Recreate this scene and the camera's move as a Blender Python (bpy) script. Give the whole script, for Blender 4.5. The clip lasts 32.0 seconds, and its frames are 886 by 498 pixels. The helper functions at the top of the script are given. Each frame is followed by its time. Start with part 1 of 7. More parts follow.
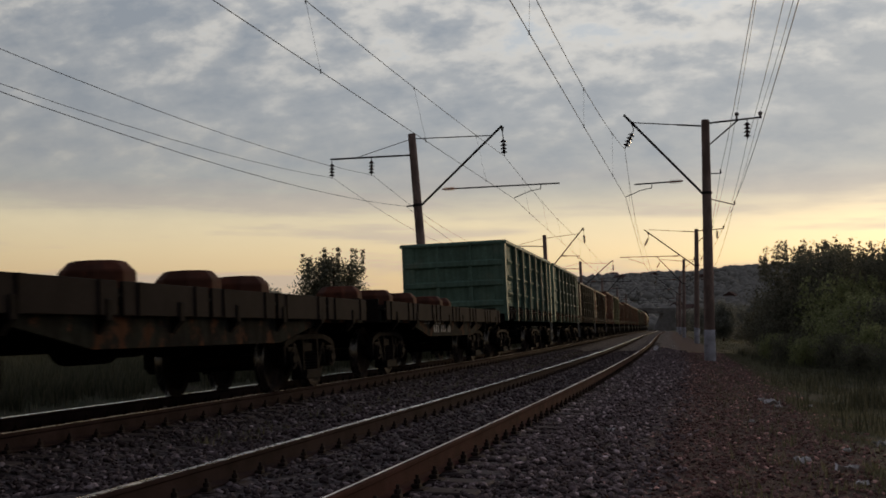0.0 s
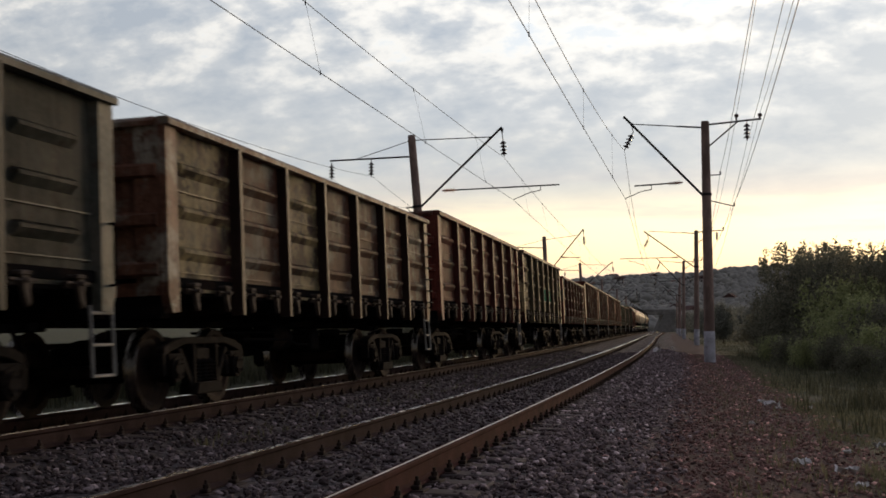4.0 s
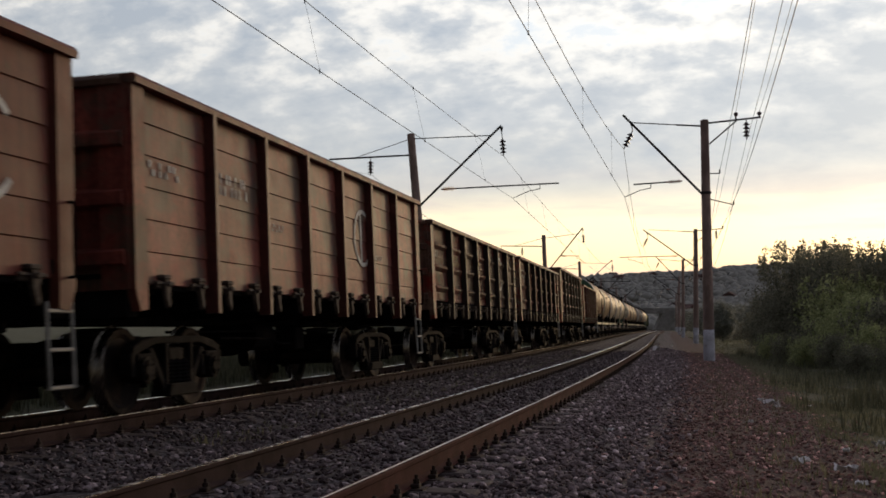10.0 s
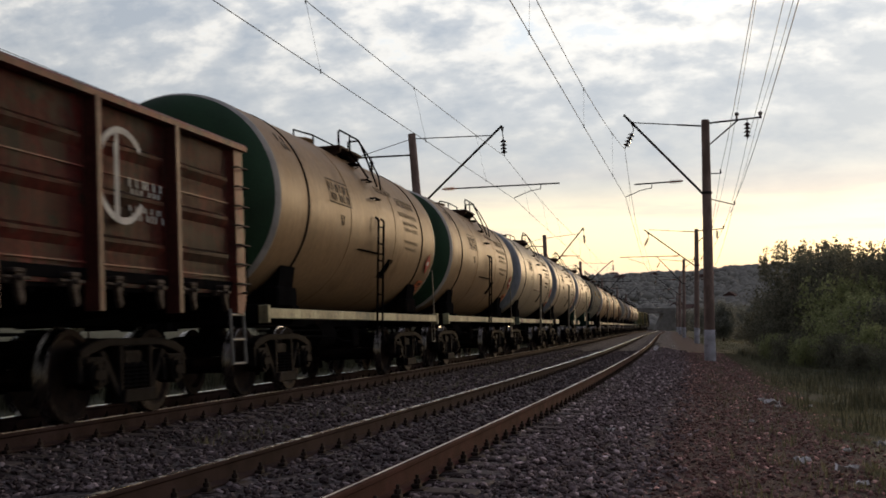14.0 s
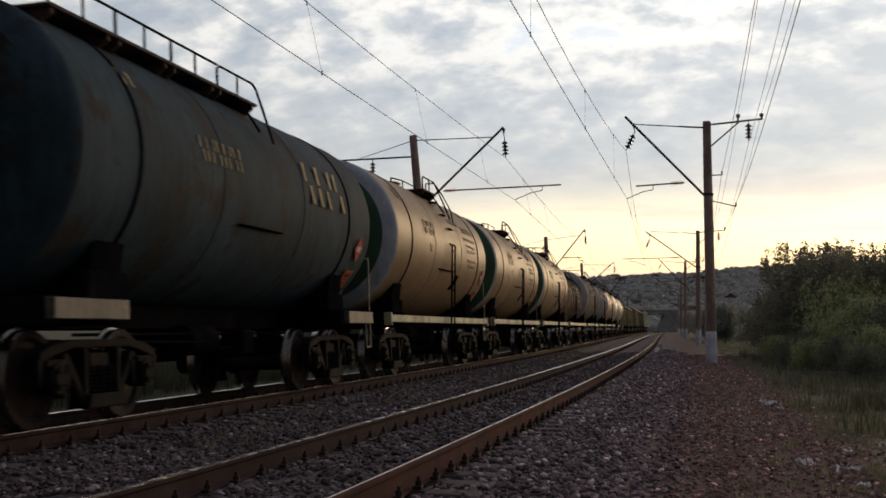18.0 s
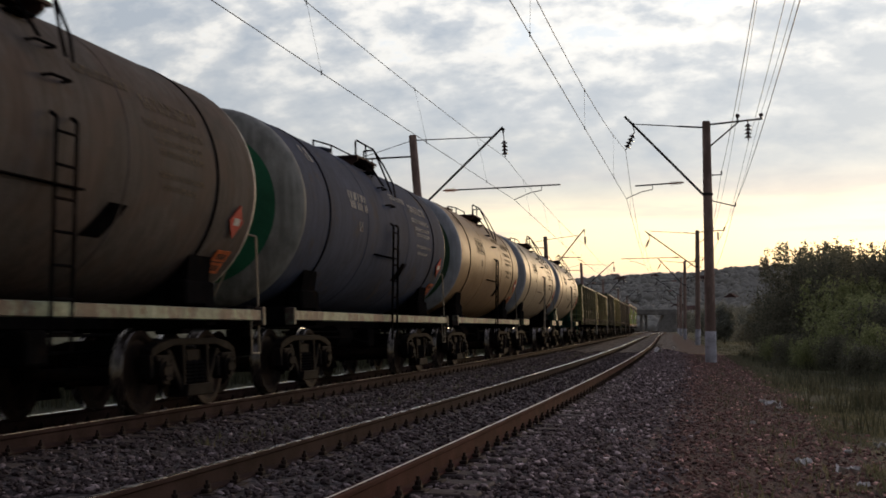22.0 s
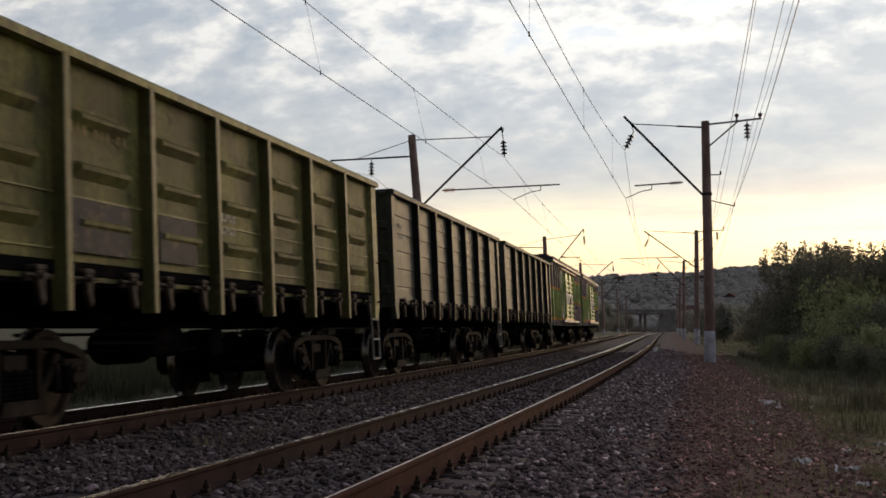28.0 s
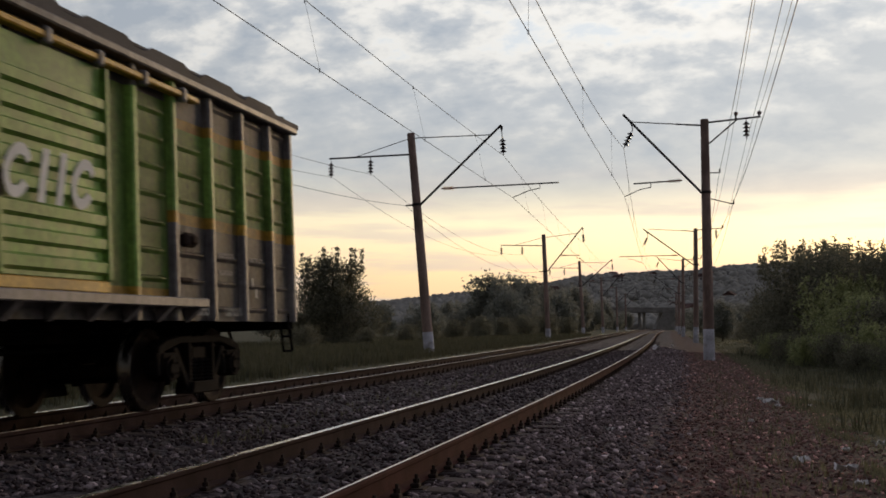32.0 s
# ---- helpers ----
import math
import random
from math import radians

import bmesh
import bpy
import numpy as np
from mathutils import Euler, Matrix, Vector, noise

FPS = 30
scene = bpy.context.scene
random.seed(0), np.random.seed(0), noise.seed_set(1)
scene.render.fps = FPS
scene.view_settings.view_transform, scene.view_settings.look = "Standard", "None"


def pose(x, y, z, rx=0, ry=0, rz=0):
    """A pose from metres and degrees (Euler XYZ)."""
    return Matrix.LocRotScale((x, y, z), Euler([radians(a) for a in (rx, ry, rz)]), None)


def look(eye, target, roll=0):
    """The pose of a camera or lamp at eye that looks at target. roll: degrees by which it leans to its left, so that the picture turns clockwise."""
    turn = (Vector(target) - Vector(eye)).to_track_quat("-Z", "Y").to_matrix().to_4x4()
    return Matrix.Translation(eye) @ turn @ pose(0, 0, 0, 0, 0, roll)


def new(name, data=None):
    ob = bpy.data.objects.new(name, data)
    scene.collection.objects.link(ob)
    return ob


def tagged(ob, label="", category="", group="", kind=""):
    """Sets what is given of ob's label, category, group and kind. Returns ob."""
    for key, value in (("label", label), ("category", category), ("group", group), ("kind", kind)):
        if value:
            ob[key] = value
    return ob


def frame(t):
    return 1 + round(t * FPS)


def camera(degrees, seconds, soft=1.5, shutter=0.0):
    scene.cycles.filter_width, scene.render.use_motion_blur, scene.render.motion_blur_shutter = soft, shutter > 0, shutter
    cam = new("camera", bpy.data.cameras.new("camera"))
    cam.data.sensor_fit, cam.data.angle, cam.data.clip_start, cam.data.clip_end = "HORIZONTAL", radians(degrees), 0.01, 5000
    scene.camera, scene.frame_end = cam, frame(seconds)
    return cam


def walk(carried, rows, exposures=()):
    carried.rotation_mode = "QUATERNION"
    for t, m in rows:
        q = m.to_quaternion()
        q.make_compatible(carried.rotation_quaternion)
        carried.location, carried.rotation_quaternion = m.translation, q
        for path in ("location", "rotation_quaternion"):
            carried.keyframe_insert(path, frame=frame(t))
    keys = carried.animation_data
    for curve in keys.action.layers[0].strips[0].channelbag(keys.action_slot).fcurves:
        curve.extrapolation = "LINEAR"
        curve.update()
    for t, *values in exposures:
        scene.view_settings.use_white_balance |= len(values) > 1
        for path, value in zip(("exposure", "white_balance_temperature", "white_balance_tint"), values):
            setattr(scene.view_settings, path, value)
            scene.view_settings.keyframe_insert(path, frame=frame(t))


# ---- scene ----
# ---- camera: on a tripod by the shoulder of the near track, one metre above the rail heads ----
cam = camera(39.8, 32.0, soft=1.7, shutter=0.16)
EYE = (0.0, 0.0, 1.0)
PITCH, YAW, ROLL = 3.66, 12.78, -0.08
# small nods of the head: seconds, pan and tilt in hundredths of a degree
NODS = [(0, 4, 0), (1, 4, 1), (2, 5, 3), (3, 5, 7), (3.5, 4, 7), (5.5, 1, 7), (6.5, 1, 7), (7, 0, 4), (8, -2, 3),
        (9, 0, 1), (10, 0, 0), (11, 0, -1), (12, 0, 0), (13, 1, -1), (14, 4, 0), (14.5, 5, 1), (16.5, 8, 4), (17.5, 9, 7),
        (18.5, 11, 8), (19, 10, 8), (20, 9, 8), (21, 8, 7), (22, 8, 7), (23, 9, 8), (24, 5, 6), (25, 4, 4), (25.5, 4, 4),
        (27.5, 4, 7), (28, 4, 6), (28.6, 4, 2), (28.8, 4, -10), (29, 4, -21), (29.5, 4, -16), (30, 4, -8), (30.5, 1, -6),
        (31, 0, -6), (31.5, 0, -3), (32, 0, -3)]


def camera_pose(pan, tilt):
    return pose(*EYE, 90 + PITCH + tilt / 100, 0, YAW + pan / 100) @ pose(0, 0, 0, 0, 0, ROLL)


walk(cam, [(t, camera_pose(a, b)) for t, a, b in NODS],
     exposures=[(0, -0.72), (1, -0.56), (2, -0.02), (3.2, 0.0), (6, 0.0), (31.2, 0.0), (32, -0.2)])

# ---- sky and sun: broken cloud over a yellow evening horizon ----
SUN_AZ, SUN_EL = 16.0, 7.0          # degrees right of +y, degrees up
world = bpy.data.worlds.new("evening_sky")
scene.world = world
world.use_nodes = True
wn, wl = world.node_tree.nodes, world.node_tree.links
wn.clear()


def wnode(kind, **kw):
    n = wn.new(kind)
    for k, v in kw.items():
        if k.startswith("i_"):
            key = k[2:]
            n.inputs[int(key) if key.isdigit() else key].default_value = v
        elif k == "op":
            n.operation = v
        elif k == "dtype":
            n.data_type = v
        elif k == "blend":
            n.blend_type = v
    return n


def wmath(op, a, b=None, clamp=False):
    n = wn.new("ShaderNodeMath")
    n.operation = op
    n.use_clamp = clamp
    for i, v in enumerate((a, b)):
        if v is None:
            continue
        if isinstance(v, (int, float)):
            n.inputs[i].default_value = v
        else:
            wl.new(v, n.inputs[i])
    return n.outputs[0]


def wramp(fac, stops, mode="LINEAR"):
    n = wn.new("ShaderNodeValToRGB")
    n.color_ramp.interpolation = mode
    el = n.color_ramp.elements
    while len(el) < len(stops):
        el.new(0.5)
    for e, (p, c) in zip(el, stops):
        e.position = p
        e.color = (*c, 1) if isinstance(c, tuple) else (c, c, c, 1)
    wl.new(fac, n.inputs[0])
    return n.outputs[0]


def wmix(fac, a, b, blend="MIX"):
    n = wn.new("ShaderNodeMix")
    n.data_type = "RGBA"
    n.blend_type = blend
    for sock, v in ((n.inputs[0], fac), (n.inputs[6], a), (n.inputs[7], b)):
        if isinstance(v, (int, float)):
            sock.default_value = v
        elif isinstance(v, tuple):
            sock.default_value = (*v, 1)
        else:
            wl.new(v, sock)
    return n.outputs[2]


tc = wn.new("ShaderNodeTexCoord")
sep = wn.new("ShaderNodeSeparateXYZ")
wl.new(tc.outputs["Generated"], sep.inputs[0])
dx, dy, dz = sep.outputs
up = wmath("MAXIMUM", dz, 0.0)
# cloud deck seen in perspective
den = wmath("ADD", up, 0.48)
plane = wn.new("ShaderNodeCombineXYZ")
wl.new(wmath("DIVIDE", dx, den), plane.inputs[0])
wl.new(wmath("DIVIDE", dy, den), plane.inputs[1])


def wnoise(scale, detail, rough, offset, warp=0.0, stretch=(1, 1, 1)):
    m = wn.new("ShaderNodeMapping")
    m.inputs["Location"].default_value = offset
    m.inputs["Scale"].default_value = stretch
    wl.new(plane.outputs[0], m.inputs[0])
    n = wn.new("ShaderNodeTexNoise")
    n.inputs["Scale"].default_value = scale
    n.inputs["Detail"].default_value = detail
    n.inputs["Roughness"].default_value = rough
    n.inputs["Distortion"].default_value = warp
    wl.new(m.outputs[0], n.inputs["Vector"])
    return n.outputs[0]


big = wnoise(3.0, 3, 0.5, (3.1, 1.7, 0), 0.2)
puff = wnoise(14.0, 8, 0.54, (0.4, 5.2, 0), 0.1, (1, 1.3, 1))
fine = wnoise(42.0, 5, 0.55, (7.4, 2.2, 0), 0.1, (1, 1.3, 1))
tone = wmath("ADD", wmath("ADD", wmath("MULTIPLY", big, 0.34), wmath("MULTIPLY", puff, 0.54)), wmath("MULTIPLY", fine, 0.12))
# broken and puffy high up, a smooth sheet lower down
calm = wramp(up, [(0.09, 0.35), (0.14, 0.55), (0.20, 1.05), (0.235, 1.28), (0.5, 1.2)])
tone = wmath("ADD", wmath("MULTIPLY", wmath("SUBTRACT", tone, 0.5), calm), 0.5)
tone = wmath("SUBTRACT", tone, wramp(up, [(0.07, 0.0), (0.11, 0.085), (0.17, 0.075), (0.225, 0.01), (0.27, -0.02), (0.5, 0.0)]))
# nearness to the sun
sd = Vector((math.sin(radians(SUN_AZ)) * math.cos(radians(SUN_EL)), math.cos(radians(SUN_AZ)) * math.cos(radians(SUN_EL)), math.sin(radians(SUN_EL))))
dot = wn.new("ShaderNodeVectorMath")
dot.operation = "DOT_PRODUCT"
wl.new(tc.outputs["Generated"], dot.inputs[0])
dot.inputs[1].default_value = sd
near = wmath("MAXIMUM", dot.outputs["Value"], 0.0)
glow = wmath("POWER", near, 34.0)
west = wmath("POWER", wmath("ADD", wmath("MULTIPLY", dot.outputs["Value"], 0.5), 0.5), 1.7)
# a thin place in the deck that the hidden sun lights from behind
thin_az, thin_el = -1.5, 16.5
thin = wn.new("ShaderNodeVectorMath")
thin.operation = "DOT_PRODUCT"
wl.new(tc.outputs["Generated"], thin.inputs[0])
thin.inputs[1].default_value = (math.sin(radians(thin_az)) * math.cos(radians(thin_el)), math.cos(radians(thin_az)) * math.cos(radians(thin_el)), math.sin(radians(thin_el)))
thin_lit = wmath("POWER", wmath("MAXIMUM", thin.outputs["Value"], 0.0), 160.0)
tone = wmath("ADD", tone, wmath("MULTIPLY", thin_lit, 0.09))
# the deck thickens towards the right of the line
thick = wn.new("ShaderNodeMapRange")
thick.inputs["From Min"].default_value, thick.inputs["From Max"].default_value = -0.12, 0.12
thick.inputs["To Min"].default_value, thick.inputs["To Max"].default_value = 0.0, 0.035
wl.new(dx, thick.inputs["Value"])
tone = wmath("SUBTRACT", tone, thick.outputs[0])
# open sky under and between the clouds, by height
nish = wn.new("ShaderNodeTexSky")
nish.sky_type = "NISHITA"
nish.sun_disc = False
nish.sun_elevation, nish.sun_rotation = radians(SUN_EL), radians(SUN_AZ)
nish.dust_density = 2.5
clear = wramp(up, [(0.0, (0.92, 0.62, 0.37)), (0.045, (1.15, 0.87, 0.51)), (0.085, (1.32, 1.12, 0.72)), (0.115, (0.66, 0.70, 0.66)),
                   (0.16, (0.50, 0.64, 0.80)), (0.35, (0.34, 0.48, 0.66)), (1.0, (0.26, 0.38, 0.56))])
nsc = wmix(1.0, nish.outputs[0], (0.1, 0.1, 0.1), "MULTIPLY")
clear = wmix(0.12, clear, nsc)
# grey bellies, bright thin parts, a little open blue
belly = wramp(up, [(0.0, (0.62, 0.48, 0.36)), (0.08, (0.60, 0.54, 0.48)), (0.13, (0.45, 0.485, 0.52)), (0.3, (0.42, 0.475, 0.55)), (0.6, (0.36, 0.37, 0.48)), (1.0, (0.30, 0.30, 0.40))])
edge = wramp(up, [(0.0, (0.9, 0.66, 0.42)), (0.09, (1.2, 1.05, 0.78)), (0.17, (0.92, 0.89, 0.83)), (0.3, (1.18, 1.12, 1.02)), (0.6, (0.66, 0.64, 0.72)), (1.0, (0.50, 0.49, 0.57))])
bank = wramp(up, [(0.0, 0.0), (0.06, 0.05), (0.10, 0.45), (0.135, 1.0)])
light = wramp(tone, [(0.36, 0.0), (0.46, 0.22), (0.54, 0.60), (0.66, 1.0)], "LINEAR")
cloud = wmix(light, belly, edge)
gap = wramp(tone, [(0.555, 0.0), (0.66, 0.6)], "EASE")
cloud = wmix(gap, cloud, clear)
low = wn.new("ShaderNodeMapping")
low.inputs["Scale"].default_value = (3.0, 3.0, 30.0)
low.inputs["Location"].default_value = (0.3, 0.0, 0.6)
wl.new(tc.outputs["Generated"], low.inputs[0])
low_n = wn.new("ShaderNodeTexNoise")
low_n.inputs["Scale"].default_value, low_n.inputs["Detail"].default_value, low_n.inputs["Roughness"].default_value = 1.3, 7, 0.55
wl.new(low.outputs[0], low_n.inputs["Vector"])
strip = wramp(low_n.outputs[0], [(0.46, 0.0), (0.60, 0.55)], "EASE")
clear2 = wmix(strip, clear, (0.68, 0.58, 0.54))
sky = wmix(bank, clear2, cloud)
gl = wmix(1.0, (1.0, 0.80, 0.48), glow, "MULTIPLY")
sky = wmix(0.2, sky, gl, "ADD")
lift = wmath("ADD", wmath("MULTIPLY", west, 0.85), 0.15)
sky = wmix(1.0, sky, lift, "MULTIPLY")
bg = wn.new("ShaderNodeBackground")
bg.inputs[1].default_value = 1.27
wl.new(sky, bg.inputs[0])
wo = wn.new("ShaderNodeOutputWorld")
wl.new(bg.outputs[0], wo.inputs[0])

sun_data = bpy.data.lights.new("evening_sun", "SUN")
sun_data.energy, sun_data.angle, sun_data.color = 1.25, radians(16), (1.0, 0.70, 0.40)
sun = new("evening_sun", sun_data)
sun.matrix_world = look(sd * 100, (0, 0, 0))


# ---- materials ----
def material(name, base, rough=0.7, metal=0.0, dark=0.6, light=1.25, scale=3.0, grain=60.0, bump=0.15, tint=None, tint_at=0.6, tint_scale=1.3,
             spec=0.08, vary=0.0, stretch=(1, 1, 1), streak=0.0, tint2=None, tint2_at=0.68, scuff=None):
    """Two scales of change in tone, a second colour in patches (rust, moss, dirt), streaks that run down, and a fine relief."""
    m = bpy.data.materials.new(name)
    m.use_nodes = True
    n, l = m.node_tree.nodes, m.node_tree.links
    b = n["Principled BSDF"]
    tc = n.new("ShaderNodeTexCoord")
    mp = n.new("ShaderNodeMapping")
    mp.inputs["Scale"].default_value = stretch
    info = n.new("ShaderNodeObjectInfo")
    l.new(tc.outputs["Object"], mp.inputs[0])
    off = n.new("ShaderNodeVectorMath")
    off.operation = "SCALE"
    off.inputs[0].default_value = (37, 19, 53)
    l.new(info.outputs["Random"], off.inputs["Scale"])
    l.new(off.outputs[0], mp.inputs["Location"])

    def noi(s, d=6, r=0.6):
        t = n.new("ShaderNodeTexNoise")
        t.inputs["Scale"].default_value, t.inputs["Detail"].default_value, t.inputs["Roughness"].default_value = s, d, r
        l.new(mp.outputs[0], t.inputs["Vector"])
        return t.outputs[0]

    def ramp(f, stops):
        r = n.new("ShaderNodeValToRGB")
        for e, (p, c) in zip(r.color_ramp.elements, stops):
            e.position, e.color = p, (c, c, c, 1)
        l.new(f, r.inputs[0])
        return r.outputs[0]

    def mix(f, a, c, blend="MIX"):
        x = n.new("ShaderNodeMix")
        x.data_type, x.blend_type = "RGBA", blend
        for s, v in ((x.inputs[0], f), (x.inputs[6], a), (x.inputs[7], c)):
            if isinstance(v, float):
                s.default_value = v
            elif isinstance(v, tuple):
                s.default_value = (*v, 1)
            else:
                l.new(v, s)
        return x.outputs[2]

    col = mix(1.0, base, ramp(noi(scale), [(0.3, dark), (0.7, light)]), "MULTIPLY")
    col = mix(0.6, col, ramp(noi(grain, 3), [(0.3, dark), (0.7, light)]), "MULTIPLY")
    if tint:
        col = mix(ramp(noi(tint_scale, 9, 0.7), [(tint_at - 0.06, 0.0), (tint_at + 0.04, 1.0)]), col, tint)
    if tint2:
        col = mix(ramp(noi(tint_scale * 2.7, 9, 0.75), [(tint2_at - 0.05, 0.0), (tint2_at + 0.03, 1.0)]), col, tint2)
    if scuff:
        col = mix(ramp(noi(3.4, 10, 0.78), [(0.61, 0.0), (0.67, 0.8)]), col, scuff)
    if streak:
        sm = n.new("ShaderNodeMapping")
        sm.inputs["Scale"].default_value = (9, 9, 0.35)
        l.new(tc.outputs["Object"], sm.inputs[0])
        l.new(off.outputs[0], sm.inputs["Location"])
        st = n.new("ShaderNodeTexNoise")
        st.inputs["Scale"].default_value, st.inputs["Detail"].default_value = 1.0, 5
        l.new(sm.outputs[0], st.inputs["Vector"])
        col = mix(streak, col, ramp(st.outputs[0], [(0.35, 0.35), (0.62, 1.15)]), "MULTIPLY")
    if vary:
        v = n.new("ShaderNodeMapRange")
        v.inputs["To Min"].default_value, v.inputs["To Max"].default_value = 1 - vary, 1 + vary
        l.new(info.outputs["Random"], v.inputs["Value"])
        col = mix(1.0, col, v.outputs[0], "MULTIPLY")
    l.new(col, b.inputs["Base Color"])
    b.inputs["Metallic"].default_value = metal
    b.inputs["Specular IOR Level"].default_value = spec
    rr = n.new("ShaderNodeMapRange")
    rr.inputs["To Min"].default_value, rr.inputs["To Max"].default_value = max(0.02, rough - 0.12), min(1, rough + 0.12)
    l.new(noi(scale * 4), rr.inputs["Value"])
    l.new(rr.outputs[0], b.inputs["Roughness"])
    if bump:
        bp = n.new("ShaderNodeBump")
        bp.inputs["Strength"].default_value, bp.inputs["Distance"].default_value = bump, 0.02
        l.new(noi(grain * 0.5, 6), bp.inputs["Height"])
        l.new(bp.outputs[0], b.inputs["Normal"])
    return m


RUST = (0.10, 0.045, 0.025)
M = {}
M["rail_side"] = material("dark_greasy_rail_steel", (0.046, 0.028, 0.026), 0.9, 0.0, grain=90, spec=0.03)
M["rail_red"] = material("rusty_rail_steel", (0.064, 0.026, 0.023), 0.9, 0.0, grain=90, spec=0.03)
M["rail_top"] = material("polished_rail_steel", (0.90, 0.88, 0.86), 0.26, 1.0, dark=0.9, light=1.05, scale=1.2, bump=0.02)
M["rail_dull"] = material("dulled_rail_steel", (0.82, 0.78, 0.76), 0.30, 1.0, dark=0.85, light=1.1, scale=1.2, bump=0.02)
M["sleeper"] = material("weathered_concrete", (0.115, 0.098, 0.098), 0.9, grain=80, tint=(0.07, 0.055, 0.052), tint_at=0.5)
M["iron"] = material("dark_rusted_iron", (0.045, 0.032, 0.028), 0.85)
M["concrete"] = material("pole_concrete", (0.34, 0.25, 0.22), 0.9, scale=1.5, grain=40, tint=(0.20, 0.145, 0.125), tint_at=0.55, stretch=(1, 1, 0.3))
M["whitewash"] = material("grey_whitewash", (0.50, 0.50, 0.55), 0.9, scale=3, grain=40, tint=(0.28, 0.26, 0.26), tint_at=0.6)
M["steelwork"] = material("dark_painted_steelwork", (0.05, 0.045, 0.045), 0.6)
M["insulator"] = material("brown_glazed_porcelain", (0.05, 0.03, 0.03), 0.25, spec=0.5)
M["red_rod"] = material("red_brown_polymer_rod", (0.22, 0.06, 0.03), 0.4)
M["wire"] = material("bare_copper_cable", (0.04, 0.035, 0.035), 0.5, 0.3)
# one near-black matte colour for frames, springs, couplers and small ironwork
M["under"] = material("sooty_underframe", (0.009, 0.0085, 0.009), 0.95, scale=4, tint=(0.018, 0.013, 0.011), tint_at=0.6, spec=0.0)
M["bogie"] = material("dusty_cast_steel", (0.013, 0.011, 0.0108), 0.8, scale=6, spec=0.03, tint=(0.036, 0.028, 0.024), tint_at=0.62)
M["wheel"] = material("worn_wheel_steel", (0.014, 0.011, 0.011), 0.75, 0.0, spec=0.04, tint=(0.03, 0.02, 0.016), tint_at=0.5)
M["tread"] = material("bright_wheel_tread", (0.15, 0.135, 0.12), 0.26, 1.0, bump=0.02)


# ---- small mesh tools ----
def empty(name, m=None, label="", category="", group="", kind=""):
    ob = new(name)
    ob.empty_display_size = 0.2
    if m is not None:
        ob.matrix_basis = m
    return tagged(ob, label, category, group, kind)


def mesh_of(bm, name, smooth=False):
    me = bpy.data.meshes.new(name)
    bm.to_mesh(me)
    bm.free()
    if smooth:
        me.shade_smooth()
    return me


def part(name, me, mat, parent=None, m=None, label=""):
    """Links a mesh (or a bmesh) as one object under a thing, with its own material slot."""
    if isinstance(me, bmesh.types.BMesh):
        me = mesh_of(me, name)
    if not me.materials:
        me.materials.append(None)
    ob = new(name, me)
    ob.material_slots[0].link = "OBJECT"
    ob.material_slots[0].material = mat
    if parent is not None:
        ob.parent = parent
    if m is not None:
        ob.matrix_basis = m
    if label:
        ob["label"] = label
    return ob


def box(bm, x0, x1, y0, y1, z0, z1, bevel=0.0, m=None):
    c = Matrix.Translation(((x0 + x1) / 2, (y0 + y1) / 2, (z0 + z1) / 2)) @ Matrix.Diagonal((abs(x1 - x0), abs(y1 - y0), abs(z1 - z0), 1))
    vs = bmesh.ops.create_cube(bm, size=1, matrix=(m @ c) if m is not None else c)["verts"]
    if bevel:
        es = list({e for v in vs for e in v.link_edges})
        bmesh.ops.bevel(bm, geom=es, offset=bevel, segments=1, affect="EDGES")
    return bm


def rod(bm, a, b, r, n=8, r2=None):
    a, b = Vector(a), Vector(b)
    d = b - a
    m = Matrix.Translation((a + b) / 2) @ d.to_track_quat("Z", "Y").to_matrix().to_4x4()
    bmesh.ops.create_cone(bm, cap_ends=True, segments=n, radius1=r, radius2=r if r2 is None else r2, depth=d.length, matrix=m)
    return bm


def pipe(bm, pts, r, n=6):
    for a, b in zip(pts, pts[1:]):
        rod(bm, a, b, r, n)
    return bm


def prism(bm, outline, axis, a, b):
    """A flat outline pushed along an axis: points (p, q) in the two other axes."""
    def at(p, q, t):
        return {"x": (t, p, q), "y": (p, t, q), "z": (p, q, t)}[axis]
    lo = [bm.verts.new(at(p, q, a)) for p, q in outline]
    hi = [bm.verts.new(at(p, q, b)) for p, q in outline]
    n = len(outline)
    fs = [bm.faces.new(lo), bm.faces.new(hi[::-1])] + [bm.faces.new((lo[i], hi[i], hi[(i + 1) % n], lo[(i + 1) % n])) for i in range(n)]
    bmesh.ops.recalc_face_normals(bm, faces=fs)
    return bm


def lathe(bm, profile, seg=32, m=None):
    """A profile of (radius, height) turned about z."""
    rings = []
    for r, h in profile:
        if r < 1e-6:
            rings.append([bm.verts.new((0, 0, h))])
        else:
            rings.append([bm.verts.new((r * math.cos(2 * math.pi * i / seg), r * math.sin(2 * math.pi * i / seg), h)) for i in range(seg)])
    fs = []
    for p, q in zip(rings, rings[1:]):
        for i in range(seg):
            j = (i + 1) % seg
            a = [p[i % len(p)], p[j % len(p)], q[j % len(q)], q[i % len(q)]]
            u = list(dict.fromkeys(a))
            if len(u) > 2:
                fs.append(bm.faces.new(u))
    bmesh.ops.recalc_face_normals(bm, faces=fs)
    if m is not None:
        bmesh.ops.transform(bm, matrix=m, verts=[v for r in rings for v in r])
    return bm


CACHE = {}


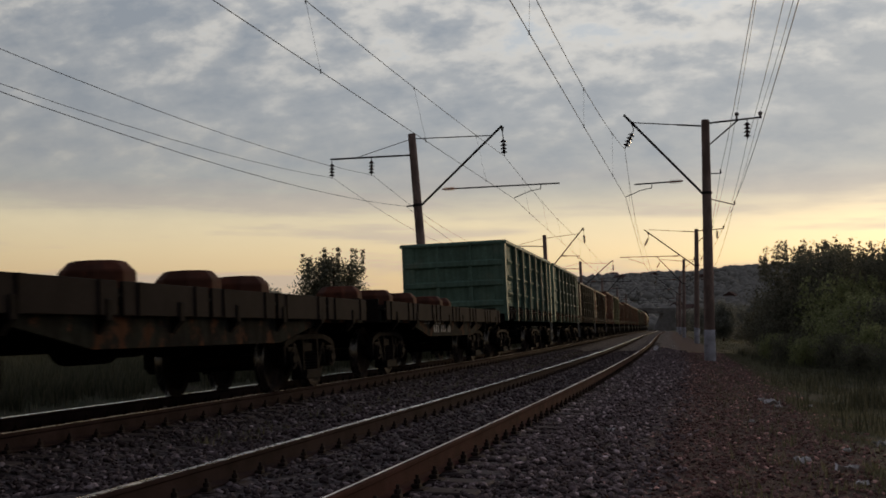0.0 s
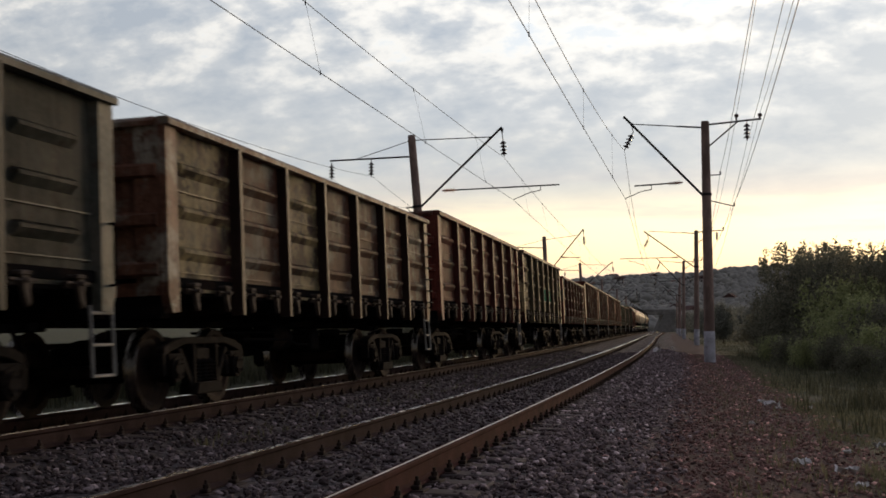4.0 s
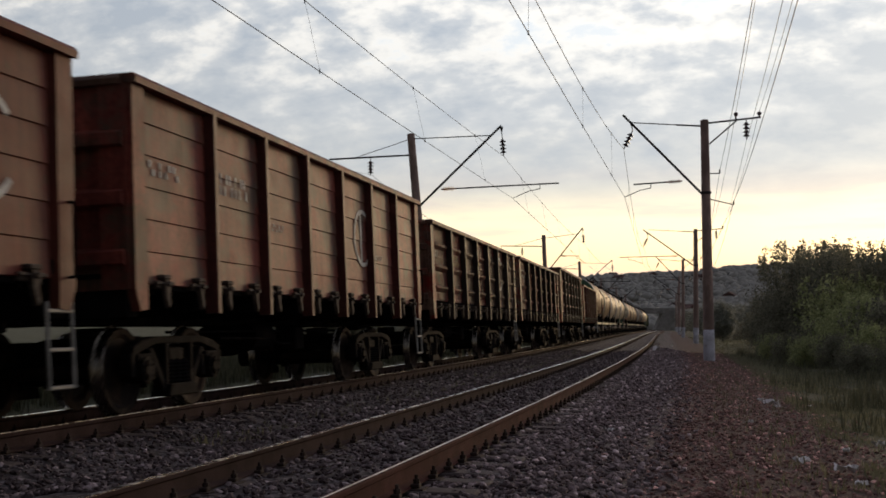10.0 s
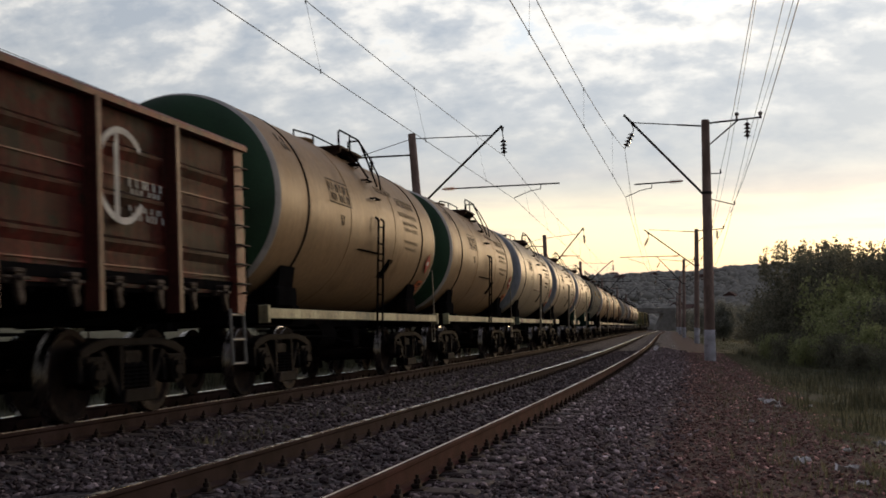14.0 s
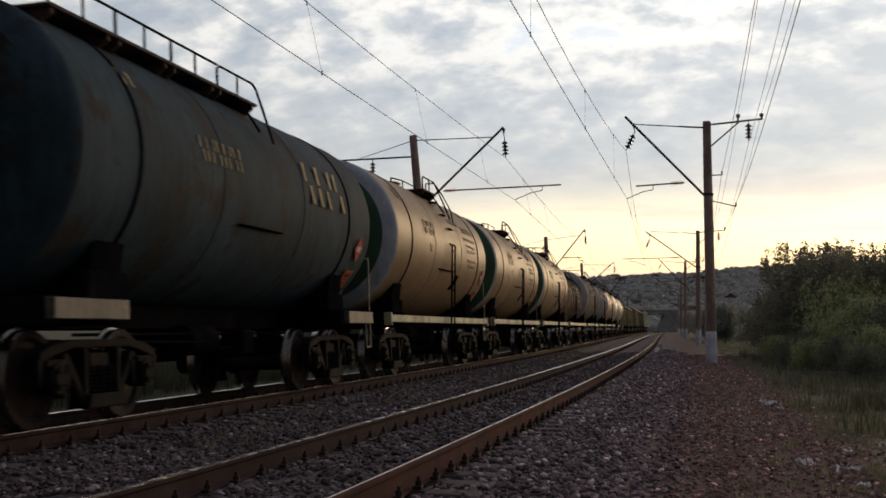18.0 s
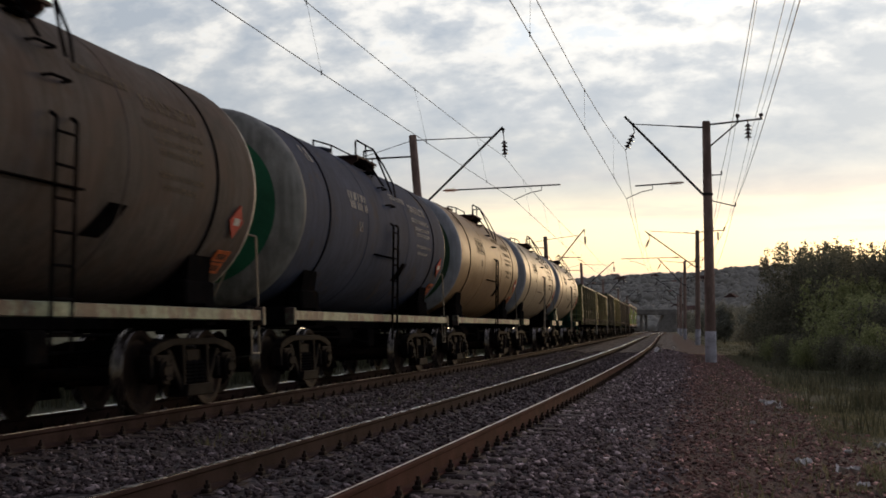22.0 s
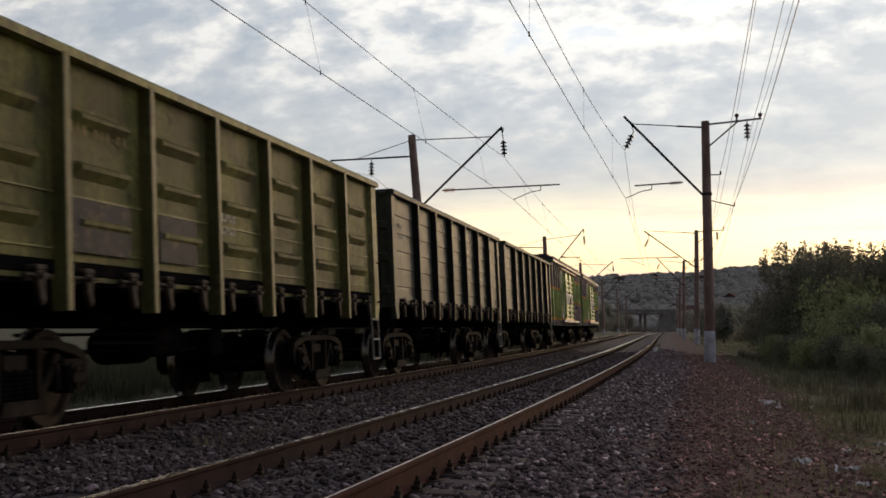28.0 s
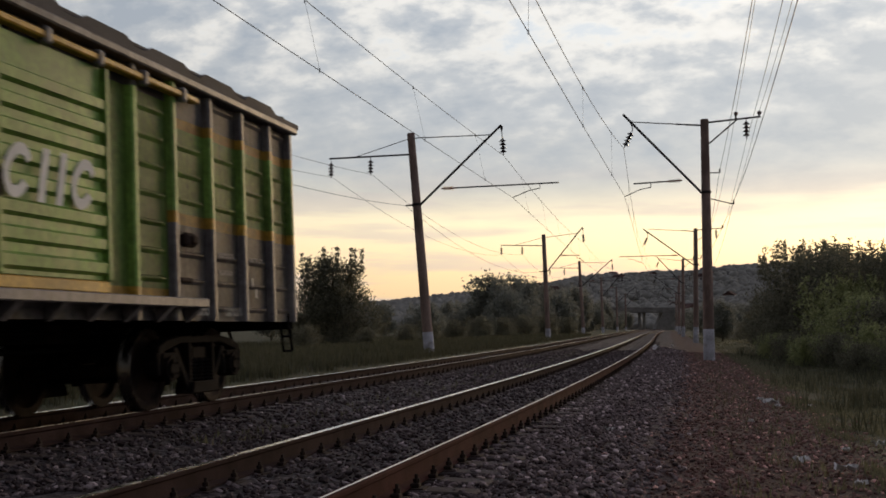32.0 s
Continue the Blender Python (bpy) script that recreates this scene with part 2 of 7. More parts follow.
def cached(key, build, smooth=False):
    if key not in CACHE:
        bm = bmesh.new()
        build(bm)
        CACHE[key] = mesh_of(bm, key, smooth)
    return CACHE[key]


def soup(name, verts, faces, mat, kind="", label="", category=""):
    me = bpy.data.meshes.new(name)
    me.from_pydata(verts.tolist() if hasattr(verts, "tolist") else verts, [], faces.tolist() if hasattr(faces, "tolist") else faces)
    me.materials.append(mat)
    ob = new(name, me)
    return tagged(ob, label, category, "", kind)


# ---- the line: a long left-hand curve, two tracks 4.14 m apart, canted ----
GAUGE, APART, LEAN = 1.59, 4.14, 0.0418
_s = np.arange(-620, 760, 0.25)
_k = np.interp(_s, [-60, 0, 50, 120, 200, 350], [0.6, 1.015, 0.387, -0.109, -0.111, 1.019]) * 1e-3
_th = np.cumsum(_k) * 0.25
_i0 = int(620 / 0.25)
_th -= _th[_i0]
_x, _y = np.cumsum(-np.sin(_th)) * 0.25, np.cumsum(np.cos(_th)) * 0.25
_x += -2.98 - _x[_i0]
_y -= _y[_i0]


def rise(s):
    s = np.clip(s, -40, 400)
    return 0.00126 * s - 0.025 * (s / 100.0) ** 2


def line_at(s, off=0.0):
    """Place and heading at s metres along the near track's centre line, off metres to its right."""
    x, y, th = (float(np.interp(s, _s, a)) for a in (_x, _y, _th))
    return x + off * math.cos(th), y + off * math.sin(th), float(rise(s)), th


def on_line(s, off=0.0, lean=LEAN):
    x, y, z, th = line_at(s, off)
    return Matrix.Translation((x, y, z)) @ Matrix.Rotation(th, 4, "Z") @ Matrix.Rotation(-lean, 4, "Y")


def axis_x(y):
    return np.interp(y, _y, _x)


# ---- ground: one sheet, formation, verges, fields and the far hillside ----
def ridge(x):
    return 9 + 45 / (1 + np.exp(-(x + 200) / 80.0)) + 1.5 * np.sin(x / 23.0) + 0.8 * np.sin(x / 9.0 + 1)


def ground_z(x, y):
    """Height of the ground; rail heads lie at about zero."""
    o = x - axis_x(np.clip(y, -600, 700))
    base = rise(y)
    prof = np.interp(o, [-60, -14, -10, -8.2, -7.0, -6.2, -5.6, -4.95, -4.75, -3.5, -3.3, -2.7, -2.07, -1.6, -0.95, -0.7, 0.7, 0.95, 1.7, 2.3, 3.2, 4.2, 6.5, 11, 14, 30],
                     [-0.6, -0.2, 0.0, 0.0, -0.14, -0.25, -0.17, -0.168, -0.22, -0.22, -0.168, -0.175, -0.26, -0.18, -0.168, -0.225, -0.225, -0.168, -0.18, -0.31, -0.30, -0.34, -0.55, -0.6, -0.2, -0.1])
    lumps = 0.03 * np.sin(x * 1.7 + 1.3 * np.sin(y * 0.9)) + 0.025 * np.sin(y * 2.3 + x * 0.7)
    wild = np.clip((np.abs(o + 2) - 5.5) / 3, 0, 1)
    far = np.clip((y - 480) / 700.0, 0, 1)
    far = far * far * (3 - 2 * far)
    return base + prof + lumps * (0.15 + wild) + far * ridge(x)


gx = np.unique(np.concatenate([np.arange(-16, 12, 0.3), np.arange(-60, 60, 3.0), np.arange(-400, 400, 16), np.arange(-2400, 2401, 100)]).round(2))
gy = np.unique(np.concatenate([np.arange(-10, 60, 0.6), np.arange(-60, 200, 4), np.arange(-400, 700, 25), np.arange(700, 3400, 50)]).round(2))
GX, GY = np.meshgrid(gx, gy)
GZ = ground_z(GX, GY)
verts = np.stack([GX.ravel(), GY.ravel(), GZ.ravel()], 1)
nx = len(gx)
ii = (np.arange(len(gy) - 1)[:, None] * nx + np.arange(nx - 1)[None, :]).ravel()
faces = np.stack([ii, ii + 1, ii + nx + 1, ii + nx], 1)


def ground_material():
    m = bpy.data.materials.new("ballast_dirt_and_grass")
    m.use_nodes = True
    n, l = m.node_tree.nodes, m.node_tree.links
    b = n["Principled BSDF"]
    at = n.new("ShaderNodeAttribute")
    at.attribute_name = "lateral"
    tc = n.new("ShaderNodeTexCoord")

    def noi(s, d=6, r=0.6):
        t = n.new("ShaderNodeTexNoise")
        t.inputs["Scale"].default_value, t.inputs["Detail"].default_value, t.inputs["Roughness"].default_value = s, d, r
        l.new(tc.outputs["Object"], t.inputs["Vector"])
        return t.outputs[0]

    def ramp(f, stops):
        r = n.new("ShaderNodeValToRGB")
        while len(r.color_ramp.elements) < len(stops):
            r.color_ramp.elements.new(0.5)
        for e, (p, c) in zip(r.color_ramp.elements, stops):
            e.position, e.color = p, ((c, c, c, 1) if isinstance(c, float) else (*c, 1))
        l.new(f, r.inputs[0])
        return r.outputs[0]

    def mix(f, a, c, blend="MIX"):
        x = n.new("ShaderNodeMix")
        x.data_type, x.blend_type = "RGBA", blend
        for s, v in ((x.inputs[0], f), (x.inputs[6], a), (x.inputs[7], c)):
            if isinstance(v, float):
                s.default_value = v
            else:
                l.new(v, s)
        return x.outputs[2]

    vor = n.new("ShaderNodeTexVoronoi")
    vor.inputs["Scale"].default_value = 19
    l.new(tc.outputs["Object"], vor.inputs["Vector"])
    vsep = n.new("ShaderNodeSeparateColor")
    l.new(vor.outputs["Color"], vsep.inputs[0])
    gravel = ramp(vsep.outputs[0], [(0.0, (0.030, 0.025, 0.026)), (0.6, (0.072, 0.060, 0.062)), (1.0, (0.18, 0.155, 0.16))])
    gravel = mix(1.0, gravel, ramp(noi(0.8), [(0.3, 0.7), (0.7, 1.2)]), "MULTIPLY")
    dirt = ramp(noi(14, 9, 0.75), [(0.3, (0.046, 0.028, 0.025)), (0.7, (0.12, 0.074, 0.064))])
    grass = ramp(noi(2.2, 9, 0.75), [(0.3, (0.046, 0.056, 0.030)), (0.46, (0.075, 0.082, 0.045)), (0.56, (0.088, 0.082, 0.052)), (0.66, (0.095, 0.07, 0.055))])
    wob = n.new("ShaderNodeMath")
    wob.operation = "MULTIPLY_ADD"
    wob.inputs[1].default_value = 1.6
    l.new(noi(1.1, 8, 0.7), wob.inputs[0])
    l.new(at.outputs["Fac"], wob.inputs[2])
    lat = n.new("ShaderNodeMapRange")
    lat.inputs["From Min"].default_value, lat.inputs["From Max"].default_value = -19.2, 20.8
    l.new(wob.outputs[0], lat.inputs["Value"])

    def pos(o):
        return (o + 20) / 40.0
    is_path = ramp(lat.outputs[0], [(pos(2.15), 0.0), (pos(2.5), 1.0)])
    is_right = ramp(lat.outputs[0], [(pos(4.0), 0.0), (pos(5.0), 1.0)])
    is_left = ramp(lat.outputs[0], [(pos(-6.3), 1.0), (pos(-5.8), 0.0)])
    col = mix(is_path, gravel, dirt)
    col = mix(is_right, col, grass)
    col = mix(is_left, col, grass)
    l.new(col, b.inputs["Base Color"])
    b.inputs["Roughness"].default_value = 0.95
    b.inputs["Specular IOR Level"].default_value = 0.15
    bp = n.new("ShaderNodeBump")
    bp.inputs["Strength"].default_value, bp.inputs["Distance"].default_value = 0.9, 0.05
    h = mix(0.5, vor.outputs["Distance"], noi(9, 8, 0.7))
    l.new(h, bp.inputs["Height"])
    l.new(bp.outputs[0], b.inputs["Normal"])
    return m


M["ground"] = ground_material()
ground = soup("ground", verts, faces, M["ground"], "structure", "dim ground of grey ballast, brown dirt and rough grass", "ground")
lat_attr = ground.data.attributes.new("lateral", "FLOAT", "POINT")
lat_attr.data.foreach_set("value", np.clip(verts[:, 0] - axis_x(verts[:, 1]), -19, 19).astype(np.float32))
ground.data.shade_smooth()


# ---- the two tracks ----
def sweep(profile, stations, place):
    """A closed profile of (across, up) along stations of the line."""
    vs, fs, n = [], [], len(profile)
    for k, s in enumerate(stations):
        m = place(s)
        vs += [tuple(m @ Vector((a, 0, b))) for a, b in profile]
        if k:
            for i in range(n):
                j = (i + 1) % n
                fs.append(((k - 1) * n + i, (k - 1) * n + j, k * n + j, k * n + i))
    return vs, fs


STATIONS = [float(v) for v in np.concatenate([np.arange(-60, 0, 6), np.arange(0, 60, 1.5), np.arange(60, 520, 5)])]
RAIL = [(-0.075, -0.18), (0.075, -0.18), (0.075, -0.168), (0.012, -0.145), (0.009, -0.05), (0.034, -0.036), (0.0365, -0.012), (0.030, -0.0015),
        (-0.030, -0.0015), (-0.0365, -0.012), (-0.034, -0.036), (-0.009, -0.05), (-0.012, -0.145), (-0.075, -0.168)]


def head_band(half):
    """The polished band that the wheels keep bright on a slightly crowned rail head."""
    xs = [half - half * i / 4 for i in range(9)]
    return [(-half, -0.004), (half, -0.004)] + [(x, 0.001 - x * x / 0.5) for x in xs]




def sleeper_mesh(bm):
    prism(bm, [(-1.35, -0.42), (1.35, -0.42), (1.33, -0.21), (0.98, -0.188), (0.6, -0.188), (0.4, -0.24), (-0.4, -0.24), (-0.6, -0.188), (-0.98, -0.188), (-1.33, -0.21)], "y", -0.13, 0.13)
    bmesh.ops.bevel(bm, geom=bm.edges[:], offset=0.012, segments=1, affect="EDGES")


def fastener_mesh(bm):
    """Clip plate, clip and bolt with its nut on both feet of one rail."""
    box(bm, -0.17, 0.17, -0.09, 0.09, -0.20, -0.178, 0.005)
    for s in (-1, 1):
        box(bm, s * 0.065, s * 0.13, -0.04, 0.04, -0.178, -0.145, 0.008)
        rod(bm, (s * 0.105, 0, -0.15), (s * 0.105, 0, -0.085), 0.013, 6)
        rod(bm, (s * 0.105, 0, -0.145), (s * 0.105, 0, -0.115), 0.026, 6)


def build_track(name, off, near_end, label):
    top = empty(name, None, label, "railway track", "", "structure")
    for side in (-1, 1):
        def place(s, side=side):
            return on_line(s, off) @ Matrix.Translation((side * GAUGE / 2, 0, 0))
        for nm, prof, mat in (("rail", RAIL, M["rail_red"] if side > 0 and not off else M["rail_side"]), ("rail_head", head_band(0.008 if side > 0 else 0.035 if off else 0.034), M["rail_top"] if side < 0 else M["rail_dull"])):
            vs, fs = sweep(prof, STATIONS, place)
            me = bpy.data.meshes.new(nm)
            me.from_pydata(vs, [], fs)
            part(nm, me, mat, top, None, "rust-brown steel rail" if nm == "rail" else "polished running surface")
    sl, fa = cached("sleeper", sleeper_mesh), cached("fastener", fastener_mesh)
    n_sl = 175
    for i in range(n_sl):
        part("sleeper", sl, M["sleeper"], top, on_line(near_end + i * 0.55, off))
    fb = np.array([v.co for v in fa.vertices])
    ff = [list(p.vertices) for p in fa.polygons]
    for i in range(154):
        for side in (-1, 1):
            part("rail_fastening", fa, M["iron"], top, on_line(near_end + i * 0.55, off) @ Matrix.Translation((side * GAUGE / 2, 0, 0)))
    vs, fs = [], []
    for i in range(154, 300):
        for side in (-1, 1):
            m = on_line(near_end + i * 0.55, off) @ Matrix.Translation((side * GAUGE / 2, 0, 0))
            k = len(vs)
            vs += [tuple(m @ Vector(v)) for v in fb]
            fs += [[a + k for a in f] for f in ff]
    me = bpy.data.meshes.new("far_fastenings")
    me.from_pydata(vs, [], fs)
    o = part("far_fastenings", me, M["iron"], top)
    o["kind"] = "stuff"
    return top


build_track("track_1", 0.0, -9.7, "rust-brown rails with polished heads on concrete sleepers")
build_track("track_2", -APART, -8.2, "rust-brown rails with polished heads under the train")

# ---- crushed stone that can be told apart, near the camera ----
def rock_variants(k):
    out = []
    for i in range(k):
        bm = bmesh.new()
        bmesh.ops.create_icosphere(bm, subdivisions=1, radius=1)
        rnd = random.Random(i)
        for v in bm.verts:
            v.co *= rnd.uniform(0.65, 1.2)
        bmesh.ops.scale(bm, vec=(1, rnd.uniform(0.6, 0.95), rnd.uniform(0.45, 0.75)), verts=bm.verts)
        out.append((np.array([v.co for v in bm.verts]), np.array([[v.index for v in f.verts] for f in bm.faces])))
        bm.free()
    return out


def scatter_rocks(name, spots, sizes, mat, label):
    kinds = rock_variants(7)
    rng = np.random.default_rng(4)
    vs, fs, k = [], [], 0
    for (x, y, z), r in zip(spots, sizes):
        bv, bf = kinds[rng.integers(7)]
        a, t = rng.uniform(0, 6.28), rng.uniform(-0.5, 0.5)
        R = np.array(Euler((t, rng.uniform(-0.5, 0.5), a)).to_matrix())
        vs.append(bv @ R.T * r + (x, y, z))
        fs.append(bf + k)
        k += len(bv)
    return soup(name, np.concatenate(vs), np.concatenate(fs), mat, "stuff", label, "gravel")


def stone_material(name, base):
    m = material(name, base, 0.9, scale=9, grain=70, bump=0.25)
    n, l = m.node_tree.nodes, m.node_tree.links
    geo = n.new("ShaderNodeNewGeometry")
    r = n.new("ShaderNodeValToRGB")
    r.color_ramp.elements.new(0.5)
    r.color_ramp.elements.new(0.9)
    for e, (p, c) in zip(r.color_ramp.elements, [(0.0, (0.35, 0.31, 0.31, 1)), (0.6, (1.05, 0.98, 0.98, 1)), (0.92, (1.7, 1.62, 1.62, 1)), (1.0, (4.2, 4.1, 4.1, 1))]):
        e.position, e.color = p, c
    l.new(geo.outputs["Random Per Island"], r.inputs[0])
    x = n.new("ShaderNodeMix")
    x.data_type, x.blend_type = "RGBA", "MULTIPLY"
    x.inputs[0].default_value = 1.0
    b = n["Principled BSDF"]
    old = b.inputs["Base Color"].links[0].from_socket
    l.new(old, x.inputs[6])
    l.new(r.outputs[0], x.inputs[7])
    l.new(x.outputs[2], b.inputs["Base Color"])
    return m


M["stones"] = stone_material("crushed_granite_pieces", (0.215, 0.18, 0.182))
# the shoulder's granite in a darker tone, for the stones in and between the tracks
M["dark_stones"] = stone_material("oil_darkened_granite_pieces", (0.142, 0.120, 0.122))
M["path_stones"] = stone_material("reddish_trodden_gravel", (0.275, 0.172, 0.15))
rng = np.random.default_rng(11)


def spots_in(o0, o1, s0, s1, per_m2, sink=0.4, soft=0.0):
    n = int((o1 - o0) * (s1 - s0) * per_m2)
    o, s = rng.uniform(o0, o1, n), rng.uniform(s0, s1, n)
    o = o + rng.normal(size=n) * soft
    s = s0 + (s1 - s0) * ((s - s0) / (s1 - s0)) ** 1.5
    y = s
    x = axis_x(y) + o
    r = 0.016 + 0.03 * rng.uniform(0, 1, n) ** 2
    keep = np.abs(np.abs(o) - GAUGE / 2) > 0.1
    keep &= np.abs(np.abs(o + APART) - GAUGE / 2) > 0.1
    z = ground_z(x, y) + r * sink
    return np.stack([x, y, z], 1)[keep], r[keep]


a = spots_in(-5.6, -0.85, 8.0, 60, 100)
b2 = spots_in(-0.7, 0.7, 6.0, 60, 100)
c = spots_in(0.85, 2.4, 4.5, 66, 210, 0.4, 0.22)
c2 = spots_in(2.3, 4.6, 4.5, 60, 150, 0.15, 0.25)
scatter_rocks("path_gravel", c2[0], c2[1] * 0.8, M["path_stones"], "reddish-brown gravel trodden into the path")
scatter_rocks("shoulder_stones", c[0], c[1], M["stones"], "loose grey crushed stone on the ballast shoulder")
scatter_rocks("ballast_stones", np.concatenate([a[0], b2[0]]), np.concatenate([a[1], b2[1]]), M["dark_stones"], "darker crushed stone in and between the two tracks")


# ---- overhead line: concrete poles, brackets, insulators and wires ----
def insulator_mesh(bm, n=4, r=0.13, pitch=0.14):
    """A hanging string of porcelain discs, hook at the origin, hanging down."""
    rod(bm, (0, 0, 0), (0, 0, -0.1), 0.02)
    for i in range(n):
        z = -0.12 - i * pitch
        lathe(bm, [(0.02, z), (0.05, z), (0.06, z - 0.04), (r, z - 0.09), (r * 0.95, z - 0.105), (0.05, z - 0.085), (0.02, z - pitch)], 14)
    rod(bm, (0, 0, -0.12 - n * pitch), (0, 0, -0.2 - n * pitch), 0.02)


def pole_mesh(bm, h):
    lathe(bm, [(0.21, -1.6), (0.205, 0.0), (0.15, h), (0.13, h + 0.03), (0.0, h + 0.04)], 20)


def paint_mesh(bm):
    lathe(bm, [(0.212, -0.4), (0.2035, 1.14), (0.195, 1.145)], 20)


POLES = {"right": [], "left": []}


def mast(side, y, off, lean, height, swap):
    """One pole with its brackets. Local x points towards the track, z up. swap: the long and short arms change sides."""
    x = float(axis_x(y)) + off
    sgn = -1 if side == "right" else 1
    gz = float(rise(y)) + (-0.40 if side == "left" else -0.30)
    th = line_at(y)[3]
    base = Matrix.Translation((x, y, gz)) @ Matrix.Rotation(th, 4, "Z") @ (Matrix.Rotation(math.pi, 4, "Z") if sgn < 0 else Matrix.Identity(4))
    top = empty("catenary_pole", base, "dark concrete line pole with whitewashed foot and steel brackets", "utility pole", "line poles along the tracks")
    tilt = Matrix.Rotation(radians(-lean), 4, "Y")
    H = height
    part("shaft", cached("pole%.1f" % H, lambda bm: pole_mesh(bm, H), True), M["concrete"], top, tilt)
    part("painted_foot", cached("pole_paint", paint_mesh, True), M["whitewash"], top, tilt, "grey-white painted foot")

    def P(px, pz, py=0.0):
        return tilt @ Vector((px, py, pz))
    R = side == "right"
    up_z = H - (2.72 if R else 2.84)
    reach = (3.9 if R else 3.05) if swap else (3.02 if R else 3.6)
    tip = P(reach, H + ((0.0 if R else 0.45) if swap else (0.33 if R else -0.10)))
    bm = bmesh.new()
    rod(bm, P(0.17, up_z), tip, 0.045, 8)
    part("bracket_strut", bm, M["steelwork"], top)
    bm = bmesh.new()
    rod(bm, P(0.1, H - (0.2 if R else 0.21)), P(reach - 0.38, H + (0.0 if swap else 0.02 if R else -0.44)), 0.02, 6)
    if R:
        rod(bm, P(0.1, H - 0.2), P(1.05, H - 0.12), 0.032, 8)
    part("tie_rod", bm, M["steelwork"], top)
    hang = P(reach - 0.36, H - 0.27 - 0.3 * swap) if R else P(reach, H - 0.52 + 0.5 * swap)
    im = cached("insulator_string", insulator_mesh, True)
    bm = bmesh.new()
    grip = P(reach - 0.28, H + 0.05 - 0.3 * swap) if R else P(reach - 0.02, H - 0.16 + 0.5 * swap)
    rod(bm, grip, grip.lerp(hang, 0.5), 0.09, 3, 0.03)
    rod(bm, grip, hang, 0.018, 6)
    part("hanger_plate", bm, M["steelwork"], top)
    swing = Matrix.Rotation(radians(-26 if side == "right" else -4), 4, "Y")
    part("insulator", im, M["insulator"], top, Matrix.Translation(hang) @ swing, "brown porcelain disc string")
    # registration arm
    arm_z = H - (2.25 if R else 2.82)
    arm_in = 0.86 if R else 1.03
    bm = bmesh.new()
    e0 = P(arm_in, arm_z if side == "right" else arm_z + 0.5)
    e1 = P(2.66 if R else 5.62, arm_z - 0.08 if R else arm_z + 0.24)
    if swap:
        e0, e1 = (P(1.3, H - 2.0), P(5.7, H - 2.1)) if R else (P(1.2, H - 1.65), P(2.7, H - 1.72))
    d = (e1 - e0).normalized()
    rod(bm, e0 + d * 0.55, e1, 0.028, 8)
    part("registration_arm", bm, M["steelwork"], top)
    bm = bmesh.new()
    rod(bm, e0, e0 + d * 0.6, 0.03, 8)
    for i in range(6):
        rod(bm, e0 + d * (0.1 + i * 0.07), e0 + d * (0.125 + i * 0.07), 0.075, 10)
    part("rod_insulator", bm, M["red_rod"], top, None, "ribbed red-brown rod insulator")
    bm = bmesh.new()
    drop = e0 + d * ((2.02 if R else 4.9) - arm_in)
    clamp = P(3.0, arm_z - 0.55) if side == "right" else P(3.79, arm_z - 0.15)
    if swap:
        drop = e0.lerp(e1, 0.85)
        clamp = P(3.9, H - 2.6) if R else P(3.1, H - 2.3)
    pipe(bm, [drop, drop + Vector((0, 0, -0.18)), drop.lerp(clamp, 0.4) + Vector((0, 0, -0.05)), clamp], 0.016)
    part("steady_arm", bm, M["steelwork"], top)
    hooks = {"mess": top.matrix_basis @ (Matrix.Translation(hang) @ swing) @ Vector((0, 0, -0.78)), "contact": top.matrix_basis @ clamp}
    if side == "right":
        bm = bmesh.new()
        rod(bm, P(-0.1, H - 0.1), P(-2.05, H + 0.05), 0.035, 6)
        rod(bm, P(-0.15, H - 0.9), P(-1.2, H - 0.02), 0.028, 6)
        part("feeder_bracket", bm, M["steelwork"], top)
        for k, px in enumerate((-1.15, -2.0)):
            bm = bmesh.new()
            lathe(bm, [(0.0, 0.0), (0.03, 0.0), (0.03, 0.1), (0.07, 0.12), (0.085, 0.2), (0.05, 0.24), (0.0, 0.25)], 10, Matrix.Translation(P(px, H + 0.02)))
            part("pin_insulator", bm, M["insulator"], top)
            hooks["pin%d" % k] = top.matrix_basis @ P(px, H + 0.26)
        part("insulator", im, M["insulator"], top, Matrix.Translation(P(-1.52, H)), "brown porcelain disc string")
        hooks["feed"] = top.matrix_basis @ P(-1.52, H - 0.78)
        for k, (hz, ln) in enumerate(((H - 2.0, 0.52 if y > 0 else 1.0), (H - 2.95, 1.0 if y > 0 else 1.3))):
            bm = bmesh.new()
            rod(bm, P(-0.1, hz), P(-ln, hz - 0.12 * k * 2), 0.02, 6)
            rod(bm, P(-ln, hz - 0.24 * k), P(-ln, hz - 0.24 * k + 0.14), 0.03, 6)
            part("low_bracket", bm, M["steelwork"], top)
            hooks["low%d" % k] = top.matrix_basis @ P(-ln, hz - 0.24 * k + 0.12)
        bm = bmesh.new()
        lathe(bm, [(0.185, 0), (0.2, 0.02), (0.2, 0.08), (0.185, 0.1)], 20, tilt @ Matrix.Translation((0, 0, up_z - 0.05)))
        part("clamp_band", bm, M["steelwork"], top)
    else:
        bm = bmesh.new()
        rod(bm, P(-0.1, H - 0.84), P(-3.38, H - 0.64), 0.035, 6)
        rod(bm, P(0, H - 0.2), P(-2.45, H - 0.72), 0.014, 6)
        part("feeder_bracket", bm, M["steelwork"], top)
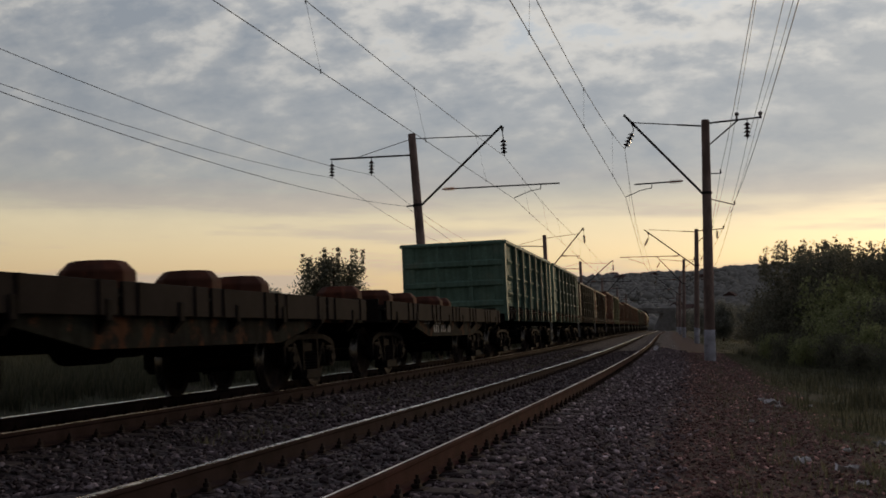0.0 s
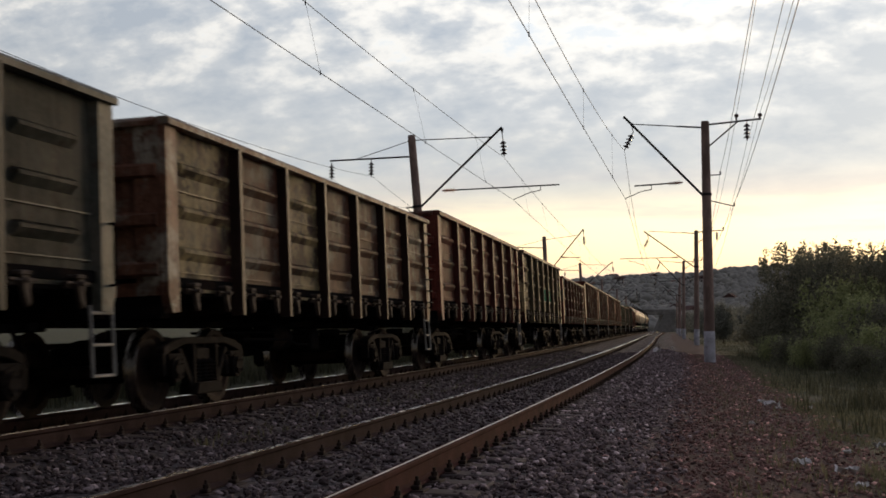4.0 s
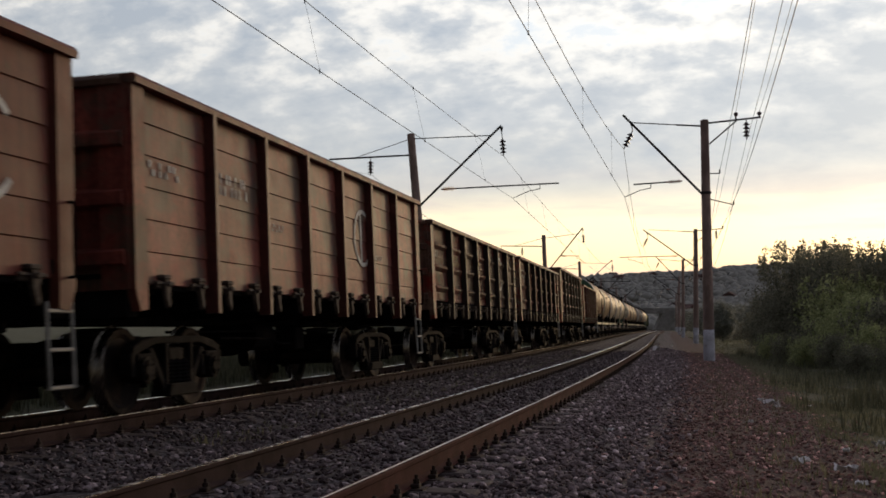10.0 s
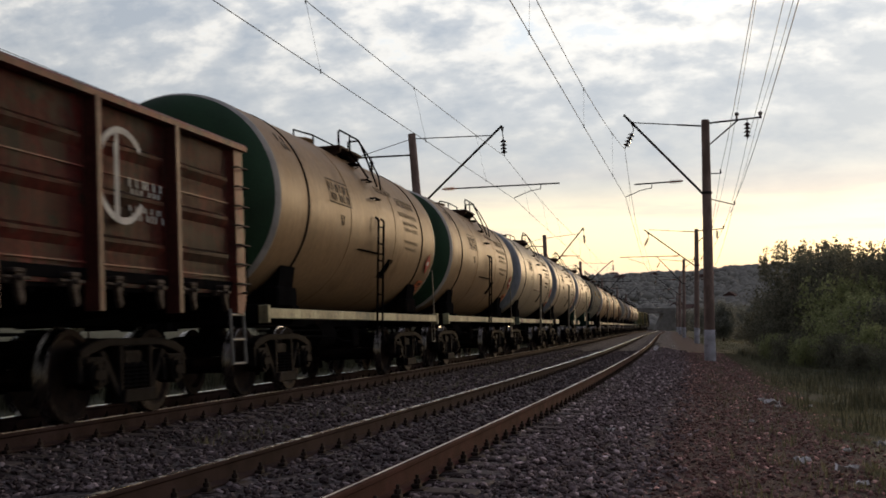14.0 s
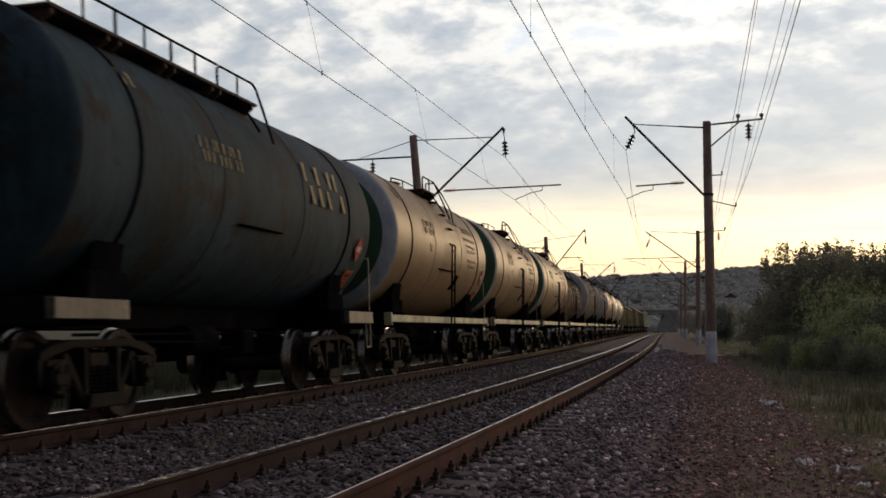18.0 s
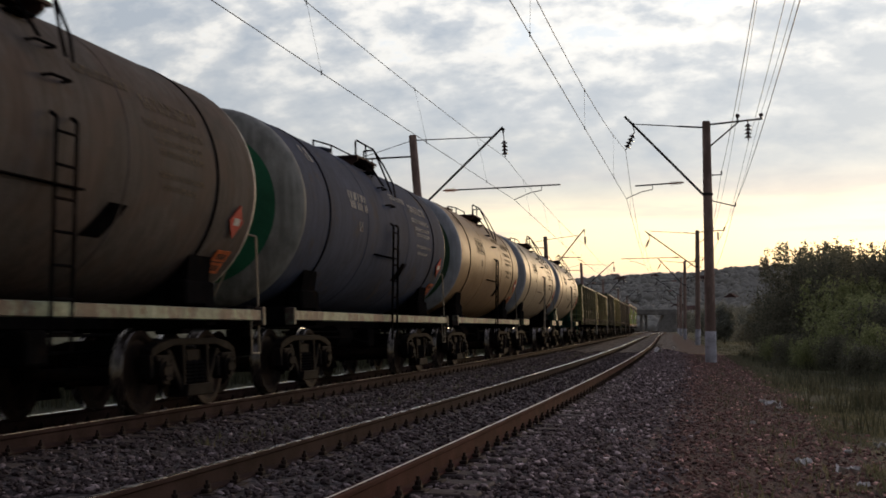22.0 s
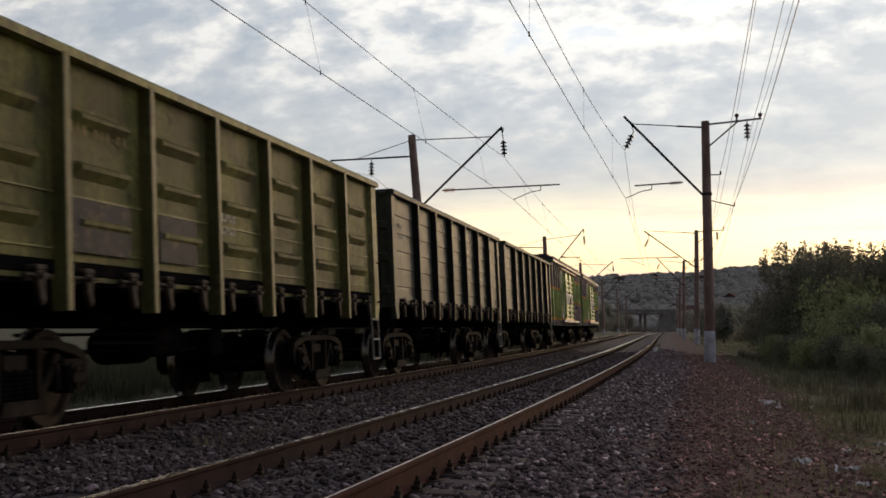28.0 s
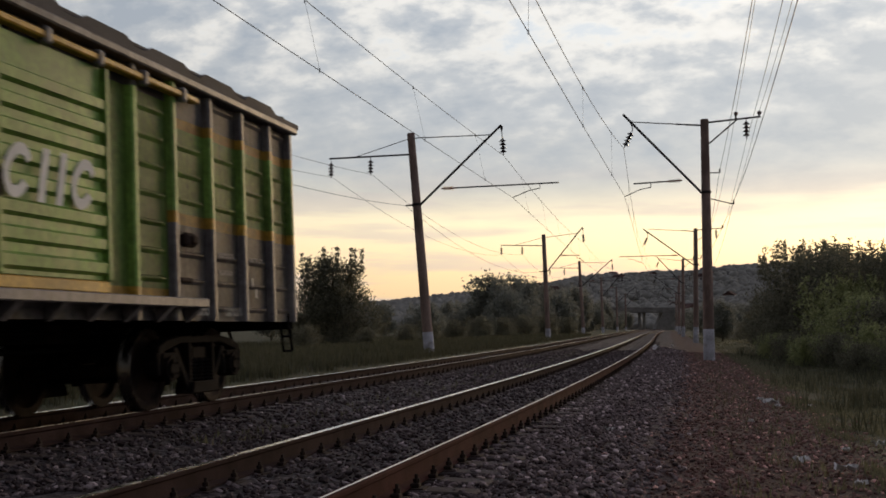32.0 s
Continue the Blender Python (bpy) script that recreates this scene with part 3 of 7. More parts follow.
        for k, px in enumerate((-1.7, -3.32)):
            part("insulator", im, M["insulator"], top, Matrix.Translation(P(px, H - 0.78 + 0.06 * k)) @ Matrix.Diagonal((0.92, 0.92, 0.92, 1)), "brown porcelain disc string")
            hooks["pin%d" % k] = top.matrix_basis @ P(px, H - 1.46 + 0.06 * k)
        bm = bmesh.new()
        lathe(bm, [(0.185, 0), (0.2, 0.02), (0.2, 0.08), (0.185, 0.1)], 20, tilt @ Matrix.Translation((0, 0, up_z - 0.05)))
        rod(bm, P(-0.18, up_z), P(-0.45, up_z), 0.03, 6)
        part("clamp_band", bm, M["steelwork"], top)
        hooks["low0"] = top.matrix_basis @ P(-0.45, up_z)
    POLES[side].append(hooks)


RIGHT = [(-5.0, 3.0, 1.0, 9.4), (46.5, 3.42, -0.3, 8.96), (94, 3.95, 0.5, 8.55), (141, 3.7, 0.5, 8.8), (188, 3.6, 0.5, 8.8), (236, 3.6, 0.3, 8.8), (284, 3.6, 0.3, 8.8)]
LEFT = [(-2.0, -7.6, 3.5, 9.12), (46.4, -7.18, 4.9, 8.99), (94, -7.2, 2.2, 8.4), (136, -7.2, 2.8, 8.6), (182, -7.5, 1.5, 8.6), (228, -7.5, 1.0, 8.6), (275, -7.5, 1.0, 8.6)]
for k, row in enumerate(RIGHT):
    mast("right", *row, k in (2, 4, 6))
for k, row in enumerate(LEFT):
    mast("left", *row, k in (2, 4, 6))


def wire(name, a, b, sag, r, label, group):
    pts = [a.lerp(b, i / 16) - Vector((0, 0, 4 * sag * (i / 16) * (1 - i / 16))) for i in range(17)]
    vs, fs = [], []
    d = (b - a).normalized()
    side = d.cross(Vector((0, 0, 1))).normalized()
    for k, p in enumerate(pts):
        for j in range(5):
            t = 2 * math.pi * j / 5
            vs.append(tuple(p + side * (r * math.cos(t)) + Vector((0, 0, r * math.sin(t)))))
        if k:
            fs += [((k - 1) * 5 + j, (k - 1) * 5 + (j + 1) % 5, k * 5 + (j + 1) % 5, k * 5 + j) for j in range(5)]
    me = bpy.data.meshes.new(name)
    me.from_pydata(vs, [], fs)
    ob = part(name, me, M["wire"])
    tagged(ob, label, "cable", group)
    return pts


for side in ("right", "left"):
    for h0, h1 in zip(POLES[side], POLES[side][1:]):
        pm = wire("messenger_wire", h0["mess"], h1["mess"], 1.05 if side == "right" else 0.28, 0.0085, "dark messenger cable hung over the track in a slight sag", "overhead wires")
        pc = wire("contact_wire", h0["contact"], h1["contact"], 0.04, 0.0085, "thin dark contact wire stretched above the rails", "overhead wires")
        for i in (2, 5, 8, 11, 14):
            bm = bmesh.new()
            rod(bm, pm[i], pc[i], 0.003, 5)
            rod(bm, pc[i] - Vector((0, 0, 0.04)), pc[i] + Vector((0, 0, 0.05)), 0.013, 5)
            rod(bm, pm[i] - Vector((0, 0, 0.06)), pm[i] + Vector((0, 0, 0.03)), 0.013, 5)
            ob = part("dropper", bm, M["wire"])
            tagged(ob, "thin wire dropper clipped between two overhead wires", "cable", "droppers")
        for key in h0:
            if key not in ("mess", "contact"):
                wire("feeder_wire", h0[key], h1[key], 0.9 if side == "left" else 0.6, 0.008, "thin dark feeder cable slung from pole to pole", "overhead wires")

# ---- trees, bushes and grass ----
M["bark"] = material("dark_bark", (0.06, 0.045, 0.035), 0.9, grain=30, bump=0.4)


def leaf_material(name, a, b):
    m = bpy.data.materials.new(name)
    m.use_nodes = True
    n, l = m.node_tree.nodes, m.node_tree.links
    p = n["Principled BSDF"]
    geo = n.new("ShaderNodeNewGeometry")
    r = n.new("ShaderNodeValToRGB")
    r.color_ramp.elements[0].color, r.color_ramp.elements[1].color = (*a, 1), (*b, 1)
    l.new(geo.outputs["Random Per Island"], r.inputs[0])
    l.new(r.outputs[0], p.inputs["Base Color"])
    p.inputs["Roughness"].default_value = 0.75
    p.inputs["Specular IOR Level"].default_value = 0.2
    tr = n.new("ShaderNodeBsdfTranslucent")
    l.new(r.outputs[0], tr.inputs[0])
    mx = n.new("ShaderNodeMixShader")
    mx.inputs[0].default_value = 0.46
    l.new(p.outputs[0], mx.inputs[1])
    l.new(tr.outputs[0], mx.inputs[2])
    l.new(mx.outputs[0], n["Material Output"].inputs[0])
    return m


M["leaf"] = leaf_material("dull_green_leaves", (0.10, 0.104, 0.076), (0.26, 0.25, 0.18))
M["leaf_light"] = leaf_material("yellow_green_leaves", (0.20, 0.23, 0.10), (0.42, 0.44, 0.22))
# distance haze is put into this leaf colour: paler and greyer than the near leaves
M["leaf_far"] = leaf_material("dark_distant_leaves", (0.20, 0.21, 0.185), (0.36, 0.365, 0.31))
M["weed"] = leaf_material("dull_green_meadow_weeds", (0.05, 0.056, 0.034), (0.13, 0.125, 0.08))
M["blade"] = leaf_material("dry_and_green_grass_blades", (0.10, 0.108, 0.06), (0.26, 0.24, 0.155))


def crown_arrays(seed, clumps, leaves, leaf, spread=0.32):
    """Leaves as folded quads round the clumps' centres; each clump is (x, y, z, radius)."""
    rg = np.random.default_rng(seed)
    c = np.array(clumps)
    w = c[:, 3] ** 2
    idx = rg.choice(len(c), leaves, p=w / w.sum())
    d = rg.normal(size=(leaves, 3))
    d /= np.linalg.norm(d, axis=1)[:, None]
    rad = c[idx, 3] * rg.uniform(0.25, 1.0, leaves) ** 0.5 * (1 + spread * rg.normal(size=leaves))
    pos = c[idx, :3] + d * rad[:, None]
    u = rg.normal(size=(leaves, 3))
    u /= np.linalg.norm(u, axis=1)[:, None]
    v = np.cross(u, rg.normal(size=(leaves, 3)))
    v /= np.linalg.norm(v, axis=1)[:, None]
    s = leaf * rg.uniform(0.6, 1.4, leaves)[:, None]
    vs = np.stack([pos - u * s, pos + v * s * 0.45, pos + u * s, pos - v * s * 0.45], 1).reshape(-1, 3)
    fs = np.arange(leaves * 4).reshape(-1, 4)
    return vs, fs


def tree_parts(seed, height, width, trunk_share, leaves, leaf, shoots=0, spread=0.4, clump=0.12):
    """Trunk with limbs, and clumps at the ends of the limbs."""
    rg = random.Random(seed)
    bm = bmesh.new()
    r0 = 0.02 * height + 0.03
    fork = Vector((rg.uniform(-0.1, 0.1), rg.uniform(-0.1, 0.1), height * trunk_share))
    rod(bm, (0, 0, -0.3), fork, r0, 9, r0 * 0.7)
    clumps = []
    n = 15
    for i in range(n):
        a = 2.4 * i + rg.uniform(-0.3, 0.3)
        f = (i + 0.5) / n
        hz = height * (trunk_share + (0.94 - trunk_share) * f)
        bulge = math.sin(math.pi * min(0.97, 0.16 + 0.8 * f)) ** 0.8
        rr = width / 2 * bulge * rg.uniform(0.55, 0.95)
        tipv = Vector((rr * math.cos(a), rr * math.sin(a), hz))
        start = Vector((0, 0, height * trunk_share * rg.uniform(0.7, 1.0))).lerp(Vector((0, 0, hz * 0.8)), 0.4)
        rod(bm, start, tipv, r0 * 0.3, 6, r0 * 0.07)
        for t in (0.5, 0.8, 1.0):
            q = start.lerp(tipv, t)
            clumps.append((q.x, q.y, q.z, width * clump * rg.uniform(0.5, 1.5)))
    rod(bm, fork, (0, 0, height * 0.92), r0 * 0.6, 7, r0 * 0.1)
    for i in range(shoots):
        a, rr = rg.uniform(0, 6.28), width * 0.45 * rg.uniform(0, 1) ** 0.5
        z0 = height * rg.uniform(0.72, 0.86)
        for t in range(5):
            clumps.append((rr * math.cos(a), rr * math.sin(a), z0 + t * height * 0.05, width * 0.028))
    clumps.append((0, 0, height * 0.9, width * 0.12))
    return bm, crown_arrays(seed, clumps, leaves, leaf, spread)


TREE_KINDS = {}


def tree(name, kind, x, y, size=1.0, turn=0.0, label="", group="", leaf_mat="leaf", sink=0.0):
    if kind not in TREE_KINDS:
        seed, h, w, ts, nl, lf, sh, sp, cl = {"round": (5, 7, 6.2, 0.06, 46000, 0.085, 9, 0.26, 0.14), "bush": (8, 5.8, 6.0, 0.07, 26000, 0.075, 34, 0.34, 0.14), "bush2": (21, 5.2, 5.4, 0.06, 22000, 0.075, 26, 0.34, 0.14),
                                      "low": (31, 2.2, 3.0, 0.08, 7000, 0.06, 18, 0.36, 0.14), "grove": (13, 9, 8, 0.14, 9000, 0.24, 0, 0.25, 0.15), "grove2": (17, 7.5, 9, 0.12, 9000, 0.24, 3, 0.25, 0.15)}[kind]
        bm, (vs, fs) = tree_parts(seed, h, w, ts, nl, lf, sh, sp, cl)
        me = bpy.data.meshes.new("crown")
        me.from_pydata(vs.tolist(), [], fs.tolist())
        TREE_KINDS[kind] = (mesh_of(bm, "trunk"), me)
    tm, cm = TREE_KINDS[kind]
    z = float(ground_z(np.array(x), np.array(y))) - sink
    top = empty(name, Matrix.Translation((x, y, z)) @ Matrix.Rotation(turn, 4, "Z") @ Matrix.Scale(size, 4), label, "tree" if name == "tree" else "bush", group)
    part("trunk", tm, M["bark"], top)
    part("crown", cm, M[leaf_mat], top)
    return top


def seen_at(px, dist):
    """The plan place on the bearing that lies px thousandths right of the view's axis."""
    a = radians(-YAW) + math.atan(px / 1000)
    return dist * math.sin(a), dist * math.cos(a)


x, y = seen_at(-90, 74)
tree("tree", "round", x, y, 0.92, 0.4, "bushy dark green tree standing alone in the meadow", "", "leaf", 0.95)
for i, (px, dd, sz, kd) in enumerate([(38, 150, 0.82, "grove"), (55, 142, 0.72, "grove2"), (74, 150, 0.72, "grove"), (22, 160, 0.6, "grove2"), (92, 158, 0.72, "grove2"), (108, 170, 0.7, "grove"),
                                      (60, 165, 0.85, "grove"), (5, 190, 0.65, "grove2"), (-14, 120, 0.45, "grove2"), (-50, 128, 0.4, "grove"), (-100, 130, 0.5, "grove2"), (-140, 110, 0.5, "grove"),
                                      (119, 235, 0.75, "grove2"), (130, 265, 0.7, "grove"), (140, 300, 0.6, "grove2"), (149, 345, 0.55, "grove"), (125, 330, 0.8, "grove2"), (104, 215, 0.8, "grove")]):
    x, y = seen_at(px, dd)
    tree("tree", kd, x, y, sz, i * 1.3, "leafy tree paled by painted haze, in a dense grove beyond the line", "grove beyond the tracks", "leaf_far")
for i, (px, dd, sz, kd, lm) in enumerate([(289, 60, .78, "bush", "leaf"), (322, 63, .98, "bush2", "leaf"), (352, 57, .80, "bush", "leaf"), (276, 66, .62, "bush2", "leaf"), (385, 60, .95, "bush2", "leaf"),
                                          (302, 70, 1.0, "bush", "leaf"), (340, 74, 1.05, "bush2", "leaf"), (420, 62, 1., "bush", "leaf"),
                                          (303, 54, 0.75, "low", "leaf"), (325, 51, 1.0, "low", "leaf_light"), (345, 49, 1.2, "low", "leaf_light"), (275, 57, 0.8, "low", "leaf"), (362, 47, 1.1, "low", "leaf"), (312, 58, 1.5, "low", "leaf"), (333, 56, 1.6, "low", "leaf_light"),
                                          (318, 45, 0.55, "low", "leaf"), (352, 42, 0.7, "low", "leaf_light"), (296, 47, 0.5, "low", "leaf_light"), (338, 39, 0.45, "low", "leaf"), (372, 40, 0.6, "low", "leaf"), (282, 50, 0.55, "low", "leaf"), (268, 54, 0.5, "low", "leaf_light"),
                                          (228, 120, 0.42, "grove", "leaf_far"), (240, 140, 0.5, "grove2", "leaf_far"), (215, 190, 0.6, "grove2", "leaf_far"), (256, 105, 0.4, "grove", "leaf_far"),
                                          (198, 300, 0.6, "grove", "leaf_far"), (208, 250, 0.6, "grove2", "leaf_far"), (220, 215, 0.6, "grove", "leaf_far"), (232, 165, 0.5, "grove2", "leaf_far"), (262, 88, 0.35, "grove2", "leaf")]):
    x, y = seen_at(px, dd)
    tree("bush" if kd in ("bush", "bush2", "low") else "tree", kd, x, y, sz, i * 2.1, "dense green scrub with upright leafy shoots on the verge" if kd != "grove" else "leafy tree paled by painted haze at the foot of the hill", "scrub beside the line", lm)


for i, (px, dd, sz) in enumerate([(-30, 62, 0.5), (-12, 70, 0.6), (10, 78, 0.6), (30, 84, 0.7), (48, 92, 0.7), (66, 100, 0.8), (-62, 58, 0.45), (-112, 52, 0.5), (84, 108, 0.8), (100, 118, 0.8)]):
    x, y = seen_at(px, dd)
    tree("bush", "low", x, y, sz, i * 1.7, "low leafy shrub in the meadow by the line", "shrubs in the meadow", "leaf")


def grass(name, spots, height, blades, mat, label):
    """Tufts of bent blades, three triangles wide at the foot."""
    rg = np.random.default_rng(3)
    n = len(spots) * blades
    base = np.repeat(spots, blades, 0) + np.concatenate([rg.normal(size=(n, 2)) * 0.07, np.zeros((n, 1))], 1)
    a = rg.uniform(0, 6.28, n)
    h = height * rg.uniform(0.4, 1.2, n)
    lean = np.stack([np.cos(a), np.sin(a)], 1) * (h * rg.uniform(0.1, 0.6, n))[:, None]
    w = np.stack([-np.sin(a), np.cos(a)], 1) * (0.006 + 0.01 * height)
    z0 = base[:, 2] - 0.03
    v0 = np.column_stack([base[:, :2] - w, z0])
    v1 = np.column_stack([base[:, :2] + w, z0])
    m0 = np.column_stack([base[:, :2] + lean * 0.35 + w * 0.8, z0 + h * 0.6])
    m1 = np.column_stack([base[:, :2] + lean * 0.35 - w * 0.8, z0 + h * 0.6])
    t = np.column_stack([base[:, :2] + lean, z0 + h])
    vs = np.stack([v0, v1, m0, m1, t], 1).reshape(-1, 3)
    k = np.arange(n)[:, None] * 5
    fs = [*(k + np.array([0, 1, 2, 3])).tolist(), *(k + np.array([3, 2, 4])).tolist()]
    return soup(name, vs, fs, mat, "stuff", label, "grass")


def tuft_spots(o0, o1, y0, y1, n, power=1.6, bare=-9.0):
    rg = np.random.default_rng(int(o0 * 10 + 500))
    yy = y0 + (y1 - y0) * rg.uniform(0, 1, n) ** power
    oo = rg.uniform(o0, o1, n)
    xx = axis_x(yy) + oo
    patch = np.sin(xx * 1.9 + 2.1 * np.sin(yy * 0.55)) + np.sin(yy * 1.15 + 1.7 * np.sin(xx * 1.3)) + 0.8 * np.sin(xx * 4.1 + yy * 3.3)
    keep = patch + rg.normal(size=n) * 0.7 > bare
    xx, yy = xx[keep], yy[keep]
    return np.stack([xx, yy, ground_z(xx, yy)], 1)


grass("verge_grass", np.concatenate([tuft_spots(4.3, 9.0, 7, 60, 17000, 1.6, -0.4), tuft_spots(9.0, 22, 18, 80, 12000, 1.0, -0.6), tuft_spots(4.3, 18, 35, 150, 11000, 1.0)]), 0.095, 8, M["blade"], "short rough grass on the sloping verge")
grass("meadow_grass", np.concatenate([tuft_spots(-10.5, -6.6, 12, 140, 11000, 1.3), tuft_spots(-26, -10, 20, 140, 9000, 1.2)]), 0.36, 7, M["weed"], "tall unmown grass and weeds past the far track")

M["dry"] = leaf_material("dry_red_brown_weeds", (0.08, 0.045, 0.036), (0.18, 0.105, 0.08))
grass("dry_weeds", np.concatenate([tuft_spots(9.5, 17, 30, 52, 1900, 1.0), tuft_spots(12, 17, 24, 34, 700, 1.0)]), 0.75, 7, M["dry"], "dry red-brown weeds in front of the scrub")
grass("tall_weeds", np.concatenate([tuft_spots(5.0, 15, 22, 64, 3000, 1.0, 0.5), tuft_spots(4.4, 9, 8, 30, 900, 1.0, 0.8), tuft_spots(8.0, 17, 40, 60, 1500, 1.0)]), 0.40, 6, M["weed"], "taller weeds in loose clumps on the verge")
grass("ballast_weeds", np.concatenate([tuft_spots(-7.2, -6.0, 12, 90, 500), tuft_spots(-2.5, -1.6, 12, 60, 120), tuft_spots(3.0, 4.2, 8, 60, 260)]), 0.12, 5, M["blade"], "sparse weeds growing through the ballast")
M["plastic"] = material("dirty_white_plastic", (0.75, 0.74, 0.74), 0.6, scale=8)


def scrap(x, y, size, turn, seed):
    """A crumpled sheet lying on the grass."""
    rg = random.Random(seed)
    bm = bmesh.new()
    bmesh.ops.create_grid(bm, x_segments=5, y_segments=4, size=0.5)
    for v in bm.verts:
        v.co.z = rg.uniform(0, 0.55)
        v.co.x += rg.uniform(-0.1, 0.1)
        v.co.y *= 0.7
    bmesh.ops.solidify(bm, geom=bm.faces[:], thickness=0.02)
    z = float(ground_z(np.array(x), np.array(y)))
    ob = part("plastic_scrap", bm, M["plastic"], None, Matrix.Translation((x, y, z + 0.01)) @ Matrix.Rotation(turn, 4, "Z") @ Matrix.Scale(size, 4))
    tagged(ob, "crumpled dirty white plastic lying on the verge", "litter", "litter on the verge")


LITTER = [(0.78, 20.86, 0.16), (0.63, 21.82, 0.08), (0.85, 20.3, 0.08), (1.05, 11.38, 0.12), (1.25, 13.42, 0.07), (1.78, 15.28, 0.09), (0.73, 12.28, 0.09), (1.43, 21.42, 0.06), (0.37, 16.9, 0.06), (1.1, 10.68, 0.06), (-2.91, 56.92, 0.3), (-2.88, 74.66, 0.1), (-1.25, 14.12, 0.06)]
for i, (x, y, s) in enumerate(LITTER):
    scrap(x, y, s * 1.5, i * 1.1, i)

# ---- far wooded hillside with scattered houses ----
rg = np.random.default_rng(8)
n = 8000
yy = rg.uniform(440, 1230, n)
xx = rg.uniform(-0.34, 0.2, n) * yy
zz = ground_z(xx, yy)
rr = rg.uniform(1.8, 4.6, n)
sph = bmesh.new()
bmesh.ops.create_icosphere(sph, subdivisions=2, radius=1)
sv = np.array([v.co for v in sph.verts])
sf = np.array([[v.index for v in f.verts] for f in sph.faces])
sph.free()
vs, fs = [], []
for i in range(n):
    jag = 1 + 0.13 * rg.normal(size=(len(sv), 1))
    vs.append(sv * jag * (rr[i], rr[i], rr[i] * 1.05) + (xx[i], yy[i], zz[i] + rr[i] * 0.1))
    fs.append(sf + i * len(sv))
# pale grey base colour stands in for the haze over the hillside
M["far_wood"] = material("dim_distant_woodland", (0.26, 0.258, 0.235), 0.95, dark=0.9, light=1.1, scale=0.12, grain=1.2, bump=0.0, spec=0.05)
far_woods = soup("far_woodland", np.concatenate(vs), np.concatenate(fs), M["far_wood"], "stuff", "woodland greyed by painted haze that covers the far hillside", "woods")
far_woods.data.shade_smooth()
M["far_wall"] = material("pale_distant_plaster", (0.42, 0.38, 0.36), 0.9, vary=0.4)
M["far_roof"] = material("dark_distant_roofing", (0.10, 0.06, 0.055), 0.9, vary=0.4)


def house(x, y, w, d, h, turn):
    z = float(ground_z(np.array(x), np.array(y)))
    top = empty("house", Matrix.Translation((x, y, z)) @ Matrix.Rotation(turn, 4, "Z"), "small pale house among trees on the far hillside", "house", "houses on the hillside")
    bm = bmesh.new()
    box(bm, -w / 2, w / 2, -d / 2, d / 2, -2, h)
    part("wall", bm, M["far_wall"], top)
    bm = bmesh.new()
    prism(bm, [(-w / 2 - 0.5, h), (w / 2 + 0.5, h), (0, h + w * 0.35)], "y", -d / 2 - 0.5, d / 2 + 0.5)
    part("roof", bm, M["far_roof"], top)
    for k in (-1, 1):
        bm = bmesh.new()
        box(bm, k * w * 0.25 - 0.6, k * w * 0.25 + 0.6, -d / 2 - 0.05, -d / 2 + 0.02, h * 0.4, h * 0.75)
        part("window", bm, M["iron"], top)


for i in range(34):
    yv = rg.uniform(560, 1180)
    house(rg.uniform(-0.17, 0.12) * yv, yv, rg.uniform(5, 8), rg.uniform(5, 8), rg.uniform(3, 5), rg.uniform(0, 3.1))


# ---- far overpass across the line, with its pale piers ----
M["bridge"] = material("grey_bridge_concrete", (0.30, 0.29, 0.285), 0.9, scale=0.4)
M["pier"] = material("pale_pier_paint", (0.36, 0.35, 0.34), 0.9, scale=0.5)
bx, by, bz, bth = line_at(430, -2)
overpass = empty("overpass", Matrix.Translation((bx, by, bz)) @ Matrix.Rotation(bth, 4, "Z"), "grey concrete road overpass with pale piers across the tracks", "bridge")
bm = bmesh.new()
box(bm, -17, 17, -4, 4, 5.6, 6.5, 0.1)
part("deck", bm, M["bridge"], overpass)
for sx in (-1, 1):
    bm = bmesh.new()
    box(bm, -17, 17, sx * 4, sx * 3.8, 6.5, 7.4)
    part("parapet", bm, M["bridge"], overpass)
    bm = bmesh.new()
    prism(bm, [(sx * 17, -1.5), (sx * 9, -1.5), (sx * 12, 5.6), (sx * 17, 5.6)], "y", -4.4, 4.4)
    part("abutment", bm, M["bridge"], overpass)
for px in (-5.6, 4.6, 6.2):
    bm = bmesh.new()
    rod(bm, (px, 0, -1), (px, 0, 5.6), 0.5, 12)
    part("pier", bm, M["pier"], overpass, None, "pale painted pier")


# ---- running gear shared by all wagons ----
WHEEL_R = 0.475
WHEELSETS = []


def wheelset_mesh(bm):
    turn = Matrix.Rotation(radians(90), 4, "Y")
    rod(bm, (-1.1, 0, 0), (1.1, 0, 0), 0.075, 12)
    for s in (-1, 1):
        prof = [(0.12, 0.13), (0.13, 0.045), (0.36, 0.01), (0.405, 0.045), (0.465, 0.05), (0.475, 0.04), (0.475, -0.055), (0.50, -0.065), (0.50, -0.085), (0.40, -0.085), (0.36, -0.02), (0.12, -0.05)]
        lathe(bm, [(r, h * s) for r, h in prof], 36, Matrix.Translation((s * 0.79, 0, 0)) @ turn)
    bmesh.ops.recalc_face_normals(bm, faces=bm.faces[:])
    for f in bm.faces:
        c = f.calc_center_median()
        f.material_index = 1 if math.hypot(c.y, c.z) > 0.468 and abs(abs(c.x) - 0.79) < 0.12 else 0
        f.smooth = abs(f.normal.x) < 0.3


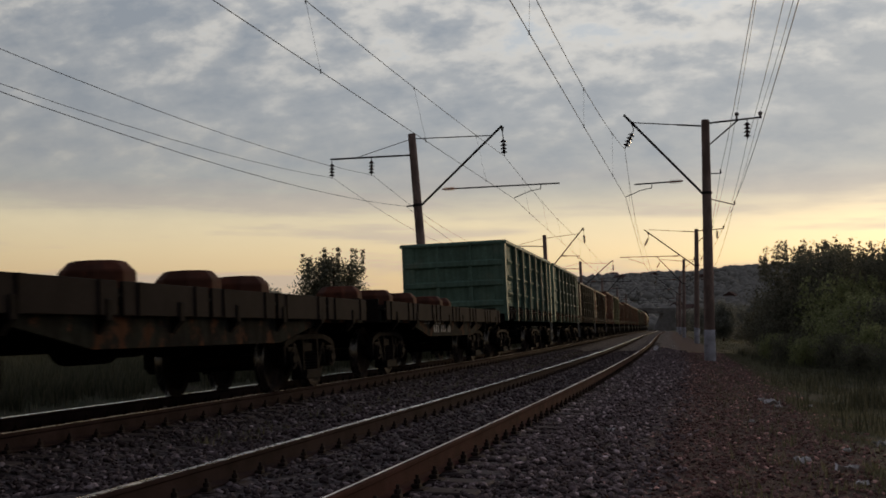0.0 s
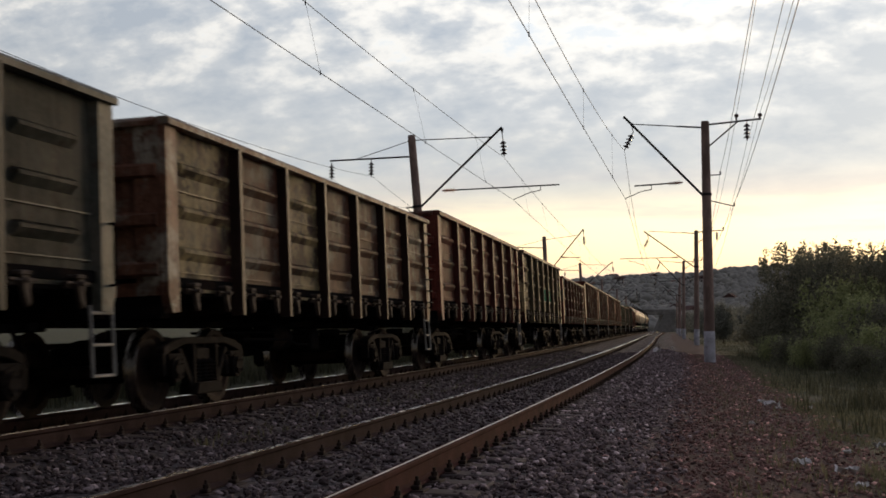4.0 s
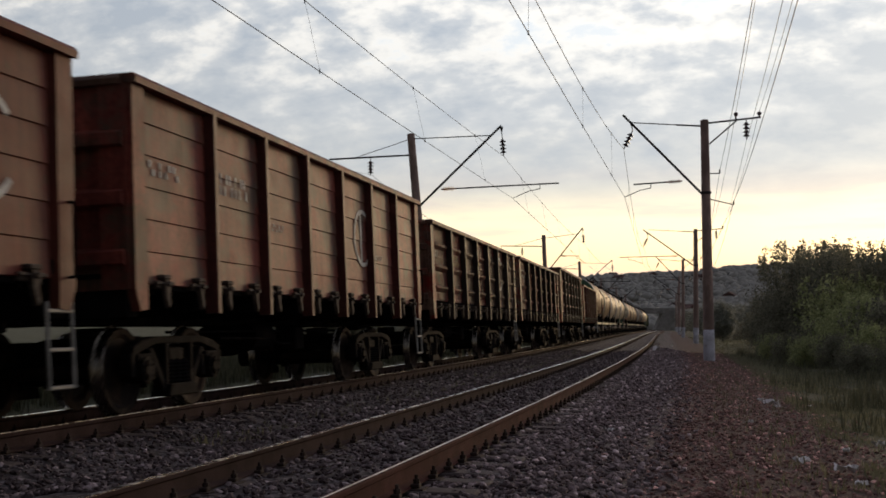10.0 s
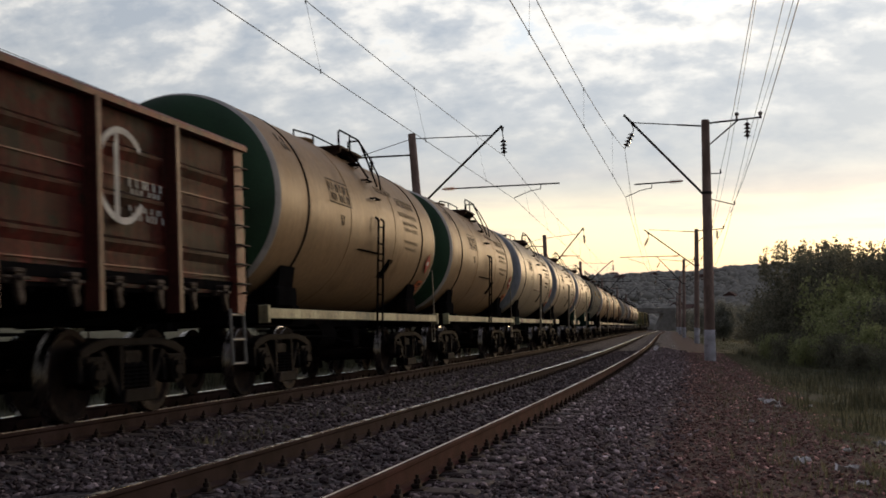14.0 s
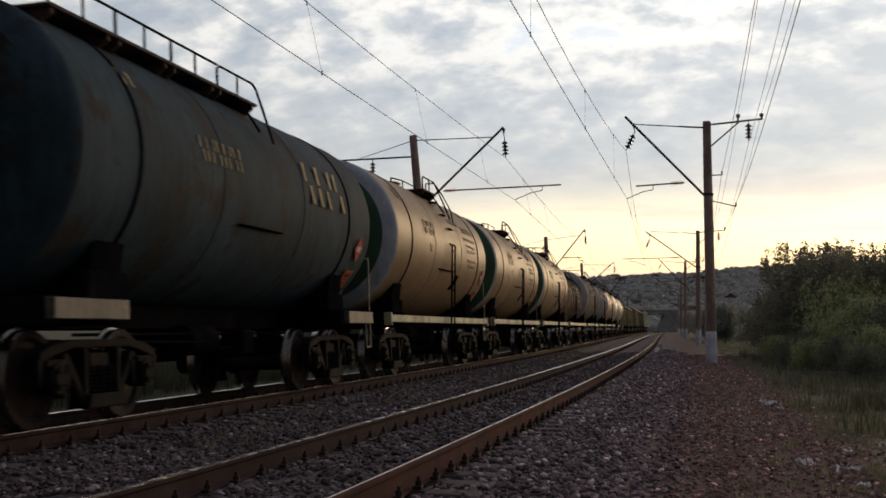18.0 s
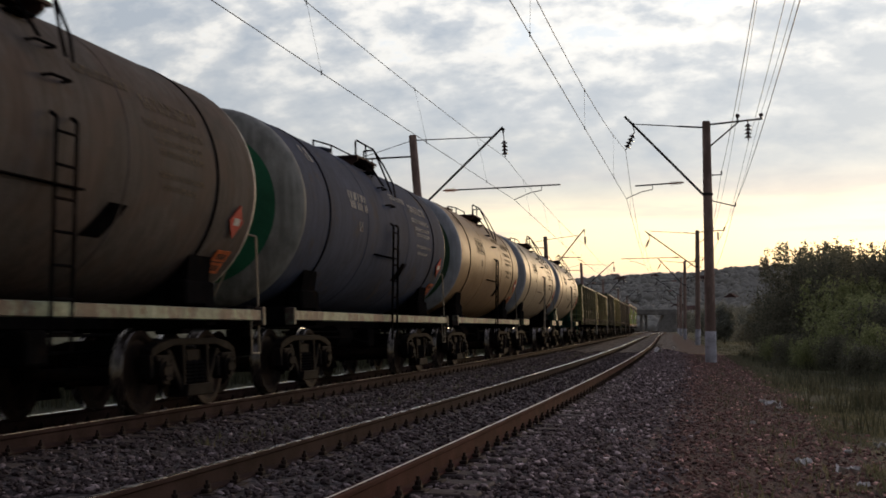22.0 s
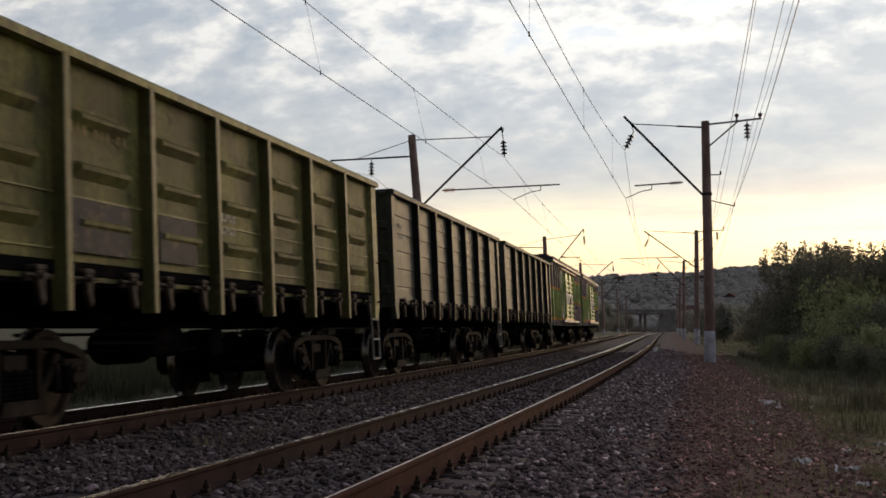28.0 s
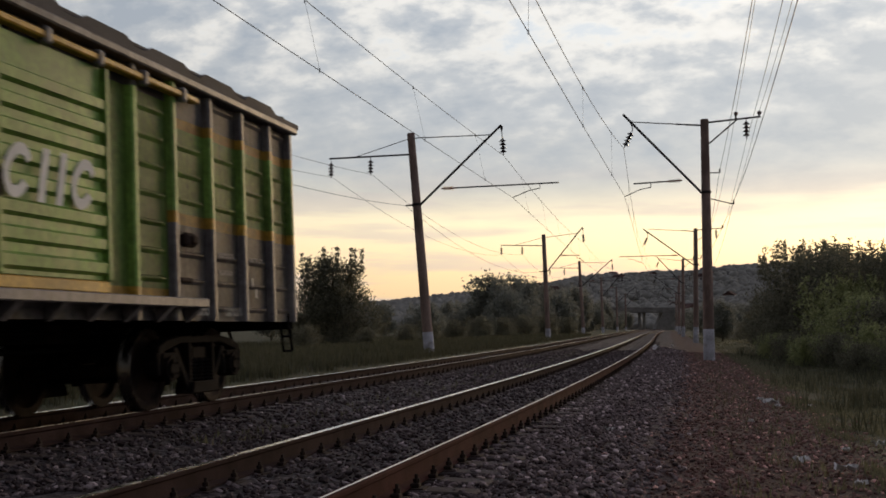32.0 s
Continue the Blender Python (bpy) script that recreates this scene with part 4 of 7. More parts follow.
def side_frame_mesh(bm):
    for x0, x1 in ((0.95, 1.10),):
        prism(bm, [(-1.2, 0.62), (-1.2, 0.72), (-1.0, 0.79), (-0.62, 0.84), (0.62, 0.84), (1.0, 0.79), (1.2, 0.72), (1.2, 0.62), (0.98, 0.68), (0.60, 0.755), (-0.60, 0.755), (-0.98, 0.68)], "x", x0, x1)
        for s in (-1, 1):
            prism(bm, [(s * 0.76, 0.70), (s * 0.66, 0.72), (s * 0.30, 0.27), (s * 0.36, 0.18)], "x", x0 + 0.02, x1 - 0.02)
            prism(bm, [(s * 0.70, 0.62), (s * 0.62, 0.62), (s * 0.66, 0.36), (s * 0.72, 0.36)], "x", x0, x1)
            prism(bm, [(s * 1.24, 0.66), (s * 1.14, 0.66), (s * 1.16, 0.40), (s * 1.22, 0.40)], "x", x0, x1)
            prism(bm, [(s * 0.375, 0.79), (s * 0.30, 0.79), (s * 0.30, 0.28), (s * 0.375, 0.28)], "x", x0, x1)
        prism(bm, [(-0.40, 0.16), (0.40, 0.16), (0.34, 0.30), (-0.34, 0.30)], "x", x0 - 0.05, x1 + 0.05)
    bmesh.ops.bevel(bm, geom=bm.edges[:], offset=0.012, segments=1, affect="EDGES")


def axle_box_mesh(bm):
    rod(bm, (0.93, 0, 0), (1.14, 0, 0), 0.15, 16)
    rod(bm, (1.14, 0, 0), (1.17, 0, 0), 0.11, 16)
    for i in range(4):
        a = math.pi / 4 + i * math.pi / 2
        rod(bm, (1.165, 0.085 * math.cos(a), 0.085 * math.sin(a)), (1.185, 0.085 * math.cos(a), 0.085 * math.sin(a)), 0.016, 6)
    box(bm, 0.95, 1.12, -0.19, 0.19, 0.10, 0.18, 0.02)


def spring_mesh(bm):
    prof = [(0.0, 0.29), (0.06, 0.29)]
    for i in range(6):
        z = 0.31 + i * 0.042
        prof += [(0.066, z), (0.092, z + 0.012), (0.092, z + 0.018), (0.066, z + 0.030)]
    lathe(bm, prof + [(0.06, 0.58), (0.0, 0.58)], 12)


def bolster_mesh(bm):
    prism(bm, [(-1.06, 0.56), (1.06, 0.56), (1.06, 0.70), (0.5, 0.86), (-0.5, 0.86), (-1.06, 0.70)], "y", -0.19, 0.19)
    rod(bm, (0, 0, 0.84), (0, 0, 0.97), 0.2, 16)
    for s in (-1, 1):
        rod(bm, (-0.75, s * 0.38, 0.36), (0.75, s * 0.38, 0.36), 0.04, 8)
        rod(bm, (-0.6, s * 0.38, 0.4), (0, 0, 0.6), 0.03, 6)


def brake_shoe_mesh(bm):
    prism(bm, [(-0.06, -0.2), (0.05, -0.2), (0.10, 0.0), (0.05, 0.2), (-0.06, 0.2), (-0.02, 0.0)], "x", -0.05, 0.05)


def bogie(car, y):
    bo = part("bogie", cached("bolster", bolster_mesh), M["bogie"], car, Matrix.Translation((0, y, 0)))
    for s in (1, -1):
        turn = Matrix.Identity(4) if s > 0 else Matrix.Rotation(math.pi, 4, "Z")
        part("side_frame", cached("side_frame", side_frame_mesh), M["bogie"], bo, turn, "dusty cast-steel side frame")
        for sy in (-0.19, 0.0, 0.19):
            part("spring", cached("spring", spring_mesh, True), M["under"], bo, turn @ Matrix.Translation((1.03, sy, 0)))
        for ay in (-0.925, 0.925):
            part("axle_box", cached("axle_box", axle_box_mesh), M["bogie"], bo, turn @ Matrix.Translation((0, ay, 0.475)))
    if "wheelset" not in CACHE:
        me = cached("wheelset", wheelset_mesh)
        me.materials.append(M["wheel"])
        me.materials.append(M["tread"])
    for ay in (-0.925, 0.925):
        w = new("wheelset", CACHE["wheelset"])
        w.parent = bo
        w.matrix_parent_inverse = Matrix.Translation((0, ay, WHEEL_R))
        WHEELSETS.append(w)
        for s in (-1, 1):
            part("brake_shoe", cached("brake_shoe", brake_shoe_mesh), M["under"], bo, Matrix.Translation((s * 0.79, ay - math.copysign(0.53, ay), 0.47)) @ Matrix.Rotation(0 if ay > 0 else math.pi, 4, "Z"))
    return bo


def coupler_mesh(bm):
    box(bm, -0.09, 0.09, -0.75, 0.1, 0.98, 1.16, 0.02)
    box(bm, -0.2, 0.2, -0.1, -0.02, 0.92, 1.25, 0.02)
    prism(bm, [(-0.19, 0.08), (0.10, 0.08), (0.20, 0.24), (0.14, 0.33), (0.02, 0.24), (-0.06, 0.36), (-0.2, 0.30)], "z", 0.93, 1.2)
    pipe(bm, [(0.3, 0, 1.0), (0.32, 0.15, 0.75), (0.25, 0.35, 0.62), (0.12, 0.5, 0.75)], 0.025, 6)
    pipe(bm, [(-0.1, 0.15, 1.2), (0.35, 0.0, 1.25), (1.2, -0.02, 1.22), (1.25, 0.0, 1.0)], 0.014, 6)


def brake_gear_mesh(bm):
    rod(bm, (0.45, -0.6, 0.82), (0.45, 0.25, 0.82), 0.2, 16)
    rod(bm, (-0.5, 0.3, 0.78), (-0.5, 1.3, 0.78), 0.24, 16)
    box(bm, 0.5, 0.85, 0.6, 1.0, 0.6, 0.95, 0.03)
    pipe(bm, [(0.15, -4.0, 0.72), (0.15, 4.0, 0.72)], 0.025)
    pipe(bm, [(0.6, -3.6, 0.9), (0.6, 3.6, 0.9)], 0.018)
    pipe(bm, [(1.05, -3.0, 0.80), (1.05, -1.2, 0.78)], 0.02)
    pipe(bm, [(1.05, -1.2, 0.78), (1.15, -1.0, 0.7), (1.2, -0.7, 0.7)], 0.015)


def lever_mesh(bm):
    pipe(bm, [(1.36, 0, 1.05), (1.4, 0, 0.60)], 0.018)
    pipe(bm, [(1.36, 0.35, 1.05), (1.4, 0.35, 0.60)], 0.018)
    for z in (0.60, 0.80):
        pipe(bm, [(1.395, 0, z), (1.395, 0.35, z)], 0.016)


M["white_mark"] = material("worn_white_lettering", (0.66, 0.64, 0.60), 0.8, dark=0.6, light=1.15, tint=(0.25, 0.19, 0.15), tint_at=0.62, tint_scale=5)
M["white_clean"] = material("fresh_white_lettering", (0.80, 0.79, 0.76), 0.7, dark=0.85, light=1.08, tint=(0.5, 0.48, 0.42), tint_at=0.68, tint_scale=5)
M["dark_mark"] = material("worn_dark_lettering", (0.05, 0.045, 0.04), 0.8, dark=0.7, tint=(0.2, 0.16, 0.11), tint_at=0.62, tint_scale=5)
M["beige_mark"] = material("worn_beige_emblem_paint", (0.54, 0.50, 0.40), 0.8, dark=0.75, light=1.15, tint=(0.25, 0.27, 0.2), tint_at=0.64, tint_scale=5)
M["faded_mark"] = material("faded_small_lettering", (0.17, 0.135, 0.095), 0.8)
M["yellow_mark"] = material("ochre_lettering", (0.34, 0.27, 0.14), 0.8)


def bars(car, x, y, z, n, w, h, mat, round_at=None, gap=0.56):
    """A row of n plain bars in place of a row of characters, on a flat wall or round a barrel."""
    gap = 0.7 if w >= 0.3 and h < 0.5 else gap

    def build(bm):
        for i in range(n):
            b, k = w * (1 - gap) * 0.62, w * 0.2 * (i % 3)
            box(bm, 0, 0.004, i * w + k, i * w + k + b, h * 0.54, h)
            box(bm, 0, 0.004, i * w + w * 0.4 - k, i * w + w * 0.4 - k + b, 0, h * 0.46)
    me = cached("bars%d_%.2f_%.2f" % (n, w, h), build)
    if round_at is None:
        m = Matrix.Translation((x, y, z))
    else:
        cz, R = round_at
        a = math.asin(max(-1, min(1, (z + h / 2 - cz) / R)))
        m = Matrix.Translation(((R + 0.004) * math.cos(a), y, cz + (R + 0.004) * math.sin(a))) @ Matrix.Rotation(-a, 4, "Y") @ Matrix.Translation((0, 0, -h / 2))
    ob = part("lettering", me, mat, car, m, "row of painted characters")
    ob["kind"] = "stuff"
    return ob


WORN = {}
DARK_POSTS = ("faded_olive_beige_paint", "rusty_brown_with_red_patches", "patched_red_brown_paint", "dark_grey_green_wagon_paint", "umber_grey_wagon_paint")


def paint(name, base, patch, at=0.6, streak=0.5, rust=RUST, rust_at=0.66, rough=0.62, dark=0.48, light=1.4, spec=0.17):
    patch = tuple(max(0.012, a + (b - a) * 1.7) for a, b in zip(base, patch))
    m = material(name, base, rough, 0.0, dark=dark, light=light, scale=0.9, grain=14, bump=0.12, tint=patch, tint_at=at, tint_scale=1.1, tint2=rust, tint2_at=rust_at - 0.03, streak=streak, spec=spec, scuff=tuple(min(0.5, v * 1.4 + 0.008) for v in base))
    WORN[name] = [v * 0.95 + 0.004 for v in base]
    return m


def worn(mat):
    """The panel paint for posts, darkened to a half or a fifth, rubbed paler in patches."""
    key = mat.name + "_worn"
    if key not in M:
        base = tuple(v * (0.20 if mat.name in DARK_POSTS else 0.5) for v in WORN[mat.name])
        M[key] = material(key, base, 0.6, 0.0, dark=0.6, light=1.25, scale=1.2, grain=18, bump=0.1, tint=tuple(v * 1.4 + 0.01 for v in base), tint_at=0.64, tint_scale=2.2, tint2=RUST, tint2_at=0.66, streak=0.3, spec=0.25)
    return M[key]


TRAIN = []          # (thing, metres from its centre to the line's zero point at the start)
ALONG = APART       # the train runs on the far track


# ---- open wagon ----
GL, GH, GW = 12.73, 3.48, 1.57
BAYS = 7
POST_Y = [-GL / 2 + 0.28 + (GL - 0.56) / BAYS * i for i in range(1, BAYS)]
BAY = (GL - 0.56) / BAYS


def panel_mesh(kind):
    """A pressed sheet: short stamped ribs, lapped planks of sheet, or long ribs from post to post."""
    def build(bm):
        w = BAY - 0.13
        if kind == 1:
            out = [(1.475, 3.40), (1.475, 1.36)]
            for k in range(6):
                z = 1.37 + 0.335 * k
                out += [(1.508, z), (1.497, z + 0.27), (1.490, z + 0.325)]
            prism(bm, out + [(1.490, 3.40)], "y", -w / 2, w / 2)
            return
        if kind == 0:
            ribbed_sheet(bm, 1.489, w, 1.36, 3.40, (1.88, 2.39, 2.87), 0.085, 0.33, 0.068)
            joints = (1.64, 2.14)
        else:
            ribbed_sheet(bm, 1.489, w, 1.36, 3.40, (1.84, 2.36, 2.90), 0.09, 0.45, 0.055)
            joints = (1.60, 2.62)
        for z in joints:
            box(bm, 1.475, 1.507, -w / 2, w / 2, z - 0.012, z + 0.006)
    return cached("side_panel%d" % kind, build)


def post_mesh(bm):
    prism(bm, [(1.47, -0.056), (1.615, -0.052), (1.625, -0.042), (1.625, 0.042), (1.615, 0.052), (1.47, 0.056)], "z", 1.08, 3.395)


def corner_post_mesh(bm):
    prism(bm, [(-0.28, 1.10), (-0.10, 1.08), (0.0, 1.30), (0.0, 3.40), (-0.28, 3.40)], "x", 1.46, 1.56)
    box(bm, 1.2, 1.5, -0.03, 0.02, 1.3, 3.4)


def top_rail_mesh(bm):
    prism(bm, [(1.44, 3.38), (1.615, 3.38), (1.62, 3.44), (1.59, GH), (1.46, GH)], "y", -GL / 2 - 0.02, GL / 2 + 0.02)


def end_wall_mesh(bm):
    out = [(-0.03, 3.40), (-0.03, 1.3), (0.0, 1.3)]
    for z in (1.62, 2.22, 2.82):
        out += [(0.0, z - 0.11), (0.09, z - 0.06), (0.09, z + 0.06), (0.0, z + 0.11)]
    prism(bm, out + [(0.0, 3.40)], "x", -1.46, 1.46)


def end_stiffener_mesh(bm):
    box(bm, -0.05, 0.05, 0.0, 0.06, 1.32, 3.36)


def end_top_mesh(bm):
    prism(bm, [(-0.06, 3.37), (0.08, 3.37), (0.09, 3.43), (0.05, GH), (-0.05, GH)], "x", -1.45, 1.45)


def floor_mesh(bm):
    box(bm, -1.45, 1.45, -GL / 2, GL / 2, 1.42, 1.47)


def centre_sill_mesh(bm):
    box(bm, -0.28, 0.28, -GL / 2 - 0.05, GL / 2 + 0.05, 1.0, 1.42)


def end_beam_mesh(bm):
    box(bm, -1.45, 1.45, -0.12, 0.12, 1.02, 1.42, 0.01)


def bearer_mesh(bm):
    prism(bm, [(-1.44, 1.12), (-0.28, 1.05), (0.28, 1.05), (1.44, 1.12), (1.44, 1.42), (-1.44, 1.42)], "y", -0.06, 0.06)


def lower_chord_mesh(bm):
    box(bm, 1.40, 1.50, -GL / 2 + 0.2, GL / 2 - 0.2, 1.40, 1.54, 0.015)


def hatch_mesh(bm):
    w = BAY - 0.16
    prism(bm, [(0.32, 1.38), (1.44, 1.40), (1.44, 1.36), (0.32, 1.34)], "y", -w / 2, w / 2)
    for y in (-w * 0.3, 0, w * 0.3):
        prism(bm, [(0.4, 1.34), (1.42, 1.36), (1.42, 1.27), (0.4, 1.29)], "y", y - 0.03, y + 0.03)
    box(bm, 1.42, 1.46, -w / 2, w / 2, 1.31, 1.40, 0.01)


def latch_mesh(bm):
    """Hatch lock: a hinged bracket on the foot of the wall and the lever that hangs from it."""
    box(bm, 1.48, 1.60, -0.10, 0.07, 1.545, 1.60, 0.012)
    prism(bm, [(-0.06, 1.57), (0.035, 1.58), (0.085, 1.49), (0.05, 1.38), (0.075, 1.26), (0.03, 1.20), (-0.025, 1.33), (-0.055, 1.46)], "x", 1.535, 1.585)
    rod(bm, (1.44, 0, 1.49), (1.62, 0, 1.49), 0.032, 8)
    rod(bm, (1.55, -0.22, 1.50), (1.55, 0.2, 1.50), 0.022, 6)
    box(bm, 1.47, 1.53, -0.17, 0.14, 1.44, 1.52, 0.01)


def wagon_step_mesh(bm):
    for y in (0, 0.42):
        rod(bm, (1.46, y, 1.16), (1.48, y, 0.40), 0.021, 6)
    for z in (0.41, 0.74, 1.08):
        rod(bm, (1.47, 0, z), (1.47, 0.42, z), 0.019, 6)


M["latch"] = material("dusty_hatch_iron", (0.085, 0.068, 0.058), 0.8, scale=6, tint=(0.04, 0.03, 0.026), tint_at=0.55, tint_scale=5)
M["step_steel"] = material("pale_worn_step_steel", (0.26, 0.25, 0.23), 0.6, spec=0.2)


def gondola(u, mat, kind=0, marks=(), label="", latch=None, squat=False, alt=None):
    car = empty("open_wagon", None, label, "freight wagon", "open wagons in the train")
    low = 0.875 if squat else 1.0
    press = Matrix.Translation((0, 0, 1.1 * (1 - low))) @ Matrix.Diagonal((1, 1, low, 1))
    turns = (press, press @ Matrix.Rotation(math.pi, 4, "Z"))
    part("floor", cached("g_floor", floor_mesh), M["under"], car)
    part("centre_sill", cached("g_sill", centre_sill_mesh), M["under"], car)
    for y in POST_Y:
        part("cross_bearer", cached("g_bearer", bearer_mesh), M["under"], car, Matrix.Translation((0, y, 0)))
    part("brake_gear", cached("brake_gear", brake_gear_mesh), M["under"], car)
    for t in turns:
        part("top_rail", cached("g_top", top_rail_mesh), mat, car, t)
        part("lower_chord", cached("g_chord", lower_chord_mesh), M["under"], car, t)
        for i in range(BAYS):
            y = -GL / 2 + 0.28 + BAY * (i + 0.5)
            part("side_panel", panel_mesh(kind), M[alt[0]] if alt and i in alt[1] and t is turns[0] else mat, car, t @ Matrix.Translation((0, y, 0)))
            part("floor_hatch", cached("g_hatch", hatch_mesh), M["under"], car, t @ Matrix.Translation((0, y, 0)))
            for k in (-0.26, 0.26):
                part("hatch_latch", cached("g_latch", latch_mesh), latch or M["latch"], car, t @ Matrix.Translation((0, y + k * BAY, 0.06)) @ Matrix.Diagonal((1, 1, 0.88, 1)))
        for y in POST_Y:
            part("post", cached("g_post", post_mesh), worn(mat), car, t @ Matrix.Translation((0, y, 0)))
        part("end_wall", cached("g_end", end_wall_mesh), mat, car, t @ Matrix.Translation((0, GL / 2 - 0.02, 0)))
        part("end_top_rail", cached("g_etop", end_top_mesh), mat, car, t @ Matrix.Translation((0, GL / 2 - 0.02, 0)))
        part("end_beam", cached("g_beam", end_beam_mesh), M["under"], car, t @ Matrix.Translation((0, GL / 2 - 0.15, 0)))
        for x in (-0.5, 0.5):
            part("end_stiffener", cached("g_estiff", end_stiffener_mesh), mat, car, t @ Matrix.Translation((x, GL / 2 - 0.02, 0)))
        part("corner_post", cached("g_corner", corner_post_mesh), mat, car, t @ Matrix.Translation((0, GL / 2, 0)))
        part("corner_post", cached("g_corner2", lambda bm: (corner_post_mesh(bm), bmesh.ops.scale(bm, vec=(1, -1, 1), verts=bm.verts), bmesh.ops.reverse_faces(bm, faces=bm.faces))), mat, car, t @ Matrix.Translation((0, -GL / 2, 0)))
        part("coupler", cached("coupler", coupler_mesh), M["under"], car, t @ Matrix.Translation((0, 6.55, 0)))
        part("step_ladder", cached("g_step", wagon_step_mesh), M["step_steel"], car, t @ Matrix.Translation((0.06, GL / 2 - 0.44, 0)), "pale steel step ladder")
        part("grab_rail", cached("g_grab", lambda bm: pipe(bm, [(1.56, 0, 2.05), (1.62, 0, 2.05), (1.62, 0, 1.38), (1.56, 0, 1.38)], 0.014)), M["under"], car, t @ Matrix.Translation((0, GL / 2 - 0.12, 0)))
    if kind == 2:
        for t in turns:
            for k in range(7):
                part("corner_rung", cached("g_rung", lambda bm: pipe(bm, [(1.55, -0.30, 0), (1.63, -0.30, 0), (1.63, 0.0, 0), (1.55, 0.0, 0)], 0.013)), M["latch"], car, t @ Matrix.Translation((0, GL / 2 - 0.02, 1.5 + k * 0.27)))
    for y in (-4.325, 4.325):
        bogie(car, y)
    for bay, z, n, w, h, mk in marks:
        y = -GL / 2 + 0.28 + BAY * bay + 0.18
        bars(car, 1.511 if kind == 1 else 1.506, y, 1.1 + (z - 1.1) * low, n, w, h, M[mk])
    TRAIN.append((car, u))
    return car


def disc_mark(car, y, z, r, mat, x=1.511, wide=0.8, thin=0.84, span=358):
    """A plain painted ring."""
    bm = bmesh.new()
    aa = [radians(40 + span * i / 24) for i in range(25)]
    arc_strip(bm, *[[(y + q * r * wide * math.cos(t), z + q * r * 1.15 * math.sin(t)) for t in aa] for q in (thin, 1.0)], x, x + 0.004)
    part("painted_emblem", bm, mat, car, None, "worn pale ring in plain paint")


def fan_mark(car, y, z, mat, x=1.506):
    """Plain wedges inside the oval and a bowed band of short bars under it."""
    bm = bmesh.new()
    for a0, a1, b0, b1 in ((-0.42, -0.16, -0.20, -0.02), (-0.10, 0.10, -0.05, 0.05), (0.16, 0.42, 0.02, 0.20)):
        prism(bm, [(y + a0, z - 0.30), (y + a1, z - 0.30), (y + b1, z + 0.42), (y + b0, z + 0.42)], "x", x, x + 0.004)
    part("painted_emblem", bm, mat, car, None, "plain pale wedges of worn paint")
    bm = bmesh.new()
    for i in range(9):
        q = -0.66 + i * 0.165
        if i != 3:
            box(bm, x, x + 0.004, y + q, y + q + 0.11, z - 0.84 + 0.28 * q * q, z - 0.66 + 0.28 * q * q)
    part("lettering", bm, mat, car, None, "row of painted characters")["kind"] = "stuff"


# ---- tank wagon ----
TR, TZ, TL = 1.5, 2.75, 9.9


def barrel_mesh(bm):
    lathe(bm, [(TR, -TL / 2), (TR, -TL / 4), (TR, 0), (TR, TL / 4), (TR, TL / 2)], 64, Matrix.Translation((0, 0, TZ)) @ Matrix.Rotation(-math.pi / 2, 4, "X"))


HEAD_PROFILE = [(TR, 0.0), (TR * 0.995, 0.06), (TR * 0.97, 0.14), (TR * 0.92, 0.21), (TR * 0.84, 0.27), (TR * 0.76, 0.315), (TR * 0.6, 0.365), (TR * 0.4, 0.405), (TR * 0.2, 0.425), (0.0, 0.43)]


def head_mesh(a, b):
    def build(bm):
        lathe(bm, HEAD_PROFILE[a:b], 64, Matrix.Translation((0, TL / 2, TZ)) @ Matrix.Rotation(-math.pi / 2, 4, "X"))
    return cached("head%d_%d" % (a, b), build, True)


def strap_mesh(bm):
    lathe(bm, [(TR + 0.001, -0.03), (TR + 0.012, -0.03), (TR + 0.012, 0.03), (TR + 0.001, 0.03)], 64, Matrix.Translation((0, 0, TZ)) @ Matrix.Rotation(-math.pi / 2, 4, "X"))


def seam_mesh(bm):
    lathe(bm, [(TR + 0.0005, -0.018), (TR + 0.007, -0.008), (TR + 0.007, 0.008), (TR + 0.0005, 0.018)], 64, Matrix.Translation((0, 0, TZ)) @ Matrix.Rotation(-math.pi / 2, 4, "X"))


def saddle_mesh(bm):
    pts = [(-1.1, 1.25), (1.1, 1.25)] + [((TR + 0.015) * math.sin(a), TZ - (TR + 0.015) * math.cos(a)) for a in [radians(v) for v in range(52, -53, -8)]]
    prism(bm, pts, "y", -0.32, 0.32)
    for s in (-1, 1):
        box(bm, s * 0.95, s * 1.18, -0.42, 0.42, 1.22, 1.52, 0.03)


def tank_spine_mesh(bm):
    prism(bm, [(-5.35, 1.26), (5.35, 1.26), (5.35, 0.98), (0.6, 0.98), (0.35, 0.78), (-0.35, 0.78), (-0.6, 0.98), (-5.35, 0.98)], "x", -0.3, 0.3)


def tank_beam_mesh(bm):
    box(bm, -1.3, 1.3, -0.14, 0.14, 0.98, 1.24, 0.01)


def sill_mesh(bm):
    box(bm, 1.30, 1.40, -5.35, 5.35, 1.04, 1.18, 0.01)
    box(bm, 1.28, 1.42, -5.42, -5.32, 0.98, 1.22, 0.01)
    box(bm, 1.28, 1.42, 5.32, 5.42, 0.98, 1.22, 0.01)


def stub_sill_mesh(bm):
    box(bm, 1.30, 1.40, 3.9, 5.35, 1.02, 1.22, 0.01)


WALK_Z = TZ + TR - 0.2


def plank_mesh(bm):
    box(bm, 0.5, 1.08, -0.09, 0.09, WALK_Z, WALK_Z + 0.04, 0.004)


